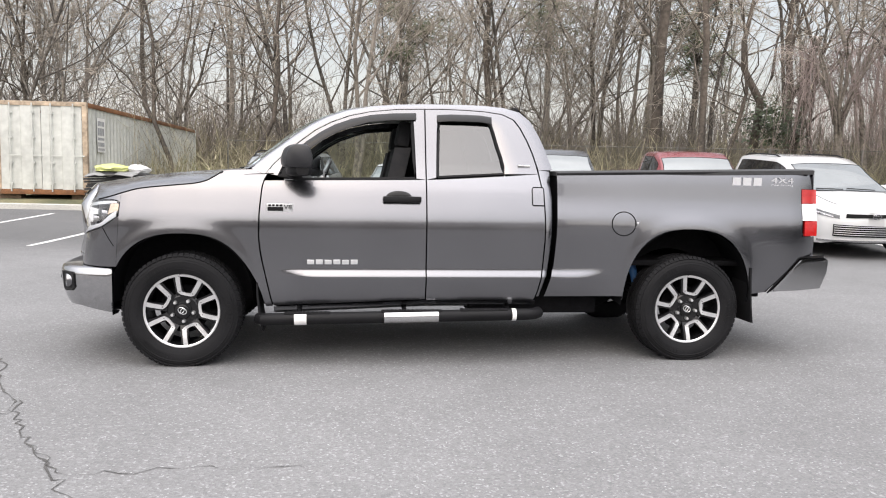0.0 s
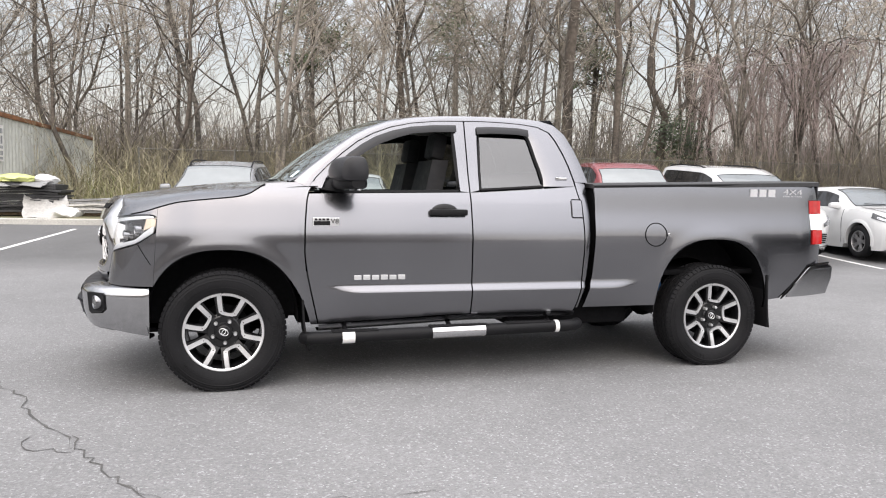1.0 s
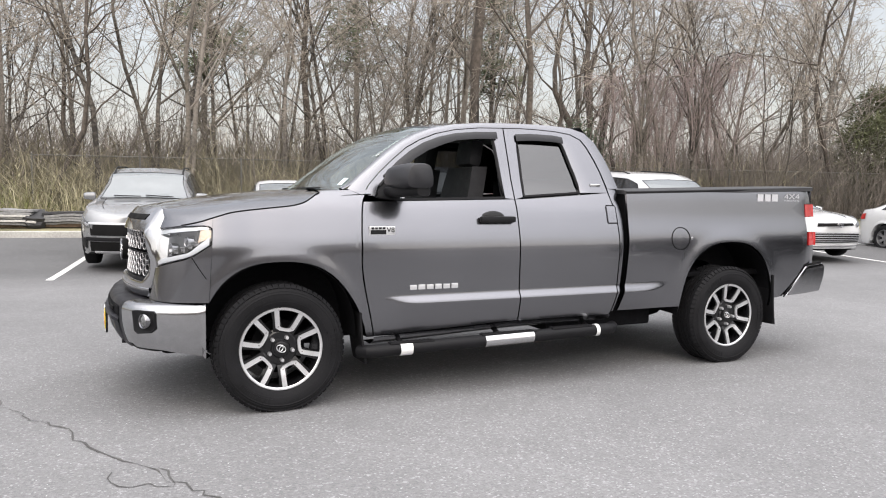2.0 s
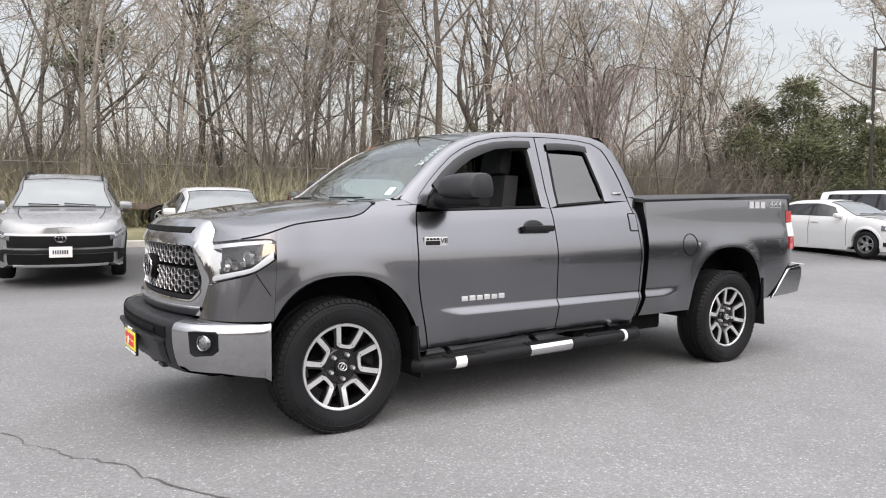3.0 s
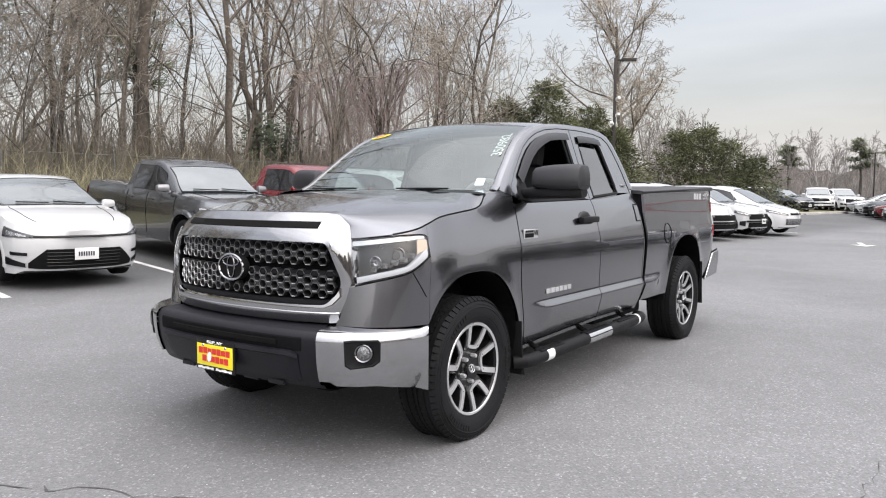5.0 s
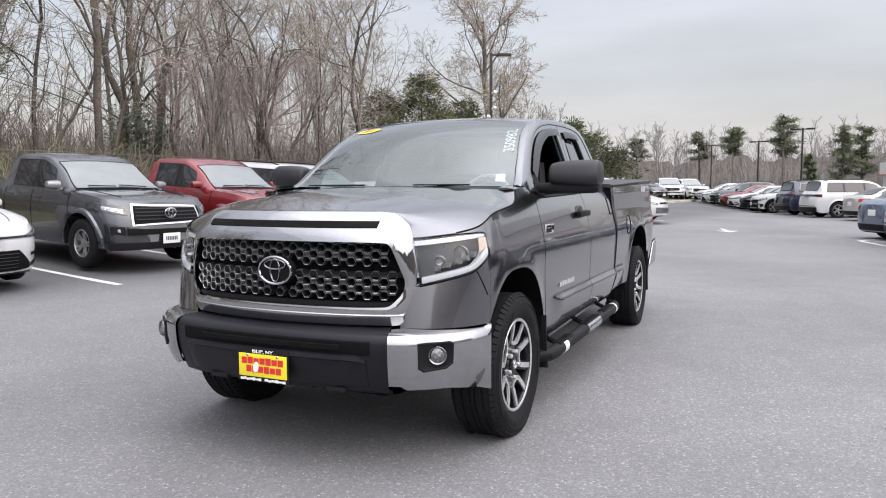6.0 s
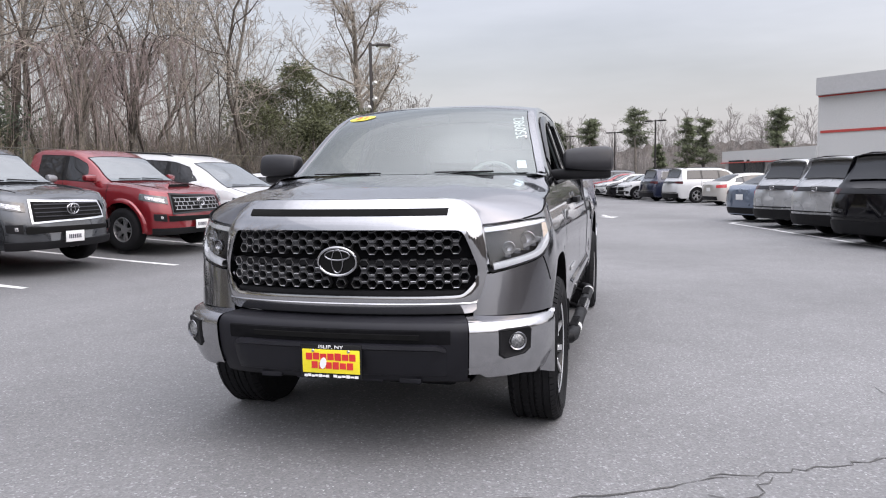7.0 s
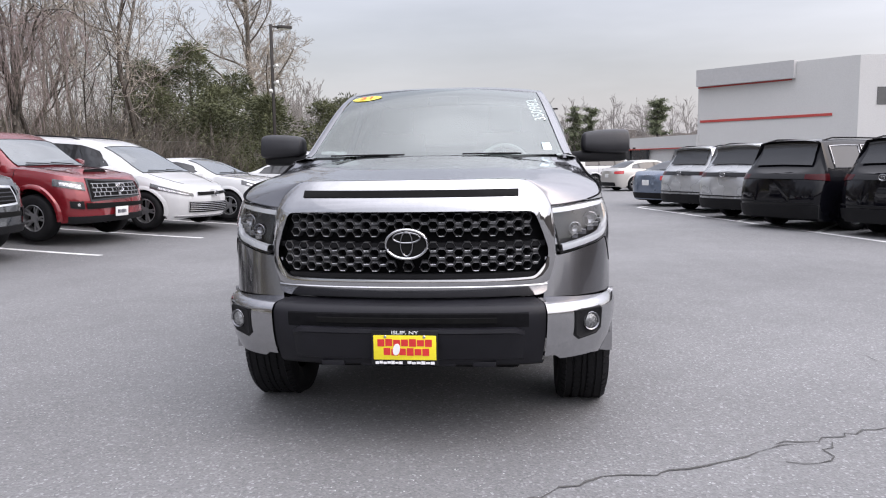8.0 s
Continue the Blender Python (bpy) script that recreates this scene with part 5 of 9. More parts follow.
corrugated(bm, (0, 0.08, 0), (0, LEN - 0.08, 0), 0.16, HGT - 0.12, (1, 0, 0))
part("side_wall", bm, "container", cont, raw=True, angle=20)
bm = bmesh.new()
corrugated(bm, (-WID, LEN - 0.08, 0), (-WID, 0.08, 0), 0.16, HGT - 0.12, (-1, 0, 0))
part("side_wall", bm, "container", cont, raw=True, angle=20)
bm = bmesh.new()
box(bm, -WID + 0.04, -0.04, LEN - 0.05, LEN, 0.1, HGT - 0.1)
part("end_wall", bm, "container", cont)
bm = bmesh.new()
box(bm, -WID + 0.02, -0.02, 0.02, LEN - 0.02, HGT - 0.05, HGT - 0.02)
part("roof", bm, "container", cont)
bm = bmesh.new()
box(bm, -WID + 0.02, -0.02, 0.02, LEN - 0.02, 0.10, 0.16)
part("floor", bm, "rust_wood", cont)
for x0, x1, y0, y1, z0, z1, mt in ((-0.03, 0.03, 0, LEN, HGT - 0.13, HGT, "rust"), (-0.03, 0.03, 0, LEN, 0, 0.16, "container"), (-WID - 0.03, -WID + 0.03, 0, LEN, HGT - 0.13, HGT, "rust"),
                                   (-WID - 0.03, -WID + 0.03, 0, LEN, 0, 0.16, "container"), (-0.10, 0.035, -0.02, 0.10, 0, HGT, "rusty"), (-WID - 0.035, -WID + 0.10, -0.02, 0.10, 0, HGT, "rusty"),
                                   (-0.10, 0.035, LEN - 0.1, LEN + 0.02, 0, HGT, "container"), (-WID, 0, -0.02, 0.08, HGT - 0.12, HGT + 0.003, "rusty"), (-WID, 0, -0.02, 0.08, 0.0, 0.14, "rust")):
    bm = bmesh.new()
    box(bm, x0, x1, y0, y1, z0, z1, 0.008)
    part("frame_rail", bm, mt, cont)
for g in (0, 1):
    bm = bmesh.new()
    a, b = -WID + 0.10 + 1.12 * g, -WID + 0.10 + 1.12 * (g + 1) - 0.012
    rows = []
    for q, o in ((0, 0), (0.2, 0), (0.23, 1), (0.48, 1), (0.51, 0), (0.76, 0), (0.79, 1), (0.97, 1), (1.0, 0)):
        x = a + (b - a) * q
        rows.append([(x, -0.005 + 0.03 * o, z) for z in (0.14, HGT - 0.12)])
    grid(bm, rows)
    dr = part("cargo_door", bm, "container", cont)
    for x in (a + 0.28, b - 0.22):
        bm = bmesh.new()
        tube(bm, [(x, -0.045, 0.08), (x, -0.045, HGT - 0.05)], 0.019, 8)
        for z in (0.3, 0.9, 1.6, 2.3):
            box(bm, x - 0.05, x + 0.05, -0.05, 0.0, z - 0.03, z + 0.03, 0.006)
        part("locking_bar", bm, "container", dr)
        bm = bmesh.new()
        box(bm, x - 0.02, x + 0.30, -0.065, -0.05, 1.08, 1.12, 0.006)
        part("lever", bm, "container", dr)
bm = bmesh.new()
box(bm, 0.032, 0.036, 0.75, 1.35, 1.25, 2.25)
pn = part("notice_panel", bm, "plate_white", cont, "white notice with unreadable writing")
for k, (z0, z1, n) in enumerate(((2.02, 2.16, 5), (1.74, 1.96, 3), (1.60, 1.68, 6), (1.42, 1.54, 5), (1.30, 1.37, 6))):
    bm = bmesh.new()
    w = 0.5 / n
    for j in range(n):
        box(bm, 0.036, 0.038, 0.80 + j * w, 0.80 + (j + 0.7) * w, z0, z1)
    part("notice_bars", bm, "ink_grey", pn)
for k, (x, y) in enumerate(((-0.2, 0.3), (-2.2, 0.3), (-0.2, 11.8), (-2.2, 11.8))):
    q = cont.matrix_basis @ Vector((x, y, 0))
    bm = bmesh.new()
    zb = ground_z(q.x, q.y) + 0.05
    box(bm, -0.3, 0.3, -0.15, 0.15, zb - 0.70, 0.0, 0.01)
    bmesh.ops.transform(bm, matrix=Matrix.Translation((x, y, 0)), verts=bm.verts)
    part("timber_block", bm, "rust_wood", cont)


# stacked sheets and bags on the verge
def stack(x, y, turn, n, w, d, t, mats, label):
    z0 = ground_z(x, y) + 0.12
    root = thing("material_stack", pose(x, y, z0, 0, 0, turn), label, "building material", "stacks on the verge")
    r = random.Random(int(x * 10) + 50)
    z = 0.0
    for k in range(2):
        bm = bmesh.new()
        box(bm, -w / 2, w / 2, -d / 2 + d * 0.7 * k + 0.1, -d / 2 + d * 0.7 * k + 0.2, 0, 0.09, 0.008)
        part("bearer", bm, "rust_wood", root)
    z = 0.09
    for k in range(n):
        bm = bmesh.new()
        ww, dd = w * r.uniform(0.9, 1.05), d * r.uniform(0.9, 1.05)
        ox, oy = r.uniform(-0.08, 0.08), r.uniform(-0.06, 0.06)
        rows = []
        for i in range(7):
            x_ = -ww / 2 + ww * i / 6
            sag = r.uniform(-0.012, 0.012) - 0.03 * abs(i - 3) / 3
            rows.append([(x_ + ox, -dd / 2 + oy, z + sag), (x_ + ox, dd / 2 + oy, z + sag), (x_ + ox, dd / 2 + oy, z + sag + t), (x_ + ox, -dd / 2 + oy, z + sag + t)])
        vr = grid(bm, rows, loop=True)
        bm.faces.new(vr[0][::-1])
        bm.faces.new(vr[-1])
        part("sheet", bm, mats[r.randrange(len(mats))], root)
        z += t + 0.012
    return z0 + z


def bag(x, y, z, turn, s, material, label):
    bm = bmesh.new()
    r = random.Random(int(x * 31 + y * 7))
    bmesh.ops.create_icosphere(bm, subdivisions=3, radius=0.5)
    for v in bm.verts:
        n = noise.noise(v.co * 3 + Vector((x, y, 0))) * 0.30 + abs(noise.noise(v.co * 7 + Vector((x, y, 0)))) * 0.28
        v.co = v.co * (1 + n)
        v.co.z = max(v.co.z * 0.6, -0.16)
    bmesh.ops.transform(bm, matrix=pose(x, y, z + 0.16 * s[2], 0, 0, turn) @ Matrix.Diagonal((*s, 1)), verts=bm.verts)
    tagged(obj("bag", bm, material, angle=28), label, "bag", "bags on the stacks")


z1 = stack(-5.0, 15.5, -5, 11, 1.7, 1.1, 0.055, ("sheet_black", "sheet_grey", "sheet_black"), "tall stack of black and grey roofing sheets")
stack(-3.1, 15.2, -12, 6, 1.5, 1.0, 0.05, ("sheet_pale", "sheet_grey"), "low stack of pale grey sheets on the verge")
stack(-1.6, 15.1, -4, 5, 1.3, 1.0, 0.05, ("sheet_grey", "sheet_pale", "sheet_black"), "low stack of mixed sheets on the verge")
bag(-5.25, 15.3, z1 + 0.02, 10, (0.85, 0.55, 0.42), "bag_lime", "crumpled lime-yellow plastic sack on the stack")
bag(-4.6, 15.5, z1 - 0.02, 60, (0.6, 0.5, 0.5), "bag_white", "crumpled white plastic sack on the stack")
bag(-4.0, 14.8, ground_z(-4, 14.8) + 0.12, 30, (0.8, 0.6, 0.55), "bag_white", "large white sack leaning on the verge")
bag(-2.4, 15.0, ground_z(-2.4, 15) + 0.12, 80, (0.9, 0.7, 0.9), "sheet_black", "crumpled black plastic sheeting on the verge")

def loose_sheet(x, y, z, w, d, turn, tilt, material, label):
    """A torn, buckled sheet thrown over the stacks."""
    bm = bmesh.new()
    rows = []
    for i in range(13):
        r = []
        for j in range(9):
            u, v = w * (i / 12 - 0.5), d * (j / 8 - 0.5)
            e = 0.06 * noise.noise((i * 0.9 + x, j * 0.4, 3))
            r.append((u + e, v + 0.05 * noise.noise((j * 0.8, i * 0.3, x)), 0.16 * noise.noise((u * 2.2 + x, v * 2.2 + y, 1)) + 0.05 * noise.noise((u * 7 + x, v * 7, 2))))
        rows.append(r)
    vr = grid(bm, rows)
    edge = [*vr[0], *[q[-1] for q in vr[1:]], *vr[-1][-2::-1], *[q[0] for q in vr[-2:0:-1]]]
    low = [bm.verts.new(q.co + Vector((0, 0, -0.012))) for q in edge]
    for i in range(len(edge)):
        j = (i + 1) % len(edge)
        bm.faces.new((edge[i], edge[j], low[j], low[i]))
    bmesh.ops.transform(bm, matrix=pose(x, y, z, tilt, 0, turn), verts=bm.verts)
    tagged(obj("loose_sheet", bm, material, angle=40), label, "sheeting", "sheets on the verge")


gz = ground_z(-4.4, 14.8) + 0.12
loose_sheet(-4.45, 14.75, gz + 0.26, 1.0, 0.9, 12, 38, "sheet_pale", "torn pale sheet leaning on a stack")
loose_sheet(-5.1, 15.1, z1 - 0.02, 1.3, 1.0, -8, 8, "sheet_grey", "buckled grey sheet over the stack")

# flatbed trailer beyond the kerb
p = Vector((4.1, 17.0))
tz = ground_z(p.x, p.y) + 0.12
tr = thing("trailer", pose(p.x, p.y, tz, 0, 0, -9), "weathered brown tandem flatbed trailer with plank deck", "trailer")
bm = bmesh.new()
box(bm, -2.2, 2.2, -0.06, 0.06, 0.52, 0.66, 0.01)
box(bm, -2.2, 2.2, 1.64, 1.76, 0.52, 0.66, 0.01)
for k in range(6):
    box(bm, -2.2 + 0.86 * k, -2.1 + 0.86 * k, 0, 1.7, 0.54, 0.64, 0.006)
part("frame", bm, "trailer_steel", tr)
for k in range(8):
    bm = bmesh.new()
    box(bm, -2.2, 2.2, 0.0 + 0.215 * k, 0.20 + 0.215 * k, 0.66, 0.70, 0.006)
    part("deck_plank", bm, "trailer_steel", tr)
for y in (-0.1, 1.8):
    for x in (-0.1, -0.85, ):
        w = new("wheel")
        w.parent = tr
        w.matrix_basis = pose(x, y, 0.31, 0, 0, -90 if y < 0 else 90)
        for nm, me in wheel_meshes(0.31, 0.19, 0.19, 5, "single"):
            o = new(nm, me)
            o.parent = w
    bm = bmesh.new()
    grid(bm, [[(-0.48 + 0.85 * math.cos(math.pi * k / 10), y + dy, 0.34 + 0.36 * math.sin(math.pi * k / 10)) for k in range(11)] for dy in (-0.12, 0.12)])
    part("mudguard", bm, "trailer_steel", tr)

# chain-link fence in front of the wood
fence = thing("chain_link_fence", pose(0, 0, 0), "grey chain-link fence with thin steel posts", "fence")
FV, FH = 19.0, 1.85
for k in range(15):
    u = -6 + 3.0 * k
    q = lot(u, FV)
    bm = bmesh.new()
    tube(bm, [q, q + Vector((0, 0, FH + 0.15))], 0.03, 8)
    part("post", bm, "wire", fence)
bm = bmesh.new()
tube(bm, [lot(-6 + 3.0 * k, FV) + Vector((0, 0, FH + 0.10)) for k in range(15)], 0.012, 6)
part("top_rail", bm, "wire", fence)
verts, faces = [], []
u = -6.0
while u < 36 - 1.9:
    for s in (1, -1):
        a, b = lot(u + (0 if s > 0 else FH), FV), lot(u + (FH if s > 0 else 0), FV)
        a.z += 0.12
        b.z += FH + 0.10
        w = 0.0045
        i = len(verts)
        verts += [(a.x - w, a.y, a.z), (a.x + w, a.y, a.z), (b.x + w, b.y, b.z), (b.x - w, b.y, b.z), (a.x, a.y - w, a.z + w), (b.x, b.y - w, b.z + w)]
        faces += [(i, i + 1, i + 2, i + 3), (i, i + 4, i + 5, i + 3), (i + 1, i + 4, i + 5, i + 2)]
    u += 0.085
me = bpy.data.meshes.new("mesh_wire")
me.from_pydata(verts, [], faces)
me.materials.append(M["wire"])
mw = new("mesh_wire", me)
mw.parent = fence
mw["kind"] = "stuff"


# cedars by the lamp post and pines
def cedar(x, y, h, w, seed, label="dense dark-green cedar with a pointed crown"):
    rnd = random.Random(seed)
    root = thing("cedar", pose(x, y, ground_z(x, y)), label, "tree", "evergreens by the lamp post")
    bm = bmesh.new()
    tube(bm, [(0, 0, -0.2), (0.05, 0, h * 0.5), (0, 0.05, h * 0.95)], [0.13, 0.08, 0.02], 7, cap=False)
    part("trunk", bm, "bark", root)
    verts, faces = [], []
    for k in range(int(10.5 * w * h)):          # lumps of foliage at the ends of hidden boughs
        t = rnd.random() ** 0.9
        a = rnd.uniform(0, 6.283)
        reach = w * (0.16 + 0.88 * (1 - t ** 1.7)) * rnd.uniform(0.5, 1.12)
        c = Vector((math.cos(a) * reach, math.sin(a) * reach, 0.25 + (h - 0.35) * t))
        size = rnd.uniform(0.4, 0.85) * (1.1 - 0.5 * t)
        for _ in range(80):
            d = Vector((rnd.gauss(0, 1), rnd.gauss(0, 1), rnd.gauss(0.05, 0.45)))
            d.normalize()
            p = c + d * size * rnd.random() ** 0.4
            d = (d + Vector((math.cos(a) * 0.5, math.sin(a) * 0.5, rnd.uniform(-0.5, 0.5)))).normalized()
            q = d.orthogonal().normalized()
            q.rotate(Matrix.Rotation(rnd.uniform(0, 6.28), 3, d))
            ln, wd = rnd.uniform(0.12, 0.30), rnd.uniform(0.012, 0.035)
            i = len(verts)
            verts += [tuple(p - q * wd * 0.4), tuple(p + d * ln * 0.5 - q * wd), tuple(p + d * ln), tuple(p + d * ln * 0.5 + q * wd)]
            faces.append((i, i + 1, i + 2, i + 3))
    me = bpy.data.meshes.new("crown")
    me.from_pydata(verts, [], faces)
    me.materials.append(M["needles"])
    o = new("crown", me)
    o.parent = root
    return root


for x, y, h, w, sd in ((35.6, 17.3, 7.4, 2.6, 1), (34.4, 19.4, 6.4, 2.6, 2), (37.6, 15.6, 6.0, 2.5, 3), (33.2, 14.9, 4.9, 2.1, 4), (36.4, 13.6, 4.6, 2.0, 7), (32.6, 11.9, 4.3, 1.7, 5), (31.0, 14.3, 4.0, 1.8, 11), (29.6, 16.4, 4.4, 1.9, 12),
                       (40.6, 11.2, 4.7, 2.0, 6), (41.3, 9.9, 5.0, 2.1, 8), (42.3, 8.7, 4.3, 2.0, 9), (43.6, 7.6, 3.4, 1.8, 10)):
    cedar(x, y, h, w, sd, "dense olive-green evergreen, full to the ground")


def pine(x, y, h, seed, crown=0.45, label="tall pine with a sparse flat crown"):
    rnd = random.Random(seed)
    root = thing("pine", pose(x, y, ground_z(x, y)), label, "tree", "pines on the skyline")
    bm = bmesh.new()
    tube(bm, [(0, 0, -0.2), (rnd.uniform(-0.3, 0.3), 0, h * 0.4), (rnd.uniform(-0.4, 0.4), 0.2, h * 0.75), (0.1, 0, h * 0.97)], [0.22, 0.17, 0.1, 0.04], 7, cap=False)
    clumps = []
    for k in range(24):
        t = 1 - crown * (k + rnd.random()) / 24
        a, ln = rnd.uniform(0, 6.28), h * rnd.uniform(0.08, 0.2) * (1.25 - 0.6 * (t - 1 + crown) / crown)
        q = Vector((0, 0, h * t))
        e = q + Vector((math.cos(a) * ln, math.sin(a) * ln, ln * rnd.uniform(0.0, 0.35)))
        tube(bm, [q, (q + e) / 2 + Vector((0, 0, 0.1)), e], [0.06, 0.045, 0.02], 4, cap=False)
        clumps += [e, (q + e * 2) / 3, (q * 2 + e) / 3]
    part("trunk", bm, "bark", root)
    verts, faces = [], []
    for c in clumps:
        rr = h * rnd.uniform(0.035, 0.065)
        for _ in range(60):
            d = Vector((rnd.gauss(0, 1), rnd.gauss(0, 1), rnd.gauss(0, 0.5)))
            p = c + d * rr * 0.5
            d.normalize()
            s = d.orthogonal().normalized()
            ln, wd = rnd.uniform(0.2, 0.42), 0.05
            i = len(verts)
            verts += [tuple(p - s * wd), tuple(p + d * ln), tuple(p + s * wd), tuple(p - d * ln * 0.3)]
            faces.append((i, i + 1, i + 2, i + 3))
    me = bpy.data.meshes.new("crown")
    me.from_pydata(verts, [], faces)
    me.materials.append(M["pine_needles"])
    o = new("crown", me)
    o.parent = root
    return root


for x, y, h, sd, cr in ((114, 19, 8.2, 1, 0.35), (115.5, 10, 8.8, 2, 0.45), (106, 4.6, 8.8, 3, 0.4), (106, -1.7, 10.2, 4, 0.5), (104, -8.6, 8.8, 5, 0.75), (107, -11.0, 9.0, 6, 0.7), (96, -4.6, 5.0, 7, 0.8), (100, -19.5, 9.5, 8, 0.5)):
    pine(x, y, h, sd, cr)
for x, y, h, sd in ((12.6, 36.0, 15.5, 11), (22.5, 38.0, 14.0, 12), (5.0, 42, 15, 13)):
    ob = pine(x, y, h, sd, 0.5, "dark pine standing among bare trees")

# weeping, reddish-twigged tree at the wood's edge
def weeping_tree(x, y, h, spread_by, n, seed):
    """A short trunk, arching limbs and long hanging strands of twigs."""
    rnd = random.Random(seed)
    root = thing("weeping_tree", pose(x, y, ground_z(x, y)), "weeping bare tree with pale pinkish drooping twigs", "tree", "weeping trees at the wood's edge")
    bm, bc = bmesh.new(), bmesh.new()
    tube(bm, [(0, 0, -0.2), (0.06, 0.02, h * 0.3), (-0.05, 0.05, h * 0.6)], [0.16, 0.13, 0.10], 8, cap=False)
    for k in range(15):
        a = 6.283 * k / 15 + rnd.uniform(-0.2, 0.2)
        reach = spread_by * rnd.uniform(0.45, 1.0)
        z0 = h * rnd.uniform(0.35, 0.62)
        pts = []
        for j in range(8):
            t = j / 7
            pts.append(Vector((math.cos(a) * reach * t + rnd.gauss(0, 0.05), math.sin(a) * reach * t + rnd.gauss(0, 0.05), z0 + (h - z0) * math.sin(t * 2.1) * rnd.uniform(0.92, 1.04))))
        tube(bm, pts, [0.055 * (1 - 0.8 * j / 7) for j in range(8)], 5, cap=False)
        for _ in range(n // 15):
            i = rnd.randint(1, 6)
            p = pts[i].lerp(pts[i + 1], rnd.random())
            b = a + rnd.gauss(0, 0.9)
            ln, out_by = rnd.uniform(0.5, 0.85 * max(0.8, p.z - 0.6)), rnd.uniform(0.15, 1.1)
            strand = []
            for j in range(6):
                t = j / 5
                strand.append(p + Vector((math.cos(b) * out_by * t ** 0.6 + rnd.gauss(0, 0.06), math.sin(b) * out_by * t ** 0.6 + rnd.gauss(0, 0.06), 0.22 * math.sin(3.0 * t) - ln * t ** 1.5)))
            tube(bc, strand, [0.009, 0.008, 0.007, 0.006, 0.006, 0.004], 3, cap=False)
            for _ in range(3):
                m0 = strand[rnd.randint(1, 4)]
                e = Vector((rnd.gauss(0, 0.22), rnd.gauss(0, 0.22), -rnd.uniform(0.1, 0.6)))
                tube(bc, [m0, m0 + e * 0.5 + Vector((rnd.gauss(0, 0.05), rnd.gauss(0, 0.05), 0.06)), m0 + e], [0.007, 0.006, 0.004], 3, cap=False)
    part("trunk", bm, "bark", root, raw=True, angle=80)
    part("crown", bc, "pink_twig", root, raw=True, angle=80)


weeping_tree(17.2, 16.6, 5.4, 2.3, 200, 41)
weeping_tree(19.4, 16.2, 6.2, 2.6, 240, 42)

# broken snag and crooked trunk
snag = thing("broken_snag", pose(18.0, 19.8, ground_z(18.0, 19.8)), "dead broken trunk leaning at the wood's edge", "tree")
bm = bmesh.new()
tube(bm, [(-0.9, 0.2, -0.3), (-0.55, 0.1, 1.2), (-0.25, 0, 2.6), (-0.05, 0, 3.9), (0.05, 0, 5.0), (0.22, 0, 5.7), (0.52, 0, 6.25)], [0.24, 0.2, 0.18, 0.17, 0.15, 0.14, 0.07], 10)
part("trunk", bm, "bark_dark", snag)
for pts, r in (([(-0.25, 0, 2.6), (0.5, -0.2, 3.4), (1.1, -0.3, 3.7)], 0.06), ([(-0.05, 0, 3.9), (-0.7, 0.2, 4.8), (-1.0, 0.2, 5.6)], 0.05)):
    bm = bmesh.new()
    tube(bm, pts, [r, r * 0.7, r * 0.3], 6)
    part("limb", bm, "bark_dark", snag)
crook = thing("crooked_tree", pose(15.9, 19.9, ground_z(15.9, 19.9)), "crooked bare trunk that bends to and fro", "tree")
bm = bmesh.new()
tube(bm, [(0.1, 0, -0.3), (0.15, 0, 1.5), (0.35, 0, 2.9), (0.42, 0, 3.8), (0.05, 0, 4.4), (-0.3, 0, 5.0), (-0.35, 0, 5.9), (-0.1, 0, 7.2), (0.2, 0, 9.0)], [0.22, 0.18, 0.16, 0.15, 0.13, 0.11, 0.09, 0.07, 0.03], 9)
part("trunk", bm, "bark_dark", crook)
for pts, r in (([(0.42, 0, 3.8), (0.9, 0.1, 4.8), (1.0, 0.1, 6.0), (1.5, 0.2, 7.5)], 0.08), ([(-0.3, 0, 5.0), (-0.9, 0.1, 5.5), (-1.6, 0.1, 6.5)], 0.05), ([(-0.1, 0, 7.2), (0.6, 0.2, 8.0), (0.8, 0.1, 9.2)], 0.035)):
    bm = bmesh.new()
    tube(bm, pts, [r * (1 - 0.75 * k / (len(pts) - 1)) for k in range(len(pts))], 6)
    part("limb", bm, "bark_dark", crook)


def leaf_clump(name, c, r, n, material, label, seed, cat="ivy"):
    rnd = random.Random(seed)
    verts, faces = [], []
    for _ in range(n):
        d = Vector((rnd.gauss(0, 1), rnd.gauss(0, 1), rnd.gauss(0, 0.8)))
        p = Vector(c) + d * r * 0.5
        q = Vector((rnd.gauss(0, 1), rnd.gauss(0, 1), rnd.gauss(0, 1))).normalized()
        s = q.orthogonal().normalized()
        i = len(verts)
        w = rnd.uniform(0.05, 0.1)
        verts += [tuple(p - q * w), tuple(p + s * w * 0.7), tuple(p + q * w), tuple(p - s * w * 0.7)]
        faces.append((i, i + 1, i + 2, i + 3))
    me = bpy.data.meshes.new(name)
    me.from_pydata(verts, [], faces)
    me.materials.append(M[material])
    return tagged(new(name, me), label, cat, kind="stuff")


leaf_clump("ivy", (16.3, 19.4, 3.7), 1.1, 700, "ivy", "dark ivy hanging from a trunk", 1)
leaf_clump("ivy", (16.9, 19.3, 3.3), 0.9, 400, "ivy", "dark ivy hanging from a trunk", 2)

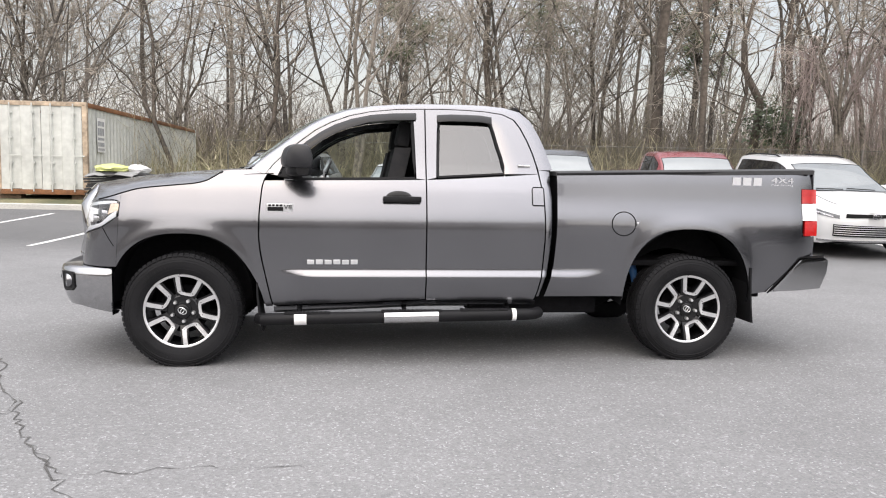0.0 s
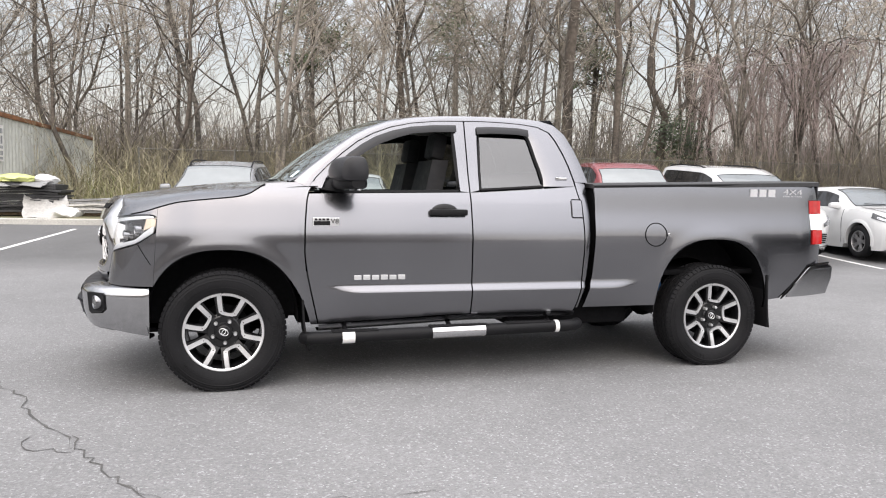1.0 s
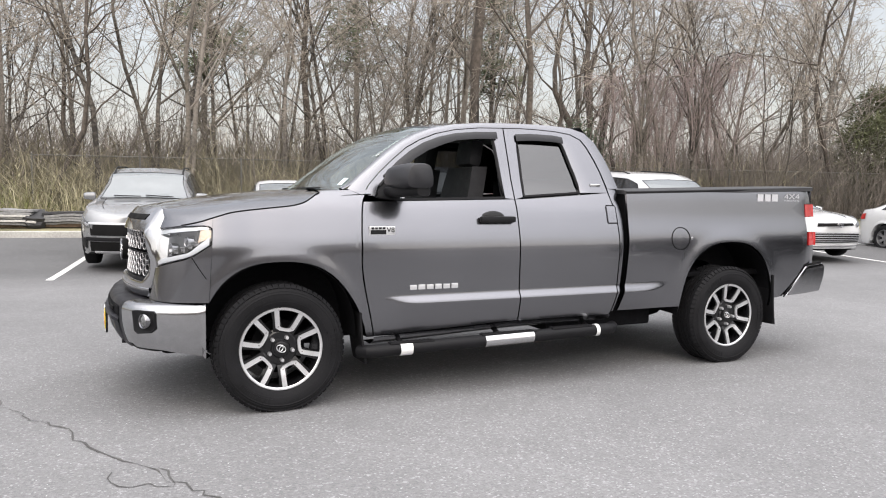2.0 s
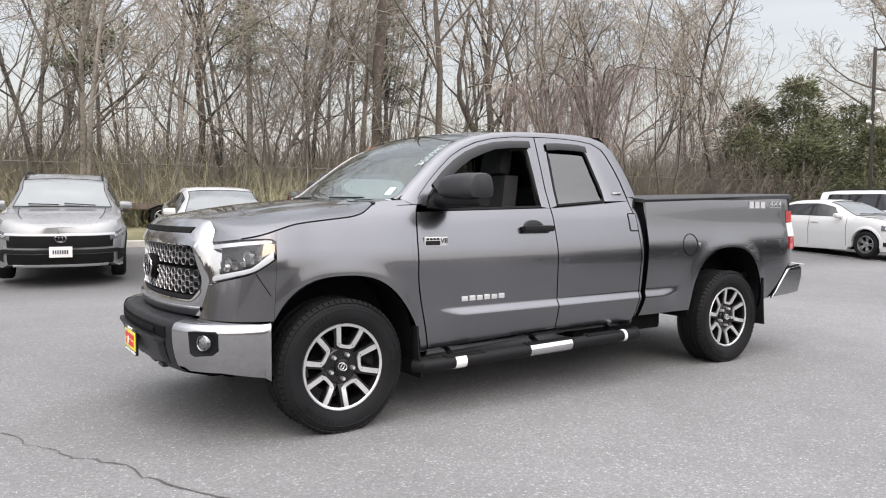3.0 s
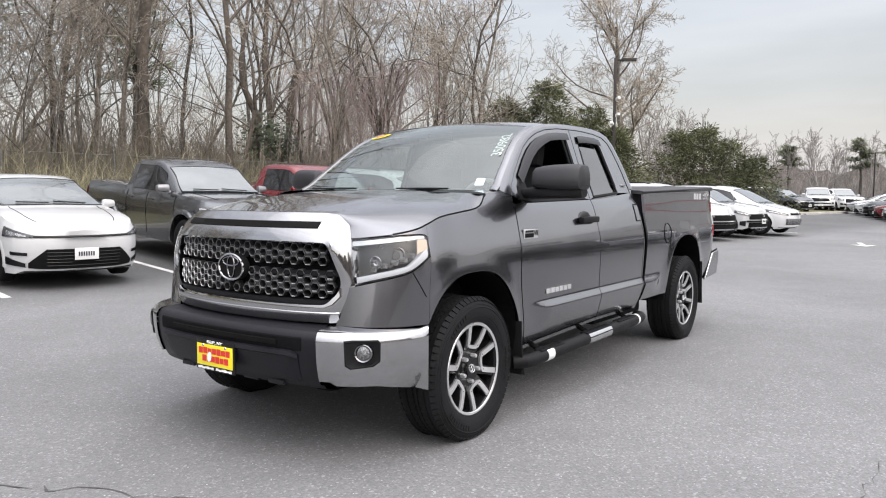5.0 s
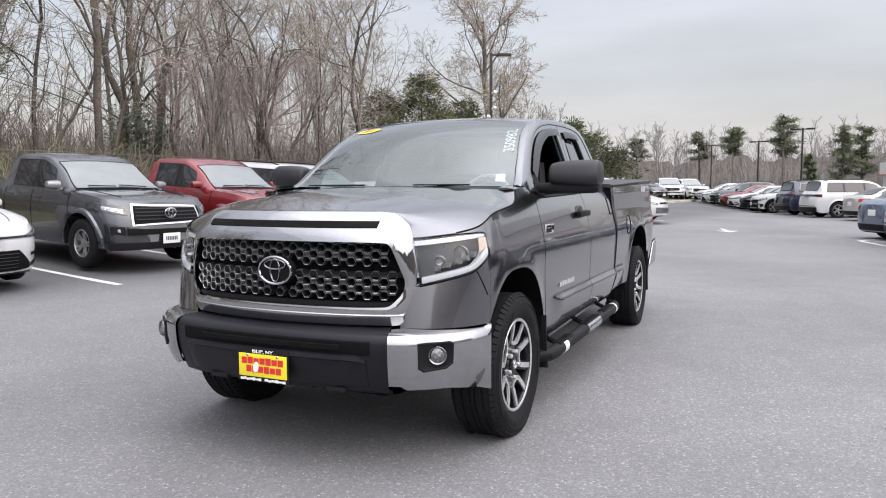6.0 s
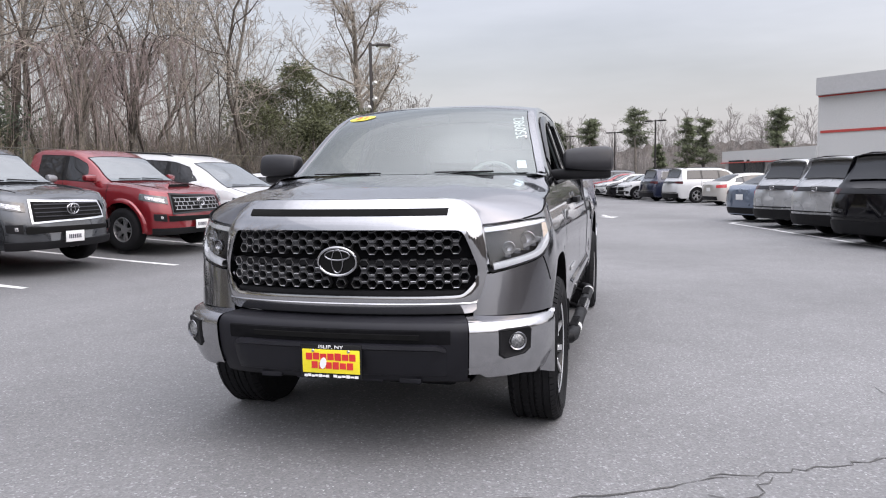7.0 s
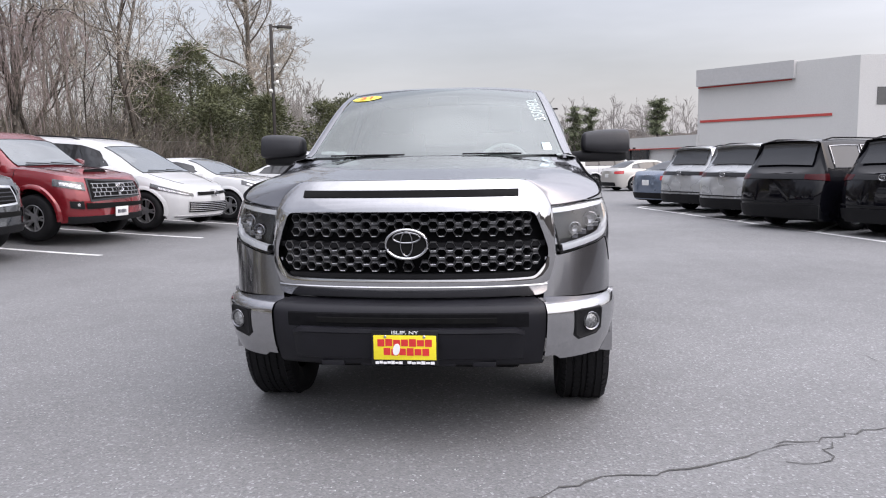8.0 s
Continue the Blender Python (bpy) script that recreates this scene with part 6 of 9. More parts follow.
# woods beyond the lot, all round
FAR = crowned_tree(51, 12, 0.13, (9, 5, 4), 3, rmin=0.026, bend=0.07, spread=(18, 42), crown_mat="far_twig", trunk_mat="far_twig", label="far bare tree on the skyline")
rnd = random.Random(9)
for k in range(64):
    t = k / 63
    x, y = 122 + rnd.uniform(-8, 12) - 10 * t, 45 - 82 * t + rnd.uniform(-2, 2)
    put(FAR, x, y, rnd.uniform(0, 360), rnd.uniform(0.55, 0.85))
FAR.matrix_basis = pose(150, 50, 0)
for k in range(26):
    x, y = 66 + 70 * k / 25 + rnd.uniform(-3, 3), 22 + 16 * k / 25 + rnd.uniform(-4, 6)
    put(FAR, x, y, rnd.uniform(0, 360), rnd.uniform(0.6, 0.95))
bm = bmesh.new()
rows = []
for k in range(901):
    a = 2 * math.pi * k / 900
    R_ = 190
    h = 9.5 + 2.0 * noise.noise((math.cos(a) * 9, math.sin(a) * 9, 1)) + 1.8 * noise.noise((math.cos(a) * 45, math.sin(a) * 45, 2)) + 1.6 * noise.noise((math.cos(a) * 130, math.sin(a) * 130, 3))
    rows.append([(30 + R_ * math.cos(a), R_ * math.sin(a), z) for z in (-1, h * 0.6, h)])
grid(bm, rows)
tagged(obj("backdrop", bm, "far_woods", raw=True), "far band of bare woods round the lot", "woods", kind="structure")
# unseen band of woods added on the open side to darken reflections
bm = bmesh.new()
rows = []
for k in range(161):
    t = k / 160
    x, y = -75 + 89 * t, -38 - 14 * math.sin(math.pi * t)
    h = 9.0 + 2.0 * noise.noise((t * 9, 5, 1)) + 1.2 * noise.noise((t * 60, 7, 1))
    rows.append([(x, y, z) for z in (-1, h * 0.6, h)])
grid(bm, rows)
tagged(obj("backdrop", bm, "far_woods", raw=True), "band of bare woods behind the open side", "woods", kind="structure")

# ---------------------------------------------------------------- the grey pickup truck in the middle of the lot
truck = thing("large_pickup_truck", pose(0, 0, 0), "dark grey metallic double-cab pickup with chrome grille, window down", "pickup truck")
PAINT = "paint_gray"

CAB = [(0.36, 0.895), (0.43, 0.934), (0.50, 0.955), (0.60, 0.9655), (0.70, 0.969), (0.80, 0.9725), (0.92, 0.9765), (0.98, 0.978), (1.02, 0.977), (1.05, 0.9735), (1.085, 0.967), (1.13, 0.956), (1.20, 0.938), (1.27, 0.918), (1.32, 0.898), (1.36, 0.875), (1.40, 0.855),
       (1.60, 0.786), (1.75, 0.734), (1.83, 0.706), (1.88, 0.688), (1.95, 0.66)]
BED = [(0.36, 0.895), (0.46, 0.936), (0.55, 0.957), (0.65, 0.966), (0.75, 0.9705), (0.90, 0.977), (1.00, 0.9795), (1.05, 0.978), (1.10, 0.971), (1.16, 0.958), (1.22, 0.9475), (1.28, 0.941), (1.36, 0.933), (1.42, 0.924), (1.47, 0.912)]
CORNER = [(-0.90, -0.735, 0.655), (-0.85, -0.714, 0.715), (-0.75, -0.668, 0.808), (-0.65, -0.602, 0.888), (-0.55, -0.522, 0.942), (-0.45, -0.442, 0.966), (-0.35, -0.35, 0.973), (-0.2, -0.2, 0.968)]
ARCH = ((0.0, 0.478, 0.945), (3.69, 0.505, 1.01))


def arch_z(x, k, grow_by=0.0):
    """Height of a wheel opening over x, or None outside it."""
    c, h, t = ARCH[k]
    h, t = h + grow_by, t + grow_by
    d = abs(x - c) / h
    return 0.42 + (t - 0.42) * (1 - d ** 2.6) ** (1 / 2.3) if d < 1 else None


def arch_dist(x, z, k):
    c, h, t = ARCH[k]
    dx, dz = abs(x - c), max(0, z - 0.42)
    r = ((dx / h) ** 2.4 + (dz / (t - 0.42)) ** 2.4) ** (1 / 2.4)
    return (r - 1) * 0.5


def ledge(x, z):
    """The raised lower strip along doors and bed."""
    f = max(0.0, min(1.0, (x - 0.70) / 0.16)) * max(0.0, min(1.0, (3.02 - x) / 0.14))
    top_z = 0.692
    bot = 0.692 - 0.046 * f
    if z >= top_z:
        return 0.0
    t = min(1.0, (top_z - z) / max(0.003, top_z - bot))
    fall = max(0.0, 1 - max(0, bot - z) / 0.17)
    return 0.026 * f * t * fall


def skin(a, z, bed=False):
    """Outer side surface: arc coordinate and height to x and half width."""
    if a < -0.2 and not bed:
        x = lerp_list([(q[0], q[1]) for q in CORNER], a)
        y0 = smooth_list([(q[0], q[2]) for q in CORNER], a)
        y = y0 + (smooth_list(CAB, z) - 0.966)
        x += 0.016 * max(0.0, min(1.0, (-0.80 - a) / 0.1))
        # the front corner leans back towards the top
        x += (0.15 * (z - 0.72) - 0.022) * max(0.0, min(1, (-0.3 - a) / 0.3))
    else:
        x, y = a, smooth_list(BED if bed else CAB, z)
    for k in (0, 1):
        d = arch_dist(x, z, k)
        if 0 > d:
            d = 0
        if d < 0.3 and (a > -0.55):
            y += 0.012 / (1 + math.exp((d - 0.050) / 0.018))
    y += ledge(x, z)
    if bed and x > 4.5:
        y -= 0.9 * max(0, x - 4.5) ** 2
    return x, y


def sheet(bm, rows, sg, flange=0.02, inward=None):
    """A panel from rows of (x, y, z) with a rim folded inward, mirrored to one side."""
    rows = [[Vector((p[0], sg * p[1], p[2])) for p in r] for r in rows]
    vr = grid(bm, rows)
    fold = Vector((0, -sg * flange, 0)) if inward is None else Vector((inward[0], sg * inward[1], inward[2]))
    edge = [*vr[0], *[r[-1] for r in vr[1:]], *vr[-1][-2::-1], *[r[0] for r in vr[-2:0:-1]]]
    back = [bm.verts.new(v.co + fold) for v in edge]
    n = len(edge)
    for i in range(n):
        j = (i + 1) % n
        if edge[i] is not edge[j]:
            bm.faces.new((edge[i], edge[j], back[j], back[i]))
    return vr


GAP = 0.005
ROOF = [(0.46, 1.40), (0.56, 1.485), (0.67, 1.57), (0.79, 1.665), (0.91, 1.745), (1.02, 1.797), (1.15, 1.842), (1.32, 1.876), (1.69, 1.902), (2.10, 1.905), (2.30, 1.892), (2.40, 1.868), (2.48, 1.81), (2.55, 1.70), (2.61, 1.55), (2.645, 1.43)]
DOOR_L = [(0.40, 0.625), (0.50, 0.60), (0.68, 0.56), (0.80, 0.535), (0.92, 0.522), (1.10, 0.525), (1.27, 0.54), (1.34, 0.56), (1.40, 0.60)]
DOOR_R = [(0.40, 2.46), (0.47, 2.505), (0.52, 2.525), (0.70, 2.56), (0.94, 2.575), (1.19, 2.57), (1.43, 2.535), (1.55, 2.50), (1.64, 2.465), (1.74, 2.415), (1.80, 2.37), (1.84, 2.29)]
BEDGE = [(0.45, 2.565), (0.52, 2.59), (0.73, 2.645), (0.95, 2.66), (1.23, 2.665), (1.42, 2.66)]


def belt(x):
    return 1.325 + 0.022 * (x - 0.6) + 0.05 * max(0, x - 1.72) ** 1.3


def hood_cut(a):
    return smooth_list([(-0.90, 1.135), (-0.82, 1.142), (-0.68, 1.166), (-0.60, 1.180), (-0.50, 1.198), (-0.38, 1.226), (-0.26, 1.252), (-0.05, 1.276), (0.08, 1.29), (0.16, 1.31), (0.22, 1.345), (0.27, 1.375), (0.40, 1.385), (0.62, 1.395)], a)


def lamp_low(a):
    return lerp_list([(-0.92, 0.902), (-0.85, 0.914), (-0.62, 0.968), (-0.57, 0.985), (-0.42, 1.062), (-0.385, 1.085)], a)


def lamp_high(a):
    return lerp_list([(-0.92, 1.128), (-0.82, 1.139), (-0.64, 1.160), (-0.50, 1.165), (-0.45, 1.160), (-0.42, 1.145)], a)


def front_cuts():
    c, h = ARCH[0][0], ARCH[0][1]
    t = [c + h * math.sin(radians(k)) * 0.9995 for k in range(-90, 91, 6)]
    return t


for sg in (-1, 1):
    side = "driver" if sg < 0 else "passenger"
    # ---- front fender
    bm = bmesh.new()
    rows = []
    for a in lin(-0.90, -0.426, 18):
        zb, zt = 0.712, lamp_low(a) - 0.006
        if a > -0.478:
            zb = max(zb, arch_z(max(a, -0.4775), 0) or zb)
        rows.append([(*skin(a, z), z)[0:2] + (z,) for z in lin(zb, zt, 8)])
    sheet(bm, rows, sg)
    cuts = [-0.424, -0.404, -0.384] + [x for x in front_cuts() if x > -0.38] + [0.479, 0.49, 0.505]
    rows = []
    for a in cuts:
        zt = hood_cut(a) - GAP if a > -0.38 else hood_cut(a) - GAP
        zb = arch_z(a, 0) if a < 0.478 else 0.43
        r = []
        for z in lin(zb, zt, 18):
            f = max(0.0, min(1.0, (a - 0.1) / 0.405))
            target = lerp_list(DOOR_L, z) - GAP
            a2 = a + (target - 0.505) * f ** 3 if a > 0.1 else a
            r.append((*skin(a2, z), z))
        rows.append(r)
    sheet(bm, rows, sg)
    rows = []                            # wedge of fender over the headlight
    for a in lin(-0.67, -0.426, 10):
        z0 = lamp_high(a) + 0.005
        rows.append([(*skin(a, z), z) for z in lin(z0, max(z0 + 0.002, hood_cut(a) - GAP), 4)])
    sheet(bm, rows, sg)
    part("front_fender", bm, PAINT, truck)
    # seams: bonnet line and the joint between the fender's two pieces
    bm = bmesh.new()
    tube(bm, [(skin(a, hood_cut(a))[0], sg * (skin(a, hood_cut(a))[1] + 0.0012), hood_cut(a) - 0.001) for a in lin(-0.665, 0.27, 40)], 0.0045, 5, cap=False)
    part("bonnet_gap", bm, "under", truck)
    bm = bmesh.new()
    tube(bm, [(skin(a, z)[0], sg * (skin(a, z)[1] + 0.0004), z) for a, z in [(-0.565 + 0.115 * k / 8, 0.978 - 0.125 * k / 8) for k in range(9)]], 0.003, 5, cap=False)
    part("fender_seam", bm, "under", truck)
    # ---- front door
    bm = bmesh.new()
    xr = 1.70
    rows = []
    for u in lin(0, 1, 20):
        r = []
        for z in [0.435, 0.47, 0.52, 0.58, 0.62, 0.64, 0.648, 0.66, 0.675, 0.688, 0.694, 0.71, 0.76, 0.84, 0.92, 0.98, 1.03, 1.08, 1.14, 1.20, 1.25, 1.285, 1.0]:
            if z == 1.0:
                x = lerp_list(DOOR_L, 1.33) + GAP + (xr - GAP - lerp_list(DOOR_L, 1.33) - GAP) * u
                z = belt(x) - 0.008
            x = lerp_list(DOOR_L, z) + GAP
            x = x + (xr - GAP - x) * u
            zz = z if z > 0.5 else z + 0.045 * u * (1 - (z - 0.435) / 0.1)
            r.append((*skin(x, zz), zz))
        rows.append(r)
    sheet(bm, rows, sg)
    # window frame: outer outline to inner outline
    outer = [(0.575, 1.365), (0.61, 1.425), (0.70, 1.515), (0.80, 1.60), (0.91, 1.685), (1.02, 1.745), (1.15, 1.795), (1.30, 1.83), (1.50, 1.853), (1.695, 1.86), (1.695, 1.75), (1.695, 1.62), (1.695, 1.48), (1.695, belt(1.695) - 0.006)]
    inner = [(0.655, 1.352), (0.685, 1.42), (0.75, 1.485), (0.84, 1.56), (0.94, 1.635), (1.04, 1.69), (1.16, 1.735), (1.30, 1.768), (1.46, 1.785), (1.60, 1.79), (1.605, 1.72), (1.61, 1.60), (1.615, 1.48), (1.618, belt(1.618) + 0.004)]
    rows = []
    for t in (0, 0.12, 0.5, 0.85, 1.0):
        r = []
        for (ox, oz), (ix, iz) in zip(outer, inner):
            x, z = ox + (ix - ox) * t, oz + (iz - oz) * t
            sx, sy = skin(x, z)
            r.append((sx, sy - (0.012 if t == 1.0 else 0), z))
        rows.append(r)
    sheet(bm, rows, sg)
    fd = part("front_door", bm, PAINT, truck, "open-window front door" if sg < 0 else "")
    # ---- rear door
    bm = bmesh.new()
    rows = []
    for u in lin(0, 1, 18):
        r = []
        for z in [0.475, 0.50, 0.54, 0.58, 0.62, 0.64, 0.648, 0.66, 0.675, 0.688, 0.694, 0.71, 0.76, 0.84, 0.92, 0.98, 1.03, 1.08, 1.14, 1.20, 1.25, 1.29, 9]:
            if z == 9:
                x = 1.705 + (lerp_list(DOOR_R, 1.42) - 1.705 - GAP) * u
                z = belt(x) - 0.008
            x = 1.70 + GAP + (lerp_list(DOOR_R, z) - 1.70 - 2 * GAP) * u
            r.append((*skin(x, z), z))
        rows.append(r)
    sheet(bm, rows, sg)
    xe = lambda z: lerp_list(DOOR_R, z) - GAP
    outer = [(1.705, belt(1.705) - 0.006), (1.705, 1.48), (1.705, 1.62), (1.705, 1.75), (1.705, 1.86), (1.85, 1.864), (2.0, 1.862), (2.15, 1.855), (2.28, 1.838), (xe(1.80), 1.80), (xe(1.74), 1.74), (xe(1.64), 1.64), (xe(1.55), 1.55), (xe(1.46), 1.46), (xe(1.40), belt(2.53) - 0.006)]
    inner = [(1.785, belt(1.785) + 0.01), (1.79, 1.48), (1.795, 1.60), (1.80, 1.70), (1.81, 1.782), (1.90, 1.79), (2.0, 1.79), (2.10, 1.788), (2.17, 1.78), (2.195, 1.75), (2.21, 1.70), (2.235, 1.60), (2.26, 1.52), (2.275, 1.45), (2.28, belt(2.28) + 0.01)]
    rows = []
    for t in (0, 0.12, 0.5, 0.85, 1.0):
        r = []
        for (ox, oz), (ix, iz) in zip(outer, inner):
            x, z = ox + (ix - ox) * t, oz + (iz - oz) * t
            sx, sy = skin(x, z)
            r.append((sx, sy - (0.012 if t == 1.0 else 0), z))
        rows.append(r)
    sheet(bm, rows, sg)
    # close the sill between the door's window corner and its edge
    part("rear_door", bm, PAINT, truck)
    # ---- glass
    rear_in = inner

    def pane(nm, outline_low, outline_top, material, inset=0.018):
        bm = bmesh.new()
        rows = []
        n = 10
        for k in range(n + 1):
            lo = outline_low(k / n)
            hi = outline_top(k / n)
            rows.append([(lambda x, z: (skin(x, z)[0], sg * (skin(x, z)[1] - inset), z))(lo[0] + (hi[0] - lo[0]) * t, lo[1] + (hi[1] - lo[1]) * t) for t in lin(0, 1, 6)])
        grid(bm, rows)
        return part(nm, bm, material, truck)

    pane("rear_door_glass", lambda t: (1.775 + 0.515 * t, belt(1.775 + 0.515 * t) - 0.01), lambda t: (1.80 + 0.395 * t, 1.797 if t < 0.85 else 1.797 - 0.03 * (t - 0.85) / 0.15), "glass_dark").visible_shadow = True
    topz = [(0.64, 1.35), (0.685, 1.43), (0.75, 1.495), (0.84, 1.57), (0.94, 1.645), (1.04, 1.70), (1.16, 1.745), (1.30, 1.778), (1.46, 1.795), (1.63, 1.80)]
    if sg > 0:
        pane("front_door_glass", lambda t: (0.65 + 0.975 * t, belt(0.65 + 0.975 * t) - 0.01), lambda t: (0.65 + 0.975 * t, smooth_list(topz, 0.65 + 0.975 * t)), "glass_clear").visible_shadow = False
    # black window seals
    bm = bmesh.new()
    ring = rear_in + [rear_in[0]]
    tube(bm, [(skin(x, z)[0], sg * (skin(x, z)[1] - 0.006), z) for x, z in ring], 0.011, 5, cap=False)
    part("window_seal", bm, "trim", truck)
    bm = bmesh.new()
    fin = [(0.655, 1.352), (0.685, 1.42), (0.75, 1.485), (0.84, 1.56), (0.94, 1.635), (1.04, 1.69), (1.16, 1.735), (1.30, 1.768), (1.46, 1.785), (1.60, 1.79), (1.605, 1.72), (1.61, 1.60), (1.615, 1.48), (1.618, belt(1.618) + 0.004), (1.2, belt(1.2) + 0.002), (0.8, belt(0.8) + 0.002), (0.655, 1.352)]
    tube(bm, [(skin(x, z)[0], sg * (skin(x, z)[1] - 0.006), z) for x, z in fin], 0.012, 5, cap=False)
    part("window_seal", bm, "trim", truck)
    # front quarter sail where the mirror is fixed
    bm = bmesh.new()
    sail = [(0.645, 1.345), (0.69, 1.425), (0.76, 1.495), (0.80, 1.525), (0.80, 1.345)]
    bm.faces.new([bm.verts.new((skin(x, z)[0], sg * (skin(x, z)[1] - 0.004), z)) for x, z in sail])
    part("mirror_sail", bm, "trim", truck)
    # wind deflectors over the windows
    for line in ([(0.72, 1.475), (0.84, 1.58), (0.94, 1.652), (1.04, 1.708), (1.16, 1.753), (1.30, 1.786), (1.46, 1.803), (1.635, 1.81)], [(1.79, 1.80), (1.9, 1.808), (2.02, 1.808), (2.12, 1.806), (2.20, 1.795)]):
        bm = bmesh.new()
        rows = []
        for i, (x, z) in enumerate(line):
            e = 0.6 if i in (0, len(line) - 1) else 1.0
            sk = skin(x, z)[1]
            dx = 0.03 if x < 1.2 and len(line) > 5 else 0
            rows.append([(x, sg * (sk + 0.002), z + 0.022), (x + dx * 0.2, sg * (sk + 0.016 * e), z + 0.012), (x + dx * 0.6, sg * (skin(x, z - 0.014)[1] + 0.026 * e), z - 0.014), (x + dx, sg * (skin(x, z - 0.03)[1] + 0.024 * e), z - 0.03), (x + dx * 0.9, sg * (skin(x, z - 0.03)[1] + 0.018 * e), z - 0.028)])
        grid(bm, rows)
        part("window_visor", bm, "smoke", truck, "smoked window deflector")
    # ---- cab side above the doors: pillar and roof rail
    bm = bmesh.new()
    rows = []
    low = [(0.555, 1.36), (0.605, 1.43), (0.695, 1.52), (0.795, 1.606), (0.905, 1.691), (1.015, 1.751), (1.145, 1.801), (1.30, 1.836), (1.50, 1.859), (1.70, 1.866), (1.85, 1.870), (2.0, 1.868), (2.15, 1.861), (2.285, 1.844), (2.375, 1.803), (2.42, 1.742), (2.47, 1.642), (2.505, 1.552), (2.54, 1.43)]
    high = [(0.46, 1.40), (0.56, 1.485), (0.65, 1.555), (0.755, 1.638), (0.87, 1.72), (0.985, 1.782), (1.12, 1.833), (1.30, 1.873), (1.50, 1.893), (1.70, 1.902), (1.85, 1.905), (2.0, 1.906), (2.15, 1.904), (2.30, 1.892), (2.42, 1.86), (2.50, 1.79), (2.56, 1.68), (2.605, 1.57), (2.648, 1.43)]
    for t in (0, 0.15, 0.4, 0.7, 1.0):
        r = []
        for (ax, az), (bx, bz) in zip(low, high):
            x, z = ax + (bx - ax) * t, az + (bz - az) * t
            sx, sy = skin(x, z)
            r.append((sx, sy + 0.004 - 0.028 * max(0, t - 0.4) ** 2, z))
        rows.append(r)
    sheet(bm, rows, sg)
    # cab corner behind the rear door
    rows = []
    for z in [0.50, 0.54, 0.58, 0.62, 0.64, 0.648, 0.66, 0.675, 0.688, 0.694, 0.71, 0.8, 0.9, 1.0, 1.1, 1.2, 1.3, 1.36, 1.43]:
        x0, x1 = lerp_list(DOOR_R, z) + GAP, lerp_list(BEDGE, z) - 0.035
        x1 = max(x1, x0 + 0.012)
        rows.append([(skin(x, z)[0], skin(x, z)[1] - 0.05 * ((x - x0) / (x1 - x0)) ** 3 * 0.3, z) for x in lin(x0, x1, 3)])
    sheet(bm, rows, sg)
    # fender top and pillar foot between bonnet and door
    rows = []
    for a in lin(0.27, 0.60, 6):
        zt = hood_cut(a) + 0.004
        zb = hood_cut(a) - 0.012
        rows.append([(a, skin(a, zb)[1], zb), (a, skin(a, zt)[1], zt), (a, skin(a, zt)[1] - 0.05, zt + 0.01), (a + 0.02, skin(a, zt)[1] - 0.10, zt + 0.012)])
    sheet(bm, rows, sg, 0.01)
    # sill under the doors
    rows = []
    for x in lin(0.62, 2.52, 16):
        zt = 0.432 + 0.045 * min(1, (x - 0.62) / 1.1) - 0.006
        rows.append([(x, skin(x, zt)[1] - 0.004, zt), (x, skin(x, zt)[1] - 0.02, zt - 0.03), (x, 0.84, zt - 0.06), (x, 0.70, zt - 0.06)])
    grid(bm, [[(p[0], sg * p[1], p[2]) for p in r] for r in rows])
    part("cab_side", bm, PAINT, truck)
    # ---- bed side
    bm = bmesh.new()
    c, h = ARCH[1][0], ARCH[1][1]
    xs = lin(2.66, 3.16, 8)[:-1] + [c - h - 0.001] + [c + h * math.sin(radians(k)) * 0.9995 for k in range(-90, 91, 6)] + [c + h + 0.001, 4.25, 4.34, 4.42, 4.50, 4.56, 4.60]
    rows = []
    for x in xs:
        zb = arch_z(x, 1) or (0.50 if x < c else lerp_list([(4.2, 0.515), (4.34, 0.53), (4.58, 0.79), (4.7, 0.80)], x))
        zt = 1.398 + 0.028 * (x - 2.66)
        r = []
        zm = max(min(zb + 0.25, 0.72), zb + 0.02)
        for z in lin(zb, zm, 10)[:-1] + lin(zm, zt, 18):
            f = max(0, 1 - (x - 2.66) / 0.4)
            x2 = x + (lerp_list(BEDGE, z) - 2.66) * f ** 2
            r.append((*skin(x2, z, True), z))
        rows.append(r)
    sheet(bm, rows, sg)
    for z0, z1 in ((0.80, 0.962), (1.326, 1.448)):
        rows = []
        for x in lin(4.60, 4.725, 5):
            rows.append([(*skin(x, z, True), z) for z in lin(z0, z1, 5)])
        sheet(bm, rows, sg)
    part("bed_side", bm, PAINT, truck)
    # bed rail cap
    bm = bmesh.new()
    rows = []
    for x in lin(2.66, 4.70, 12):
        zt = 1.398 + 0.028 * (x - 2.66)
        y = skin(x, zt, True)[1]
        rows.append([(x, sg * (y + 0.003), zt - 0.006), (x, sg * (y + 0.004), zt + 0.008), (x, sg * (y - 0.01), zt + 0.016), (x, sg * (y - 0.10), zt + 0.016)])
    grid(bm, rows)
    part("rail_cap", bm, "trim", truck)
    # ---- tail lamp
    tl = None
    for nm, z0, z1, mt in (("tail_light", 1.215, 1.322, "lamp_red"), ("reverse_lens", 1.085, 1.211, "lamp_white"), ("indicator_lens", 0.966, 1.081, "lamp_red")):
        bm = bmesh.new()
        rows = []
        for x in lin(4.602 + (0.02 if nm == "indicator_lens" else 0), 4.74, 5):
            rows.append([(x, skin(min(x, 4.72), z, True)[1] + 0.006, z) for z in lin(z0, z1, 4)])
        sheet(bm, rows, sg)
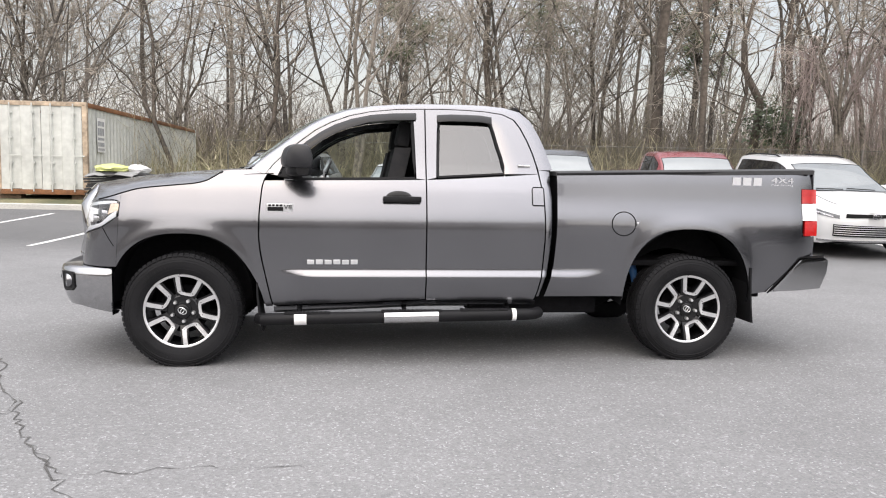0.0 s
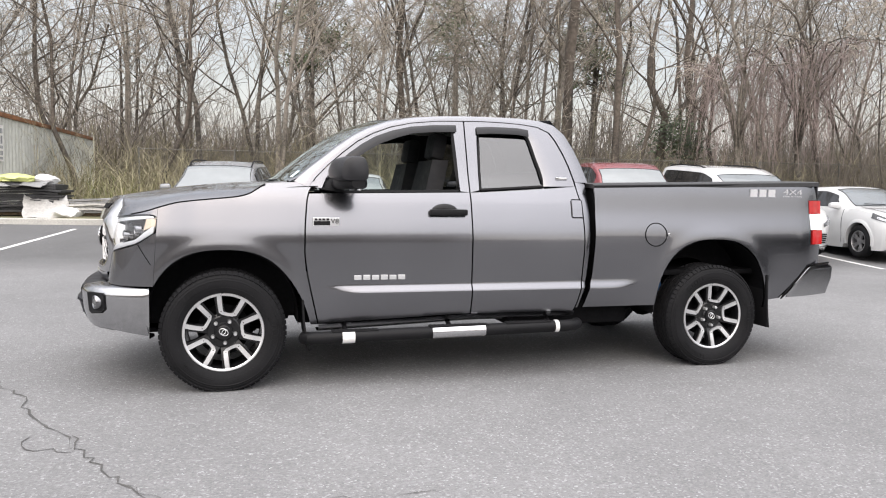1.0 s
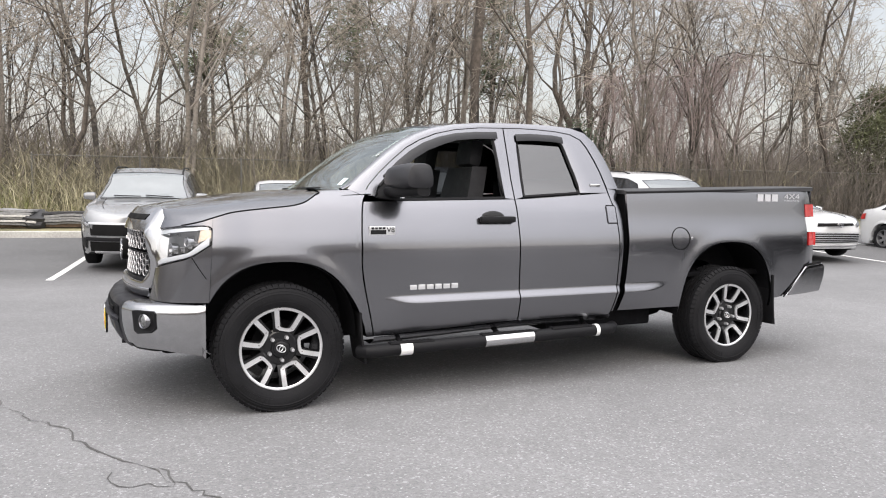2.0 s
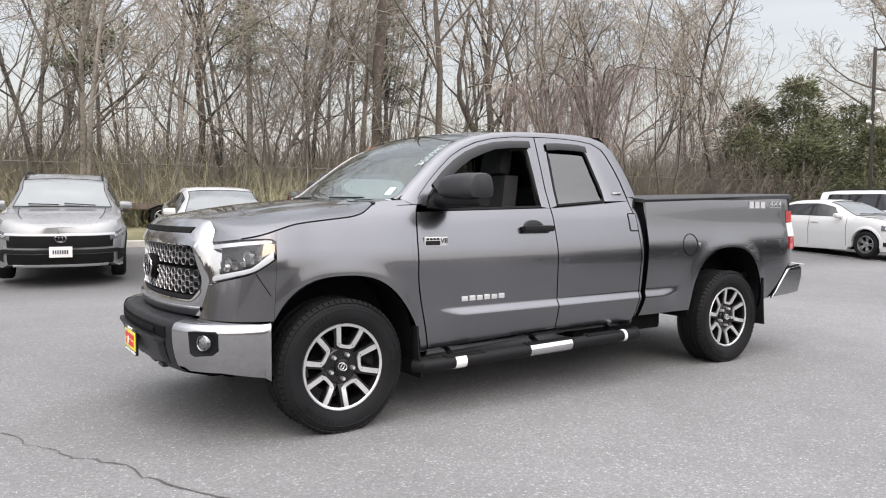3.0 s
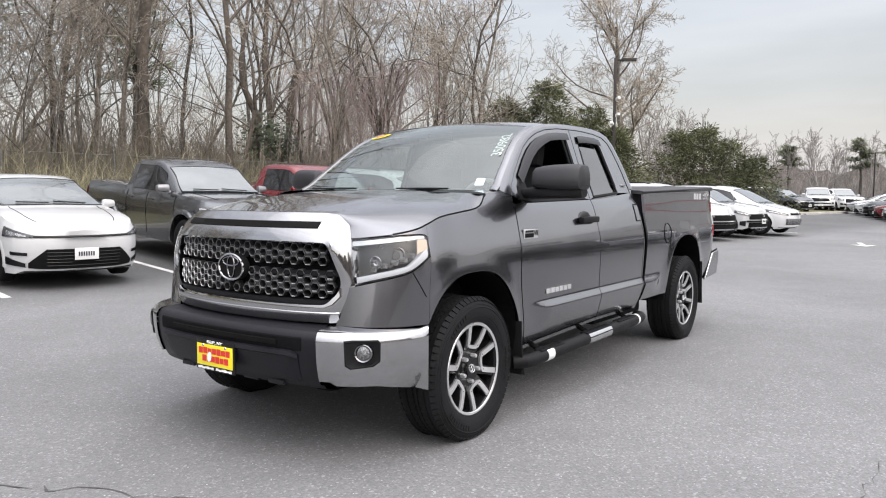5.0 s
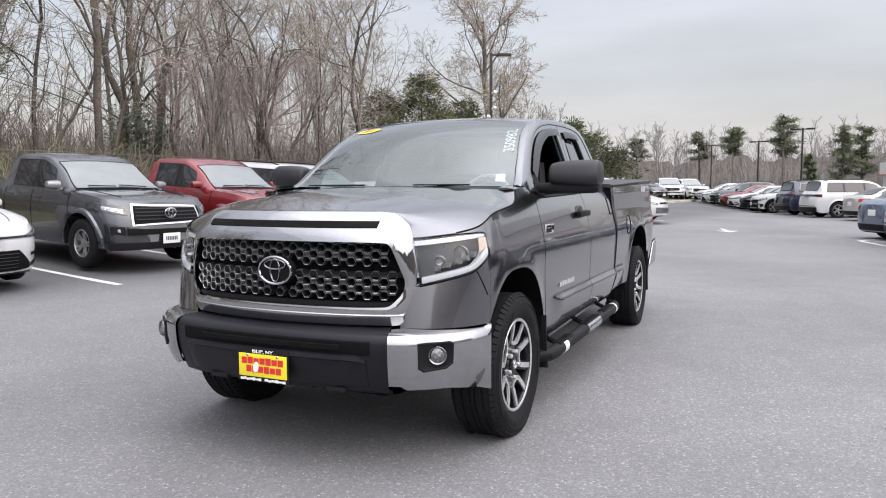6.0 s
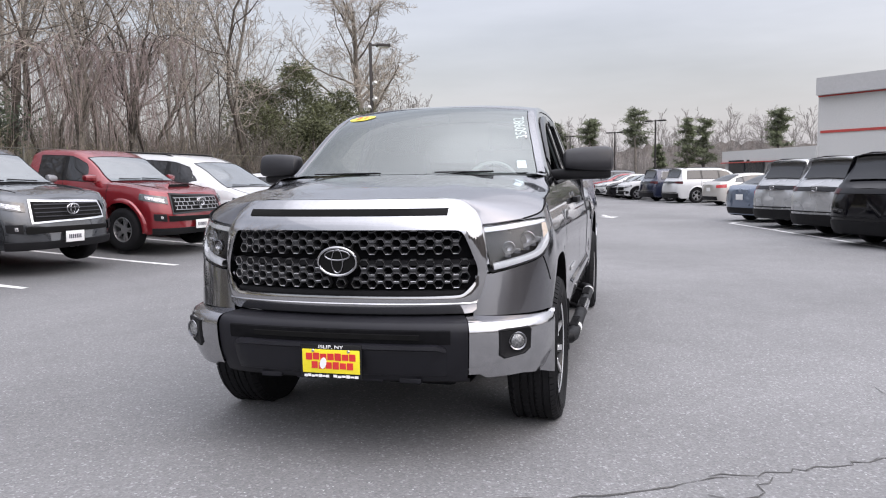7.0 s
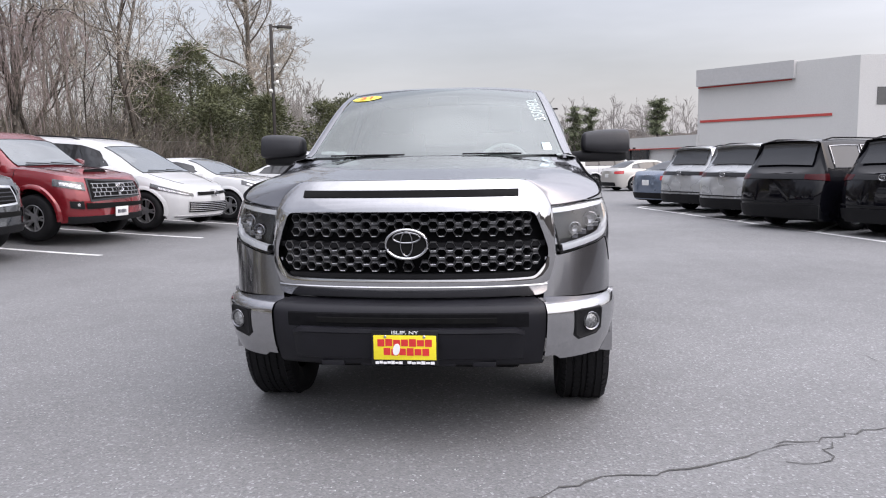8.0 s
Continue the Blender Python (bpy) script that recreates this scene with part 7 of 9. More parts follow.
        o = part(nm, bm, mt, tl or truck)
        tl = tl or o
    # ---- side trim: handles
    bm = bmesh.new()
    y = skin(1.5, 1.2)[1]
    box(bm, 1.385, 1.66, -0.02, 0.022, 1.178, 1.222, 0.014, pose(0, sg * (y + 0.026), 0))
    dh = part("door_handle", bm, "trim", fd, "black door handle")
    bm = bmesh.new()
    lathe(bm, [(0.0, 0.004), (0.06, 0.004), (0.075, 0.0), (0.08, -0.01)], "y", 24)
    bmesh.ops.transform(bm, matrix=pose(1.50, sg * (y + 0.001), 1.203) @ Matrix.Diagonal((1.25, sg, 0.72, 1)), verts=bm.verts)
    part("handle_recess", bm, "gloss_black", dh)
    bm = bmesh.new()
    sheet(bm, [[(x, skin(x, z)[1] + 0.005, z) for z in lin(1.174, 1.296, 5)] for x in lin(2.486, 2.562, 4)], sg, 0.012)
    rh = part("rear_door_handle", bm, PAINT, truck)
    bm = bmesh.new()
    seam = [(2.478, 1.18), (2.484, 1.168), (2.564, 1.168), (2.570, 1.18), (2.568, 1.29), (2.560, 1.302), (2.488, 1.302), (2.480, 1.29), (2.478, 1.18)]
    tube(bm, [(x, sg * (skin(x, z)[1] + 0.0008), z) for x, z in seam], 0.004, 5, cap=False)
    part("handle_seam", bm, "under", rh)
    # fuel flap on the driver's side
    if sg < 0:
        bm = bmesh.new()
        y = skin(3.17, 1.045, True)[1]
        n = 32
        tube(bm, [(3.17 + 0.092 * math.cos(2 * math.pi * k / n), -skin(3.17 + 0.092 * math.cos(2 * math.pi * k / n), 1.045 + 0.088 * math.sin(2 * math.pi * k / n), True)[1] - 0.0005, 1.045 + 0.088 * math.sin(2 * math.pi * k / n)) for k in range(n + 1)], 0.0042, 5, cap=False)
        part("fuel_flap_gap", bm, "under", truck)
        bm = bmesh.new()
        box(bm, 3.262, 3.282, -0.012, 0.006, 1.035, 1.058, 0.004, pose(0, -y - 0.004, 0))
        part("fuel_flap_hinge", bm, "satin_chrome", truck)
    # ---- door mirror
    mr = None
    bm = bmesh.new()
    ym = 1.075
    rows = []
    for y, g in ((0.935, 0.35), (0.942, 0.62), (0.958, 0.78), (1.00, 0.88), (1.07, 0.96), (1.15, 1.0), (1.215, 0.985), (1.242, 0.9), (1.252, 0.62)):
        r = []
        for k in range(24):
            an = 2 * math.pi * k / 24
            cx, cz = math.cos(an), math.sin(an)
            ex = abs(cx) ** 0.5 * (1 if cx > 0 else -1)
            ez = abs(cz) ** 0.45 * (1 if cz > 0 else -1)
            r.append((0.795 + (0.075 if ex > 0 else 0.118) * ex * g * (1 - 0.22 * max(0, ez)) + 0.03 * (y - 1.07) / 0.13, sg * y, 1.472 + (0.092 * ez if ez > 0 else 0.072 * ez) * g))
        rows.append(r)
    vr = grid(bm, rows, loop=True)
    bm.faces.new(vr[-1])
    bm.faces.new(vr[0][::-1])
    mr = part("door_mirror", bm, "mirror_shell", truck, "grey-black folding door mirror")
    bm = bmesh.new()
    rows = []
    for y, g in ((0.86, 0.5), (0.90, 0.58), (0.95, 0.72), (1.02, 0.92), (1.12, 0.96), (1.20, 0.84), (1.235, 0.5)):
        r = []
        for k in range(16):
            an = 2 * math.pi * k / 16
            cx, cz = math.cos(an), math.sin(an)
            r.append((0.80 + 0.084 * abs(cx) ** 0.6 * (1 if cx > 0 else -1) * g + 0.03 * (y - 1.07) / 0.13, sg * y, 1.386 + 0.012 * (y - 0.9) + 0.038 * min(1.0, g + 0.3) * abs(cz) ** 0.6 * (1 if cz > 0 else -1)))
        rows.append(r)
    vr = grid(bm, rows, loop=True)
    bm.faces.new(vr[-1])
    bm.faces.new(vr[0][::-1])
    part("mirror_foot", bm, "trim", mr)
    bm = bmesh.new()
    box(bm, 0.876, 0.884, min(sg * 0.985, sg * 1.205), max(sg * 0.985, sg * 1.205), 1.41, 1.54, 0.002)
    part("mirror_glass", bm, "chrome", mr)
    # ---- step bar
    st = None
    bm = bmesh.new()
    tube(bm, [(0.52, sg * 0.93, 0.34), (0.56, sg * 0.99, 0.345), (0.62, sg * 1.005, 0.348), (2.44, sg * 1.005, 0.375), (2.50, sg * 0.99, 0.376), (2.545, sg * 0.94, 0.378)], 0.043, 14)
    st = part("step_bar", bm, "trim", truck, "black round side step with bright inserts")
    for x0, x1, mt in ((0.77, 0.855, "plate_white"), (1.40, 1.79, "satin_chrome"), (2.33, 2.36, "plate_white")):
        bm = bmesh.new()
        zc = lambda x: 0.348 + 0.0148 * (x - 0.62)
        tube(bm, [(x0, sg * 1.005, zc(x0)), (x1, sg * 1.005, zc(x1))], 0.0455, 16)
        part("step_insert", bm, mt, st)
    for x0, x1 in ((0.70, 1.02), (1.38, 1.82), (1.95, 2.30)):
        bm = bmesh.new()
        box(bm, x0, x1, -0.032, 0.026, -0.008, 0.006, 0.005, pose(0, sg * 1.0, zc((x0 + x1) / 2) + 0.040))
        for k in range(int((x1 - x0) / 0.03)):
            box(bm, x0 + 0.01 + 0.03 * k, x0 + 0.022 + 0.03 * k, -0.026, 0.02, 0.004, 0.009, 0, pose(0, sg * 1.0, zc((x0 + x1) / 2) + 0.040))
        part("tread_pad", bm, "rubber", st)
    for x in (0.80, 1.55, 2.32):
        bm = bmesh.new()
        tube(bm, [(x, sg * 1.0, 0.36), (x, sg * 0.86, 0.42), (x, sg * 0.72, 0.46)], 0.018, 6)
        part("step_bracket", bm, "under", st)
    # ---- mud flaps
    for x0, z0, z1, lean in ((0.505, 0.262, 0.60, 0.04), (4.185, 0.295, 0.72, 0.03)):
        bm = bmesh.new()
        rows = []
        for t in lin(0, 1, 6):
            z = z1 + (z0 - z1) * t
            rows.append([(x0 + lean * t * t, sg * (0.99 - (0.02 if t > 0.9 else 0)), z), (x0 + lean * t * t, sg * 0.72, z), (x0 + lean * t * t + 0.012, sg * 0.72, z), (x0 + lean * t * t + 0.012, sg * 0.99, z)])
        grid(bm, rows, loop=True)
        part("mud_flap", bm, "rubber", truck)
    # ---- wheel arch liners
    for k in (0, 1):
        c, h, t = ARCH[k]
        bm = bmesh.new()
        rows = []
        for q in range(0, 25):
            an = math.pi * q / 24
            x, z = c - (h + 0.005) * math.cos(an), 0.42 + (t - 0.42 + 0.0) * math.sin(an) ** 0.8
            x2 = c + (x - c) * 0.985
            sy = skin(x2, max(z, 0.45), k == 1)[1]
            rows.append([(x, sg * (sy - 0.004), z + 0.004), (x, sg * (sy - 0.03), z + 0.012), (x, sg * 0.62, z + 0.03), (c + (x - c) * 0.7, sg * 0.60, 0.42 + (z - 0.42) * 0.7)])
        grid(bm, rows)
        part("arch_liner", bm, "under", truck)


# ---- bonnet
def front_x(y, z):
    b = abs(y)
    x = -0.862 + 0.075 * (b / 0.62) ** 2 + 0.9 * max(0, b - 0.60) ** 1.5
    x += 0.024 * (b / 0.6) ** 4 + 0.55 * max(0, z - 1.12) ** 1.15 * (1 + 0.8 * (b / 0.6) ** 3) + 0.25 * max(0, z - 1.0) * 0.3
    x += 0.30 * max(0, 0.79 - z)
    return x


OUT = [(0, 1.272), (0.15, 1.272), (0.3, 1.272), (0.44, 1.271), (0.56, 1.266), (0.64, 1.212), (0.676, 1.145), (0.70, 1.03), (0.720, 0.915), (0.745, 0.872), (0.70, 0.795), (0.655, 0.722), (0.45, 0.712), (0.3, 0.708), (0.15, 0.706), (0, 0.706)]


def hood_back(t, f):
    af = abs(f)
    a = -0.80 + 1.07 * t
    ze = hood_cut(a) + 0.002
    ex, ey = skin(a, ze)
    zc = smooth_list([(0, 1.275), (0.1, 1.296), (0.3, 1.33), (0.6, 1.368), (0.85, 1.388), (1, 1.392)], t)
    xc = smooth_list([(0, -0.715), (0.5, -0.20), (1, 0.30)], t)
    x = xc + (ex - xc) * af ** (2.6 if t < 0.5 else 3.5)
    dome = 0.012 * (1 / (1 + math.exp((af - 0.52) * 40))) * min(1, t * 6)
    z = zc - (zc - ze) * (0.35 * af ** 2 + 0.65 * af ** 7) + dome - 0.006
    return Vector((x, f * (ey - 0.004), z))


def hood_pt(t, f):
    """t: 0 at the chrome nose, 1 at the cowl; f: -1 to 1 across."""
    p = hood_back(t, f)
    if t < 0.22:
        y = 0.676 * abs(f)
        z = lerp_list(OUT[:7], y)
        nose_pt = Vector((front_x(y, z) + 0.012, y * (1 if f > 0 else -1), z + 0.002))
        p = p + (nose_pt - hood_back(0, f)) * (1 - t / 0.22) ** 2
    return p


bm = bmesh.new()
fs = [-1, -0.985, -0.95, -0.9, -0.82, -0.72, -0.62, -0.57, -0.54, -0.51, -0.48, -0.44, -0.36, -0.24, -0.12]
fs = fs + [0] + [-f for f in fs[::-1]]
rows = [[Vector(hood_pt(t, f)) for f in fs] for t in [0, 0.015, 0.04, 0.08, 0.13] + lin(0.2, 1, 14)]
vr = grid(bm, rows)
edge = [*vr[0], *[r[-1] for r in vr[1:]], *vr[-1][-2::-1], *[r[0] for r in vr[-2:0:-1]]]
back = [bm.verts.new(v.co + Vector((0.0, -0.012 * (1 if v.co.y > 0 else -1), -0.022))) for v in edge]
for i in range(len(edge)):
    j = (i + 1) % len(edge)
    bm.faces.new((edge[i], edge[j], back[j], back[i]))
part("bonnet", bm, PAINT, truck)
# cowl
bm = bmesh.new()
rows = []
for f in lin(-1, 1, 16):
    x = 0.30 + 0.12 * f * f
    rows.append([(x + dx, f * (0.87 + 0.01), z) for dx, z in ((-0.05, 1.345), (0.02, 1.36), (0.08, 1.364), (0.20, 1.37))])
grid(bm, rows)
part("cowl", bm, "trim", truck)


# ---- windscreen, roof
def screen_pt(t, f, inset=0.045, lift=0.0):
    x = smooth_list([(0, 0.43), (0.25, 0.65), (0.5, 0.85), (0.75, 1.01), (1, 1.17)], t)
    z = lerp_list(ROOF, x) - 0.004
    y = smooth_list(CAB, z) - 0.012
    bow = 0.15 - 0.05 * t
    yy = f * (y - inset)
    g = (f * (y - inset) / y) ** 2
    return Vector((x - bow * (1 - g), yy, z + 0.035 * t * (1 - g) + lift))


bm = bmesh.new()
grid(bm, [[screen_pt(t, f) for f in lin(-1, 1, 20)] for t in lin(0.0, 1, 12)])
wsg = part("windscreen", bm, "screen_clear", truck)
wsg.visible_shadow = False
for sg in (-1, 1):          # painted pillar strips beside the glass
    bm = bmesh.new()
    rows = []
    for t in lin(0, 1, 12):
        e1 = screen_pt(t, sg * 1.0, 0.04, 0.006)
        e0 = screen_pt(t, sg * 1.0, 0.0, 0.0)
        e2 = screen_pt(t, sg * 1.0, 0.046, -0.012)
        e0.y = sg * (abs(e0.y) + 0.006)
        rows.append([e2, e1, (e0 + e1) / 2 + Vector((-0.004, 0, 0.006)), e0])
    grid(bm, rows)
    part("pillar_trim", bm, PAINT, truck)
bm = bmesh.new()
for t0, t1 in ((0.0, 0.014),):
    grid(bm, [[screen_pt(t, f, 0.045, 0.003) for f in lin(-1, 1, 20)] for t in (t0, t1)])
part("screen_band", bm, "trim", truck)
bm = bmesh.new()
rows = []
for x in [1.05, 1.10, 1.16, 1.24, 1.34, 1.5, 1.7, 1.9, 2.1, 2.25, 2.34, 2.40, 2.44, 2.48, 2.52]:
    r = []
    zR = lerp_list(ROOF, max(1.17, x)) - 0.003
    yR = smooth_list(CAB, zR) - 0.006
    for f in (-1, -0.97, -0.92, -0.84, -0.74, -0.6, -0.4, -0.2, 0, 0.2, 0.4, 0.6, 0.74, 0.84, 0.92, 0.97, 1):
        g = f * f
        crown = 0.035 * (1 - abs(f) ** 3.2)
        rib = -0.006 * math.exp(-((abs(f) - 0.66) / 0.05) ** 2) if 1.25 < x < 2.4 else 0
        bow = 0.10 * (1 - g) if x < 1.17 else 0.10 * (1 - g) * max(0, (1.5 - x) / 0.33)
        xx = (1.17 if x < 1.17 else x) - bow - (0.0 if x >= 1.17 else 0.0)
        if x < 1.17:
            xx = 1.17 - bow + (x - 1.17) * 0.0 + (0.0)
        r.append((xx + (0.0 if x >= 1.17 else (x - 1.10) * 0.02), f * yR, zR + crown + rib + (0.0 if x >= 1.15 else -0.01 * (1.15 - x) / 0.1)))
    rows.append(r)
grid(bm, rows)
part("roof", bm, PAINT, truck)
bm = bmesh.new()           # back of the cab
rows = []
for z in (0.55, 0.9, 1.2, 1.43, 1.6, 1.75, 1.84, 1.90):
    x = 2.60 if z < 1.43 else lerp_list([(1.43, 2.635), (1.6, 2.59), (1.75, 2.52), (1.84, 2.45), (1.90, 2.40)], z)
    y = smooth_list(CAB, z) - 0.012
    rows.append([(x + 0.012 * (1 - f * f), f * y, z + (0.03 * (1 - f * f) if z > 1.85 else 0)) for f in lin(-1, 1, 10)])
grid(bm, rows)
part("cab_back", bm, PAINT, truck)
bm = bmesh.new()
grid(bm, [[(lerp_list([(1.43, 2.655), (1.6, 2.61), (1.75, 2.54)], z) + 0.012 * (1 - f * f), f * 0.66, z) for f in lin(-1, 1, 8)] for z in (1.46, 1.55, 1.66, 1.75)])
part("cab_rear_glass", bm, "glass_dark", truck)
# wipers
for y0, y1 in ((0.66, 0.18), (-0.18, -0.54)):
    bm = bmesh.new()
    pts = [screen_pt(0.004 + 0.022 * t, (y0 + (y1 - y0) * t) / 0.8, 0.045, 0.012) for t in lin(0, 1, 8)]
    tube(bm, pts, 0.005, 5)
    part("wiper", bm, "trim", truck)


# ---- chrome front and grille
IN = [(0, 1.118), (0.15, 1.118), (0.3, 1.118), (0.45, 1.117), (0.575, 1.113), (0.598, 1.095), (0.625, 1.03), (0.655, 0.945), (0.655, 0.905), (0.635, 0.865), (0.60, 0.828), (0.57, 0.818), (0.45, 0.815), (0.3, 0.815), (0.15, 0.815), (0, 0.815)]
def rounded(pts):
    """A closed outline with soft corners: three steps between its points."""
    pts = pts + [(-y, z) for y, z in pts[-2:0:-1]]
    out, n = [], len(pts)
    for i in range(n):
        p0, p1, p2, p3 = [Vector(pts[(i + k) % n]) for k in (-1, 0, 1, 2)]
        for t in (0.0, 0.25, 0.5, 0.75):
            a, b = (p2 - p0) * 0.3, (p3 - p1) * 0.3
            h = t * t * (3 - 2 * t)
            q = p1 * (1 - h) + p2 * h + a * (t * (1 - t) ** 2) - b * (t * t * (1 - t))
            out.append((q.x, q.y))
    return out


loop_in, loop_out = rounded(IN), rounded(OUT)
bm = bmesh.new()
rows = []
for t, dx in ((0, 0.07), (0, 0.012), (0.06, -0.004), (0.3, -0.012), (0.6, -0.010), (0.9, 0.0), (1.0, 0.010), (1.0, 0.11)):
    r = []
    for (iy, iz), (oy, oz) in zip(loop_in, loop_out):
        y, z = iy + (oy - iy) * t, iz + (oz - iz) * t
        r.append((front_x(y, z) + dx, y, z))
    rows.append(r)
grid(bm, rows, loop=True)
sur = part("grille_surround", bm, "chrome", truck, "bright chrome grille surround")
# satin lower band of the surround
bm = bmesh.new()
rows = []
for y in lin(-0.655, 0.655, 24):
    rows.append([(front_x(y, z) - d, y, z) for z, d in ((0.778, 0.010), (0.772, 0.018), (0.745, 0.020), (0.722, 0.012), (0.716, -0.01))])
grid(bm, rows)
part("lower_band", bm, "steel_bright", sur)
# air slot over the grille
bm = bmesh.new()
rows = []
for y in lin(-0.52, 0.52, 26):
    rows.append([(front_x(y, z) - d, y, z) for z, d in ((1.192, -0.004), (1.196, 0.016), (1.225, 0.012), (1.232, -0.004))])
grid(bm, rows)
part("air_slot", bm, "intake", sur, "black slot in the chrome")
grille = new("grille")
grille.parent = truck
grille["label"] = "dark honeycomb grille insert"
bm = bmesh.new()
rows = []
for z in lin(0.80, 1.13, 4):
    rows.append([(front_x(y, z) + 0.075, y, z) for y in lin(-0.67, 0.67, 16)])
grid(bm, rows)
part("backing", bm, "under", grille)
bm = bmesh.new()
HW, HH = 0.0245, 0.0178
shape = [(-HW, 0), (-HW * 0.5, HH), (HW * 0.5, HH), (HW, 0), (HW * 0.5, -HH), (-HW * 0.5, -HH)]


def cell_mesh(up, down):
    """A honeycomb hole in its rim; the rim reaches up and down by the given heights."""
    def rim(k, u, d):
        return [(-k, 0), (-k * 0.5, u), (k * 0.5, u), (k, 0), (k * 0.5, -d), (-k * 0.5, -d)]
    bm = bmesh.new()
    rows = []
    for pts, dx in ((rim(0.0268, up, down), 0.035), (rim(0.0268, up, down), 0.006), (rim(0.0262, up * 0.93, down * 0.93), 0.002),
                    (rim(0.0256, 0.0228, 0.0228), 0.003), (rim(0.0250, 0.0205, 0.0205), -0.003), (shape, 0.0), ([(y * 0.93, z * 0.93) for y, z in shape], 0.014), ([(y * 0.92, z * 0.92) for y, z in shape], 0.05)):
        rows.append([(dx, y, z) for y, z in pts])
    grid(bm, rows, loop=True)
    bm.faces.ensure_lookup_table()
    for k, f in enumerate(bm.faces):     # highlight painted on the lip round the hole, dark web and tunnel
        f.material_index = 0 if k // 6 in (3, 4) else 1
    finish(bm, 30)
    me = bpy.data.meshes.new("grille_cell")
    bm.to_mesh(me)
    bm.free()
    me.materials.append(M["grille_edge"])
    me.materials.append(M["grille_web"])
    return me


full, cut_low, cut_high = cell_mesh(0.0318, 0.0318), cell_mesh(0.0318, 0.023), cell_mesh(0.023, 0.0318)
for j, z in enumerate((1.094, 1.062, 1.030, 0.962, 0.930, 0.898, 0.866)):
    for i in range(-9, 10):
        y = (i + (0.5 if j % 2 else 0.0)) * 0.080
        lim = lerp_list([(0.80, 0.585), (0.83, 0.60), (0.905, 0.645), (0.95, 0.645), (1.03, 0.615), (1.10, 0.59)], z)
        if abs(y) > lim - 0.016 or (y / 0.105) ** 2 + ((z - 0.975) / 0.085) ** 2 < 1:
            continue
        o = new("grille_cell", cut_low if j == 2 else cut_high if j in (0, 3) else cut_low if j == 6 else full)
        o.parent = grille
        slope = math.degrees(math.atan2(front_x(y + 0.01, z) - front_x(y - 0.01, z), 0.02))
        o.matrix_basis = pose(front_x(y, z) + 0.022, y, z, 0, 0, -slope)
bm = bmesh.new()
rows = []
for y in lin(-0.645, 0.645, 24):
    rows.append([(front_x(y, z) + d, y, z) for z, d in ((0.952, 0.05), (0.955, 0.026), (0.978, 0.022), (0.981, 0.05))])
grid(bm, rows)
part("centre_bar", bm, "trim", grille)
bm = bmesh.new()
rows = []
for y in lin(-0.60, 0.60, 24):
    rows.append([(front_x(y, z) + d, y, z) for z, d in ((0.812, 0.05), (0.815, 0.02), (0.832, 0.018), (0.836, 0.05))])
grid(bm, rows)
part("lower_bar", bm, "trim", grille)
# emblem: plain ovals
em = None
bm = bmesh.new()
lathe(bm, [(0.0, 0.0), (0.082, 0.0), (0.084, 0.01), (0.084, 0.04)], "x", 36)
bmesh.ops.transform(bm, matrix=pose(-0.874, 0, 0.978) @ Matrix.Diagonal((1, 1.22, 0.86, 1)), verts=bm.verts)
em = part("emblem", bm, "intake", grille, "oval chrome emblem")
for ry, rz, dz, w in ((0.098, 0.068, 0, 0.0065), (0.028, 0.058, 0.002, 0.0045), (0.064, 0.024, 0.030, 0.0045)):
    bm = bmesh.new()
    tube(bm, [(-0.877, ry * math.cos(2 * math.pi * k / 36), 0.978 + dz + rz * math.sin(2 * math.pi * k / 36)) for k in range(37)], w, 6, cap=False)
    part("emblem_ring", bm, "chrome" if ry > 0.09 else "emblem", em)


# ---- front bumper
BP = [(0.0, -0.958, 0.0), (0.2, -0.953, 0.20), (0.4, -0.938, 0.40), (0.56, -0.915, 0.56), (0.66, -0.885, 0.66), (0.76, -0.835, 0.768), (0.85, -0.768, 0.855), (0.93, -0.688, 0.92), (1.02, -0.588, 0.968), (1.16, -0.452, 0.998)]


def bumper_pt(s, z, push=0.0):
    """Along the bumper by arc s (half), at height z."""
    g = abs(s)
    x, y = smooth_list([(q[0], q[1]) for q in BP], g), smooth_list([(q[0], q[2]) for q in BP], g)
    x2, y2 = smooth_list([(q[0], q[1]) for q in BP], g + 0.01), smooth_list([(q[0], q[2]) for q in BP], g + 0.01)
    n = Vector((-(y2 - y), (x2 - x))).normalized()
    n = Vector((-abs(n.x), abs(n.y)))
    rec = smooth_list([(0.36, 0.10), (0.42, 0.055), (0.50, 0.02), (0.58, 0.004), (0.655, 0.0), (0.672, 0.004), (0.692, 0.016), (0.702, 0.035), (0.706, 0.06), (0.712, 0.15)], z)
    d = push - rec
    return Vector((x + n.x * d, (y + n.y * d) * (1 if s >= 0 else -1), z))


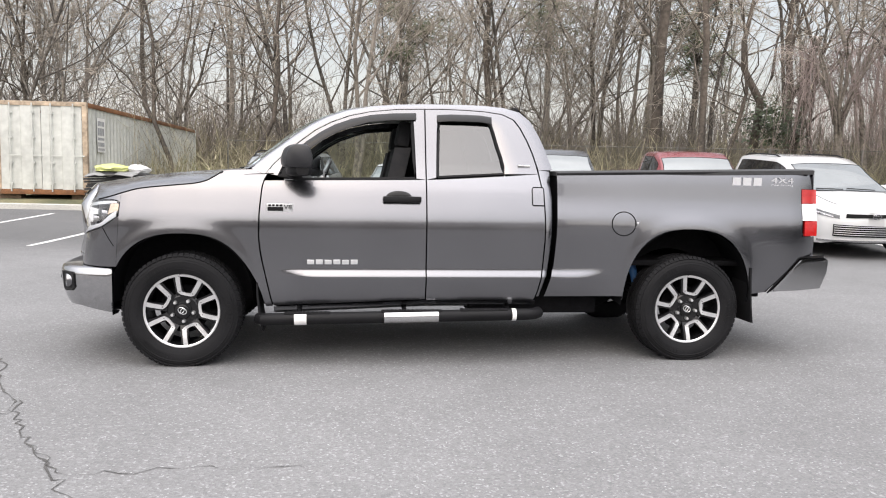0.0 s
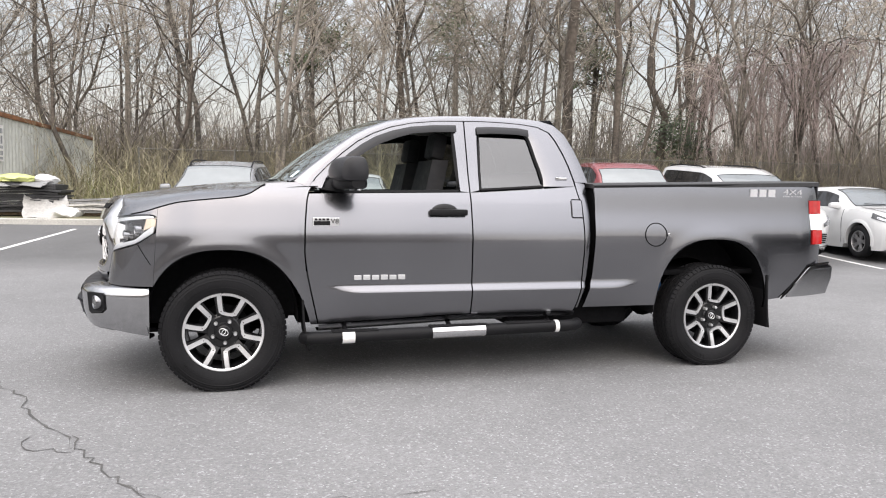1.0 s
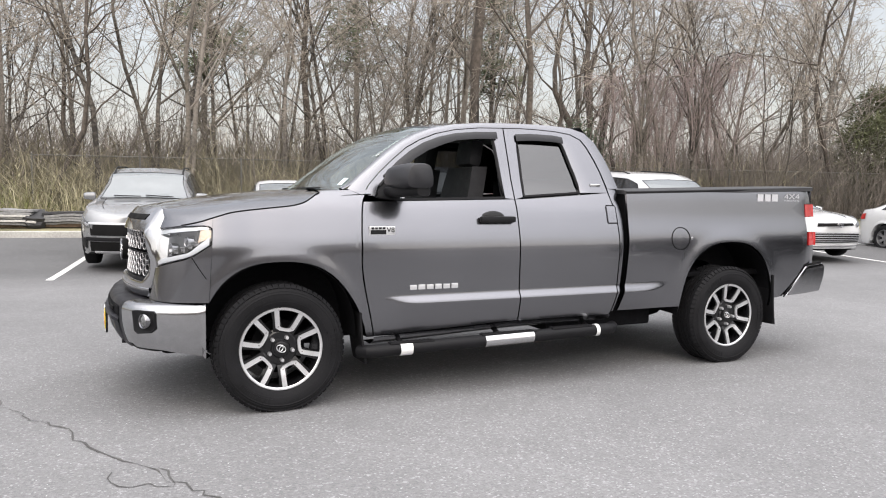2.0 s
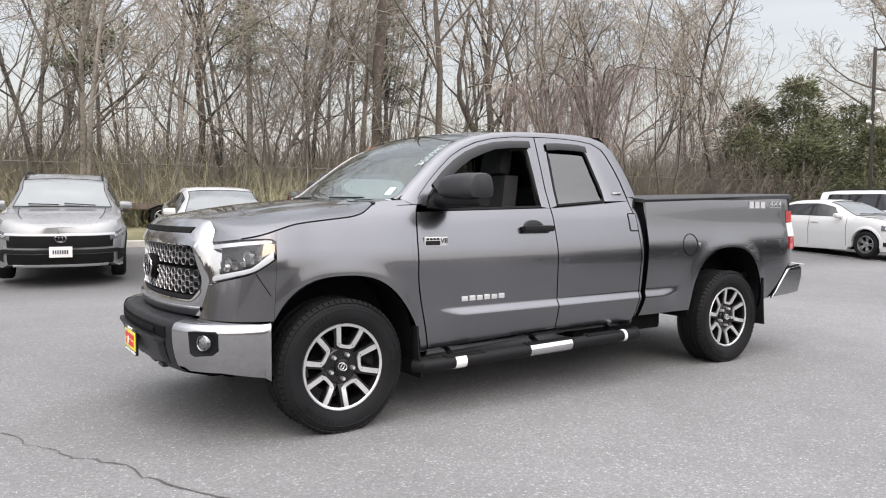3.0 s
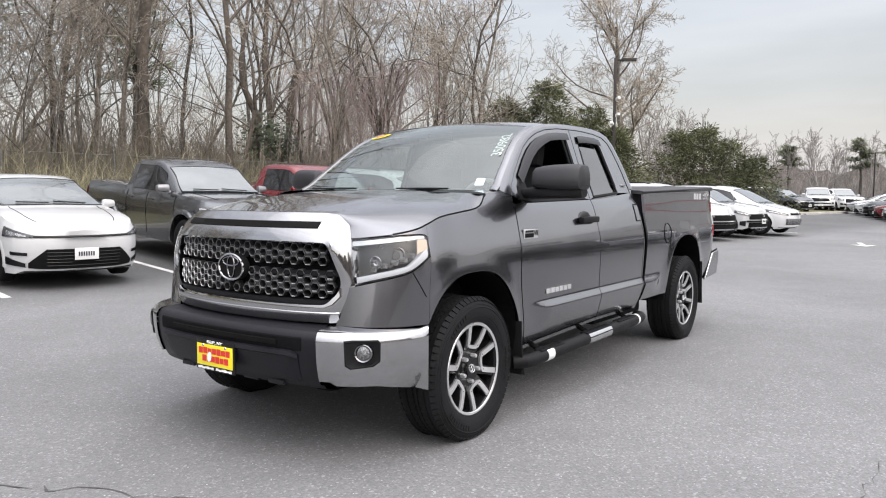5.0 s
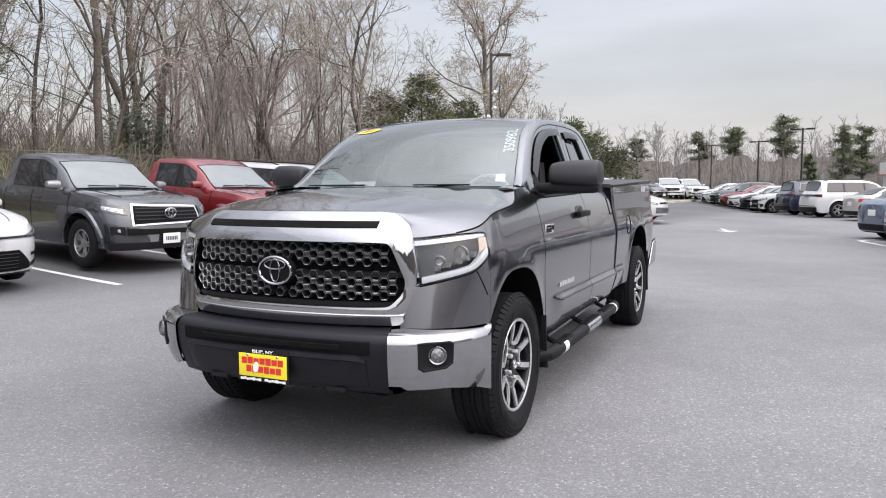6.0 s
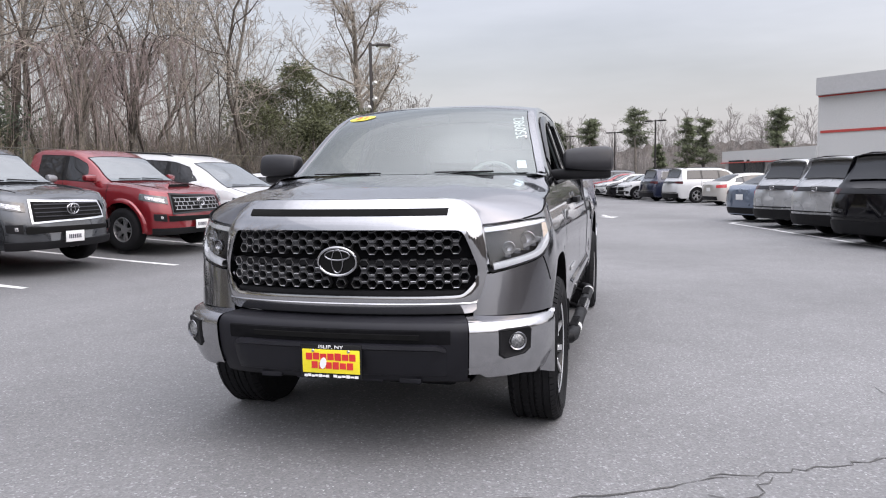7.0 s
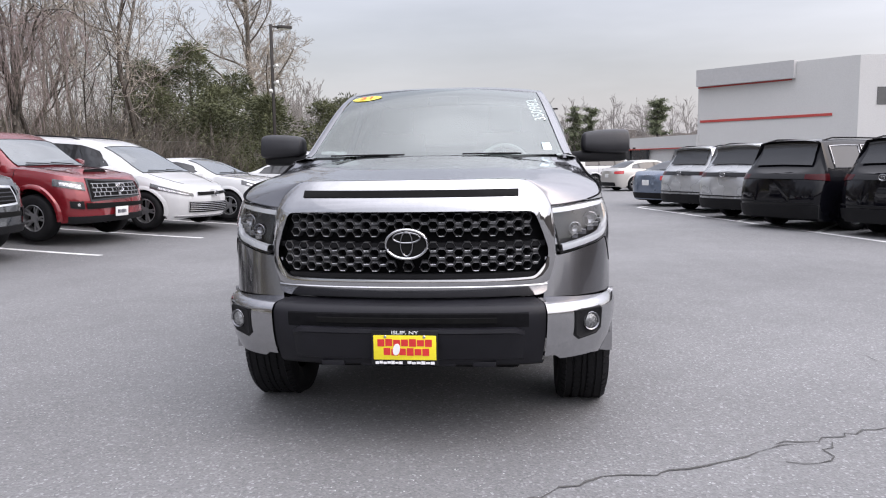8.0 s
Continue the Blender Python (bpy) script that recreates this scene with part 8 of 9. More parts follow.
ZB = (0.712, 0.706, 0.702, 0.692, 0.672, 0.655, 0.62, 0.58, 0.54, 0.50, 0.46, 0.43)
bm = bmesh.new()
rows = []
for s in lin(-0.645, 0.645, 32):
    rows.append([bumper_pt(s, z) for z in ZB + (0.415,)])
grid(bm, rows)
bump = part("front_bumper", bm, "trim_gray", truck, "charcoal plastic bumper with bright metal ends")
for sg in (-1, 1):
    bm = bmesh.new()
    rows = []
    for s in lin(0.648, 1.16, 20):
        low = 0.43 - 0.05 * max(0, (s - 0.9) / 0.26) + 0.02 * (s < 0.7)
        rows.append([bumper_pt(sg * s, z if z > 0.5 else 0.5 + (z - 0.5) / 0.07 * (0.5 - low), 0.010) for z in ZB])
    vr = grid(bm, rows)
    bot = [bm.verts.new(r[-1].co + Vector((0.03, -sg * 0.03, 0.012))) for r in vr]
    for i in range(len(vr) - 1):
        bm.faces.new((vr[i][-1], vr[i + 1][-1], bot[i + 1], bot[i]))
    end = [bm.verts.new(v.co + Vector((0, -sg * 0.04, 0))) for v in vr[-1]]
    for i in range(len(ZB) - 1):
        bm.faces.new((vr[-1][i], vr[-1][i + 1], end[i + 1], end[i]))
    be = part("bumper_end", bm, "steel_bright", bump, "bright metal bumper end")
    # fog lamp pocket
    bm = bmesh.new()
    outl = [(0.765, 0.663), (0.80, 0.668), (0.895, 0.668), (0.905, 0.655), (0.905, 0.56), (0.88, 0.535), (0.79, 0.522), (0.768, 0.54)]
    cs, cz = 0.838, 0.60
    rows = []
    for f, ps in ((1.0, 0.009), (0.98, 0.019), (0.9, 0.019), (0.82, 0.0135), (0.0, 0.0135)):
        rows.append([bumper_pt(sg * (cs + (s - cs) * f), cz + (z - cz) * f, ps) for s, z in outl])
    grid(bm, rows, loop=True)
    pk = part("fog_lamp_pocket", bm, "trim", be)
    p0 = bumper_pt(sg * 0.842, 0.605, 0.014)
    dirn = (bumper_pt(sg * 0.842, 0.605, 0.1) - bumper_pt(sg * 0.842, 0.605, 0.0)).normalized()
    dirn = (dirn + Vector((-0.8, 0, 0))).normalized()
    mm = Matrix.Translation(p0) @ dirn.to_track_quat("X", "Z").to_matrix().to_4x4()
    bm = bmesh.new()
    lathe(bm, [(0.046, -0.02), (0.046, 0.006), (0.042, 0.012), (0.036, 0.008), (0.034, 0.0)], "x", 24)
    bmesh.ops.transform(bm, matrix=mm, verts=bm.verts)
    fl = part("fog_lamp", bm, "emblem", be)
    bm = bmesh.new()
    lathe(bm, [(0.036, 0.003), (0.028, 0.009), (0.015, 0.013), (0.0, 0.014)], "x", 20)
    bmesh.ops.transform(bm, matrix=mm, verts=bm.verts)
    part("lens", bm, "fog_lens", fl)
# recessed slot and raised lower panel
bm = bmesh.new()
grid(bm, [[bumper_pt(s, z, p) for z, p in ((0.668, 0.001), (0.662, 0.004), (0.615, 0.004), (0.600, 0.001))] for s in lin(-0.565, 0.565, 26)])
part("upper_recess", bm, "under", bump)
bm = bmesh.new()
grid(bm, [[bumper_pt(s, z, p) for z, p in ((0.648, 0.0), (0.645, 0.010), (0.622, 0.010), (0.618, 0.0))] for s in lin(-0.42, 0.42, 20)])
part("intake_slot", bm, "intake", bump)
bm = bmesh.new()
rows = []
for s in lin(-0.545, 0.545, 26):
    e = 1 if abs(s) < 0.53 else 0.2
    zt = 0.602 if abs(s) < 0.5 else 0.602 - (abs(s) - 0.5) * 0.4
    rows.append([bumper_pt(s, z, p * e) for z, p in ((zt, 0.0), (zt - 0.004, 0.03), (zt - 0.022, 0.034), (zt - 0.03, 0.022), (0.50, 0.018), (0.445, 0.012), (0.44, 0.0))])
grid(bm, rows)
part("lower_panel", bm, "trim_gray", bump)
bm = bmesh.new()
grid(bm, [[bumper_pt(s, z, p) + Vector((dx, 0, 0)) for z, p, dx in ((0.425, -0.01, 0), (0.40, -0.02, 0), (0.375, -0.04, 0.05), (0.36, -0.05, 0.25))] for s in lin(-0.66, 0.66, 20)])
part("valance", bm, "trim", bump)
for y in (-0.36, -0.17, 0.17, 0.36):
    bm = bmesh.new()
    box(bm, -0.895, -0.84, y - 0.055, y + 0.055, 0.402, 0.428, 0.006)
    part("tow_cover", bm, "trim_gray", bump)

# dealer plate
pl = None
bm = bmesh.new()
box(bm, -0.988, -0.972, -0.155, 0.155, 0.432, 0.598, 0.006)
pl = part("dealer_plate", bm, "gloss_black", bump, "yellow dealer plate in a black frame")
bm = bmesh.new()
box(bm, -0.992, -0.986, -0.145, 0.145, 0.458, 0.572, 0.003)
part("plate_face", bm, "yellow", pl)


def lettering(text, size, m, material, parent, name="lettering", depth=0.002, squash=1.0):
    cu = bpy.data.curves.new(name, "FONT")
    cu.body, cu.size, cu.extrude, cu.align_x, cu.align_y = text, size, depth, "CENTER", "CENTER"
    tmp = bpy.data.objects.new(name, cu)
    scene.collection.objects.link(tmp)
    dg = bpy.context.evaluated_depsgraph_get()
    me = bpy.data.meshes.new_from_object(tmp.evaluated_get(dg))
    bpy.data.objects.remove(tmp)
    me.transform(m @ Matrix.Diagonal((squash, 1, 1, 1)))
    me.materials.clear()
    me.materials.append(M[material])
    o = new(name, me)
    o.parent = parent
    return o


FACE_FRONT = Matrix(((0, 0, -1, 0), (-1, 0, 0, 0), (0, 1, 0, 0), (0, 0, 0, 1)))     # text plane looking towards -x
FACE_LEFT = Matrix(((1, 0, 0, 0), (0, 0, -1, 0), (0, 1, 0, 0), (0, 0, 0, 1)))       # text plane looking towards -y


def at(x, y, z, face):
    return Matrix.Translation((x, y, z)) @ face


lettering("ISLIP, NY", 0.022, at(-0.9895, 0, 0.584, FACE_FRONT), "white_ink", pl, "plate_town", squash=1.5)

def word_bars(parent, x, y0, y1, z0, z1, n, material, thick=0.003):
    """A brand word as plain blocks across the plate, one object each."""
    w = (y1 - y0) / n
    for k in range(n):
        bm = bmesh.new()
        box(bm, x - thick, x, y0 + k * w + 0.07 * w, y0 + (k + 1) * w - 0.07 * w, z0 + 0.002 * (k % 2), z1 - 0.002 * ((k + 1) % 3), 0)
        part("word_bar", bm, material, parent)


word_bars(pl, -0.991, -0.128, 0.128, 0.521, 0.556, 7, "red_ink")
word_bars(pl, -0.991, -0.115, 0.10, 0.479, 0.514, 6, "red_ink")
word_bars(pl, -0.988, -0.138, -0.010, 0.438, 0.452, 6, "white_ink")
word_bars(pl, -0.988, 0.010, 0.138, 0.438, 0.452, 7, "white_ink")
bm = bmesh.new()
lathe(bm, [(0.0, 0.0), (0.02, 0.0), (0.021, 0.002)], "x", 14)
bmesh.ops.transform(bm, matrix=pose(-0.9955, 0.038, 0.507, 12, 0, 0) @ Matrix.Diagonal((1, 0.8, 1.35, 1)), verts=bm.verts)
part("plate_motif", bm, "white_ink", pl)
for y in (-0.09, 0.09):
    bm = bmesh.new()
    lathe(bm, [(0.0, -0.004), (0.006, -0.003), (0.008, 0.0)], "x", 10)
    bmesh.ops.transform(bm, matrix=pose(-0.992, y, 0.565), verts=bm.verts)
    part("screw", bm, "satin_chrome", pl)

# ---- headlights
for sg in (-1, 1):
    def lp_pt(a, t, push=0.0):
        lo, hi = lamp_low(a), lamp_high(a)
        a -= 0.04 * t * max(0.0, min(1.0, (-0.65 - a) / 0.2))
        z = lo + (hi - lo) * t
        x, y = skin(a, z)
        x2, y2 = skin(a + 0.01, z)
        n = Vector((-(y2 - y), x2 - x)).normalized()
        return Vector((x + n.x * push, sg * (y + n.y * push), z))

    A0, A1 = -0.853, -0.428
    bm = bmesh.new()
    rows = []
    for a in lin(A0, A1, 14):
        rows.append([lp_pt(a, 0, 0.0)] + [lp_pt(a, t, -0.055) for t in lin(0.03, 0.97, 5)] + [lp_pt(a, 1, 0.0)])
    vr = grid(bm, rows)
    hl = part("headlight", bm, "lamp_bowl", truck, "clear headlight with white light bar and amber corner")
    bm = bmesh.new()
    rows = []
    for a in lin(A0, A1, 16):
        rows.append([lp_pt(a, 0.0, -0.01), lp_pt(a, 0.0, 0.002), lp_pt(a, 0.25, 0.006), lp_pt(a, 0.5, 0.007), lp_pt(a, 0.75, 0.006), lp_pt(a, 1, 0.002), lp_pt(a, 1, -0.01)])
    grid(bm, rows)
    cv = part("lens_cover", bm, "lamp_clear", hl)
    cv.visible_shadow = False
    # light bar along the lower edge and up the inner end
    bm = bmesh.new()
    rows = []
    for a in lin(A0 + 0.012, -0.445, 18):
        w = 0.13 if a < -0.6 else 0.13 + 0.26 * (a + 0.6) / 0.155
        rows.append([lp_pt(a, 0.03, -0.03), lp_pt(a, 0.04, -0.004), lp_pt(a, 0.04 + w * 0.5, -0.001), lp_pt(a, 0.04 + w, -0.004), lp_pt(a, 0.05 + w, -0.03)])
    grid(bm, rows)
    part("light_bar", bm, "drl", hl)
    bm = bmesh.new()
    rows = []
    for t in lin(0.86, 0.965, 3):
        rows.append([lp_pt(a, t, -0.004) for a in lin(A0 + 0.012, -0.455, 12)])
    grid(bm, rows)
    part("upper_trim", bm, "lamp_silver", hl)
    bm = bmesh.new()
    rows = []
    for t in lin(0.40, 0.84, 5):
        rows.append([lp_pt(a, t, -0.006) for a in lin(-0.535 + 0.03 * (t - 0.4), -0.435, 6)])
    grid(bm, rows)
    part("amber_reflector", bm, "lamp_amber", hl)
    for a, t, r in ((-0.745, 0.42, 0.026), (-0.63, 0.52, 0.030)):
        c = lp_pt(a, t, -0.045)
        d = Vector((-1, sg * 0.25, 0)).normalized()
        mm = Matrix.Translation(c) @ d.to_track_quat("X", "Z").to_matrix().to_4x4()
        bm = bmesh.new()
        lathe(bm, [(r * 1.3, -0.02), (r * 1.25, 0.014), (r * 1.15, 0.016), (r * 0.9, 0.0), (r * 0.5, -0.008), (0, -0.010)], "x", 20)
        bmesh.ops.transform(bm, matrix=mm, verts=bm.verts)
        part("projector", bm, "emblem", hl)
    bm = bmesh.new()
    for k in range(5):
        q = lp_pt(-0.76 + 0.05 * k, 0.28 + 0.03 * k, -0.03)
        box(bm, -0.012, 0.012, -0.016, 0.016, -0.012, 0.014, 0.002, Matrix.Translation(q))
    part("reflector_block", bm, "emblem", hl)


# ---- wheels
def big_wheel(x, sg, hy=0.0):
    w = new("wheel")
    w.parent = truck
    w.matrix_basis = pose(x, sg * 0.865, 0.402, 0, 0, 0 if sg > 0 else 180) @ pose(0, 0, 0, 0, 30 * sg, 0)
    for nm, me in big_meshes:
        o = new(nm, me)
        o.parent = w
        if nm == "tyre":                 # stands upright on its flattened contact patch
            o.matrix_basis = pose(0, 0, 0, 0, -30 * sg, 0)
    return w


def mesh_of(nm, bm, mt, angle=38):
    finish(bm, angle)
    me = bpy.data.meshes.new(nm)
    bm.to_mesh(me)
    bm.free()
    me.materials.append(M[mt])
    return nm, me


big_meshes = []
R, RIM, H = 0.399, 0.256, 0.128
bm = bmesh.new()
tread = []
for y0, y1 in ((-0.098, -0.062), (-0.052, -0.018), (-0.010, 0.010), (0.018, 0.052), (0.062, 0.098)):
    tread += [(R - 0.009, y0 - 0.001), (R - 0.001, y0 + 0.001), (R - 0.001, y1 - 0.001), (R - 0.009, y1 + 0.001)]
prof = [(RIM - 0.006, -H * 0.78), (RIM + 0.012, -H * 0.92), (RIM + 0.05, -H * 1.03), (RIM + 0.085, -H * 1.05), (R - 0.045, -H * 1.02), (R - 0.018, -H * 0.93), (R - 0.006, -0.106)]
lathe(bm, prof + tread + [(r, -y) for r, y in prof[::-1]], "y", 72)
for k in range(66):                     # shoulder blocks and sidewall lugs
    a = 2 * math.pi * k / 66
    for g in (1, -1):
        mm = pose(0, 0, 0, 0, math.degrees(a), 0) @ Matrix.Translation((0, g * 0.106, R - 0.010))
        box(bm, -0.0145, 0.0145, -0.016, 0.018, -0.016, 0.008 if g * 1 else 0, 0, mm @ pose(0, 0, 0, -38 * g, 0, 0))
        mm = pose(0, 0, 0, 0, math.degrees(a + 0.047), 0) @ Matrix.Translation((0, g * 0.036, R - 0.002))
        box(bm, -0.017, 0.017, -0.015, 0.015, -0.006, 0.0035, 0, mm @ pose(0, 0, 0, 0, 0, 28 * g))
# sidewall rings and raised maker's marks as plain bars
for rr_, w_ in ((0.300, 0.003), (0.348, 0.004), (0.362, 0.002)):
    tube(bm, [(rr_ * math.cos(2 * math.pi * k / 60), H * (1.035 if rr_ > 0.31 else 1.0) if rr_ < 0.36 else H * 1.0, rr_ * math.sin(2 * math.pi * k / 60)) for k in range(61)], w_, 4, cap=False)
for a0, n in ((20, 7), (130, 9), (250, 8)):
    for k in range(n):
        mm = pose(0, 0, 0, 0, a0 + 4.6 * k, 0) @ Matrix.Translation((0, H * 1.045, 0.325))
        box(bm, -0.009, 0.009, -0.002, 0.0035, -0.013, 0.013, 0, mm)
for v in bm.verts:                      # loaded: flat where it meets the asphalt, bulging above it
    if v.co.z < -0.30:
        k = min(1.0, (-0.30 - v.co.z) / 0.09)
        v.co.y *= 1 + 0.05 * k
        v.co.z = max(v.co.z, -0.3885)
big_meshes.append(mesh_of("tyre", bm, "rubber", 30))
bm = bmesh.new()
lathe(bm, [(RIM + 0.002, H * 0.78), (RIM + 0.004, H * 0.86), (RIM - 0.004, H * 0.90), (RIM - 0.012, H * 0.86), (RIM - 0.018, H * 0.72), (RIM - 0.024, -H * 0.8)], "y", 72)
big_meshes.append(mesh_of("barrel", bm, "gloss_black", 40))
bm = bmesh.new()
lathe(bm, [(RIM + 0.0045, H * 0.862), (RIM + 0.001, H * 0.905), (RIM - 0.008, H * 0.905), (RIM - 0.014, H * 0.87)], "y", 72)
big_meshes.append(mesh_of("rim_lip", bm, "machined", 40))
# black spider: pocketed disc with spokes, machined U-shaped faces on it
for k in range(5):
    a = 2 * math.pi * k / 5
    for off in (-0.345, 0.345):
        bm, rows = bmesh.new(), []
        for r, w, y, o in ((0.06, 0.030, 0.050, off * 0.75), (0.115, 0.028, 0.074, off), (0.18, 0.024, 0.092, off * 1.02), (0.248, 0.026, 0.100, off * 1.04)):
            d = Vector((math.cos(a + o), 0, math.sin(a + o)))
            s = Vector((-d.z, 0, d.x))
            rows.append([d * r + s * w + Vector((0, y - 0.055, 0)), d * r + s * w + Vector((0, y, 0)), d * r - s * w + Vector((0, y, 0)), d * r - s * w + Vector((0, y - 0.055, 0))])
        grid(bm, rows)
        big_meshes.append(mesh_of("black_spoke", bm, "gloss_black", 35))
bm = bmesh.new()
lathe(bm, [(0.125, 0.02), (0.122, 0.060), (0.10, 0.076), (0.062, 0.072), (0.055, 0.082), (0.0, 0.082)], "y", 36)
big_meshes.append(mesh_of("wheel_centre", bm, "gloss_black", 35))
for k in range(5):
    a = 2 * math.pi * k / 5
    bm = bmesh.new()                     # U path: out on one side, in, across, out on the other
    flat = [(0.250, -0.083, 0.0215), (0.20, -0.069, 0.021), (0.15, -0.053, 0.0205), (0.128, -0.045, 0.0205), (0.119, -0.030, 0.015), (0.117, 0.0, 0.0135),
            (0.119, 0.030, 0.015), (0.128, 0.045, 0.0205), (0.15, 0.053, 0.0205), (0.20, 0.069, 0.021), (0.250, 0.083, 0.0215)]
    path = [(math.hypot(u, v), math.atan2(v, u), w) for u, v, w in flat]
    P = [Vector((r * math.cos(a + o), lerp_list([(0.10, 0.083), (0.125, 0.087), (0.18, 0.100), (0.25, 0.109)], r), r * math.sin(a + o))) for r, o, w in path]
    rows = []
    for i, p in enumerate(P):
        t = (P[min(i + 1, len(P) - 1)] - P[max(i - 1, 0)])
        t.y = 0
        t.normalize()
        s = Vector((-t.z, 0, t.x))
        w = path[i][2] * 0.70
        rows.append([p + s * w + Vector((0, -0.014, 0)), p + s * w, p - s * w, p - s * w + Vector((0, -0.014, 0))])
    grid(bm, rows)
    big_meshes.append(mesh_of("machined_spoke", bm, "machined", 35))
    bm = bmesh.new()                     # dark studs at the inner corners
    for u, v in ((0.131, -0.045), (0.131, 0.045)):
        lathe(bm, [(0.0, 0.0905), (0.0045, 0.090), (0.0055, 0.084)], "y", 8, (u * math.cos(a) - v * math.sin(a), 0, u * math.sin(a) + v * math.cos(a)))
    big_meshes.append(mesh_of("spoke_stud", bm, "gloss_black", 35))
bm = bmesh.new()
lathe(bm, [(0.046, 0.080), (0.044, 0.094), (0.036, 0.097), (0.0, 0.098)], "y", 28)
big_meshes.append(mesh_of("centre_cap", bm, "gloss_black", 35))
bm = bmesh.new()
for ry, rz in ((0.030, 0.021), (0.010, 0.018)):
    tube(bm, [(ry * math.cos(2 * math.pi * k / 24), 0.099, rz * math.sin(2 * math.pi * k / 24)) for k in range(25)], 0.003, 5, cap=False)
big_meshes.append(mesh_of("cap_emblem", bm, "machined", 35))
for k in range(5):
    a = 2 * math.pi * (k + 0.25) / 5
    bm = bmesh.new()
    lathe(bm, [(0.0, 0.106), (0.010, 0.104), (0.013, 0.094), (0.014, 0.070)], "y", 8, (0.075 * math.cos(a), 0, 0.075 * math.sin(a)))
    big_meshes.append(mesh_of("lug_nut", bm, "machined", 35))
bm = bmesh.new()
lathe(bm, [(0.0, 0.0), (0.17, 0.0), (0.17, -0.03), (0.0, -0.03)], "y", 30)
big_meshes.append(mesh_of("brake_disc", bm, "under", 35))
for x in (0.0, 3.70):
    for sg in (-1, 1):
        big_wheel(x, sg)

# ---- chassis and underside
bm = bmesh.new()
box(bm, -0.75, 4.55, -0.50, -0.40, 0.42, 0.58, 0.01)
box(bm, -0.75, 4.55, 0.40, 0.50, 0.42, 0.58, 0.01)
box(bm, 0.55, 2.5, -0.70, 0.70, 0.50, 0.56, 0.01)
box(bm, -0.70, 0.45, -0.55, 0.55, 0.40, 0.95, 0.03)
tube(bm, [(3.70, -0.8, 0.40), (3.70, 0.8, 0.40)], 0.06, 10)
tube(bm, [(0.0, -0.8, 0.40), (0.0, 0.8, 0.40)], 0.05, 10)
lathe(bm, [(0.0, -0.13), (0.12, -0.11), (0.16, 0.0), (0.12, 0.11), (0.0, 0.13)], "y", 16, (3.70, 0.05, 0.40))
tube(bm, [(0.6, 0.1, 0.45), (3.55, 0.05, 0.42)], 0.05, 8)
part("chassis", bm, "under", truck)
# unseen blocks added below the floor to cut light under the truck
for nm, lab, b_ in (("fuel_tank", "black fuel tank", (2.05, 3.05, -0.78, -0.10, 0.34, 0.60)), ("skid_plate", "black front skid plate", (-0.66, 0.34, -0.52, 0.52, 0.33, 0.37)),
                    ("gearbox_guard", "black gearbox guard", (0.5, 1.9, -0.55, 0.55, 0.37, 0.50)), ("inner_sill", "", (0.6, 2.5, 0.55, 0.80, 0.40, 0.52)), ("inner_sill", "", (0.6, 2.0, -0.80, -0.55, 0.40, 0.52))):
    bm = bmesh.new()
    box(bm, *b_, 0.03)
    part(nm, bm, "under", truck, lab)
bm = bmesh.new()
tube(bm, [(2.5, -0.35, 0.40), (2.7, -0.38, 0.40), (3.15, -0.38, 0.40), (3.3, -0.4, 0.42)], [0.03, 0.09, 0.09, 0.03], 12)
part("silencer", bm, "under", truck)
bm = bmesh.new()
lathe(bm, [(0.2, -0.1), (0.36, -0.11), (0.39, -0.06), (0.39, 0.06), (0.36, 0.11), (0.2, 0.1)], "z", 32, (4.25, 0, 0.50), closed=True)
part("spare_tyre", bm, "rubber", truck)
for sg in (-1, 1):
    bm = bmesh.new()
    tube(bm, [(3.42, sg * 0.70, 0.45), (3.34, sg * 0.66, 0.82)], 0.03, 10)
    part("shock_absorber", bm, "blue", truck, "blue rear shock absorber")
    bm = bmesh.new()
    for k in range(4):
        pts = [(3.05 + 1.35 * t, sg * 0.58, 0.42 + 0.03 * k + 0.16 * (2 * t - 1) ** 2) for t in lin(0, 1, 8)]
        tube(bm, pts, 0.016, 4)
    part("leaf_spring", bm, "under", truck)

# ---- bed interior, cover, tailgate, rear bumper
bm = bmesh.new()
rows = []
for x in lin(2.66, 4.70, 14):
    zt = 1.412 + 0.028 * (x - 2.66)
    rows.append([(x, f * 0.925, zt + 0.012 * (1 - f ** 4) + (0.006 if abs(f) < 0.98 else 0)) for f in (-1, -0.97, -0.9, -0.6, -0.3, 0, 0.3, 0.6, 0.9, 0.97, 1)])
vr = grid(bm, rows)
edge = [*vr[0], *[r[-1] for r in vr[1:]], *vr[-1][-2::-1], *[r[0] for r in vr[-2:0:-1]]]
back = [bm.verts.new(v.co + Vector((0, 0, -0.03))) for v in edge]
for i in range(len(edge)):
    j = (i + 1) % len(edge)
    bm.faces.new((edge[i], edge[j], back[j], back[i]))
part("bed_cover", bm, "cover", truck, "black soft bed cover")
bm = bmesh.new()
box(bm, 2.70, 4.66, -0.85, 0.85, 0.72, 0.76, 0.005)
box(bm, 2.675, 2.70, -0.92, 0.92, 0.60, 1.40, 0.005)
part("bed_floor", bm, "under", truck)
bm = bmesh.new()
rows = []
for z in lin(0.78, 1.46, 8):
    rows.append([(4.735 + 0.015 * math.sin(math.pi * (z - 0.78) / 0.68) - 0.03 * f ** 6, f * 0.90, z) for f in lin(-1, 1, 16)])
grid(bm, rows)
box(bm, 4.62, 4.735, -0.88, 0.88, 0.80, 1.455, 0.01)
tg = part("tailgate", bm, PAINT, truck)
bm = bmesh.new()
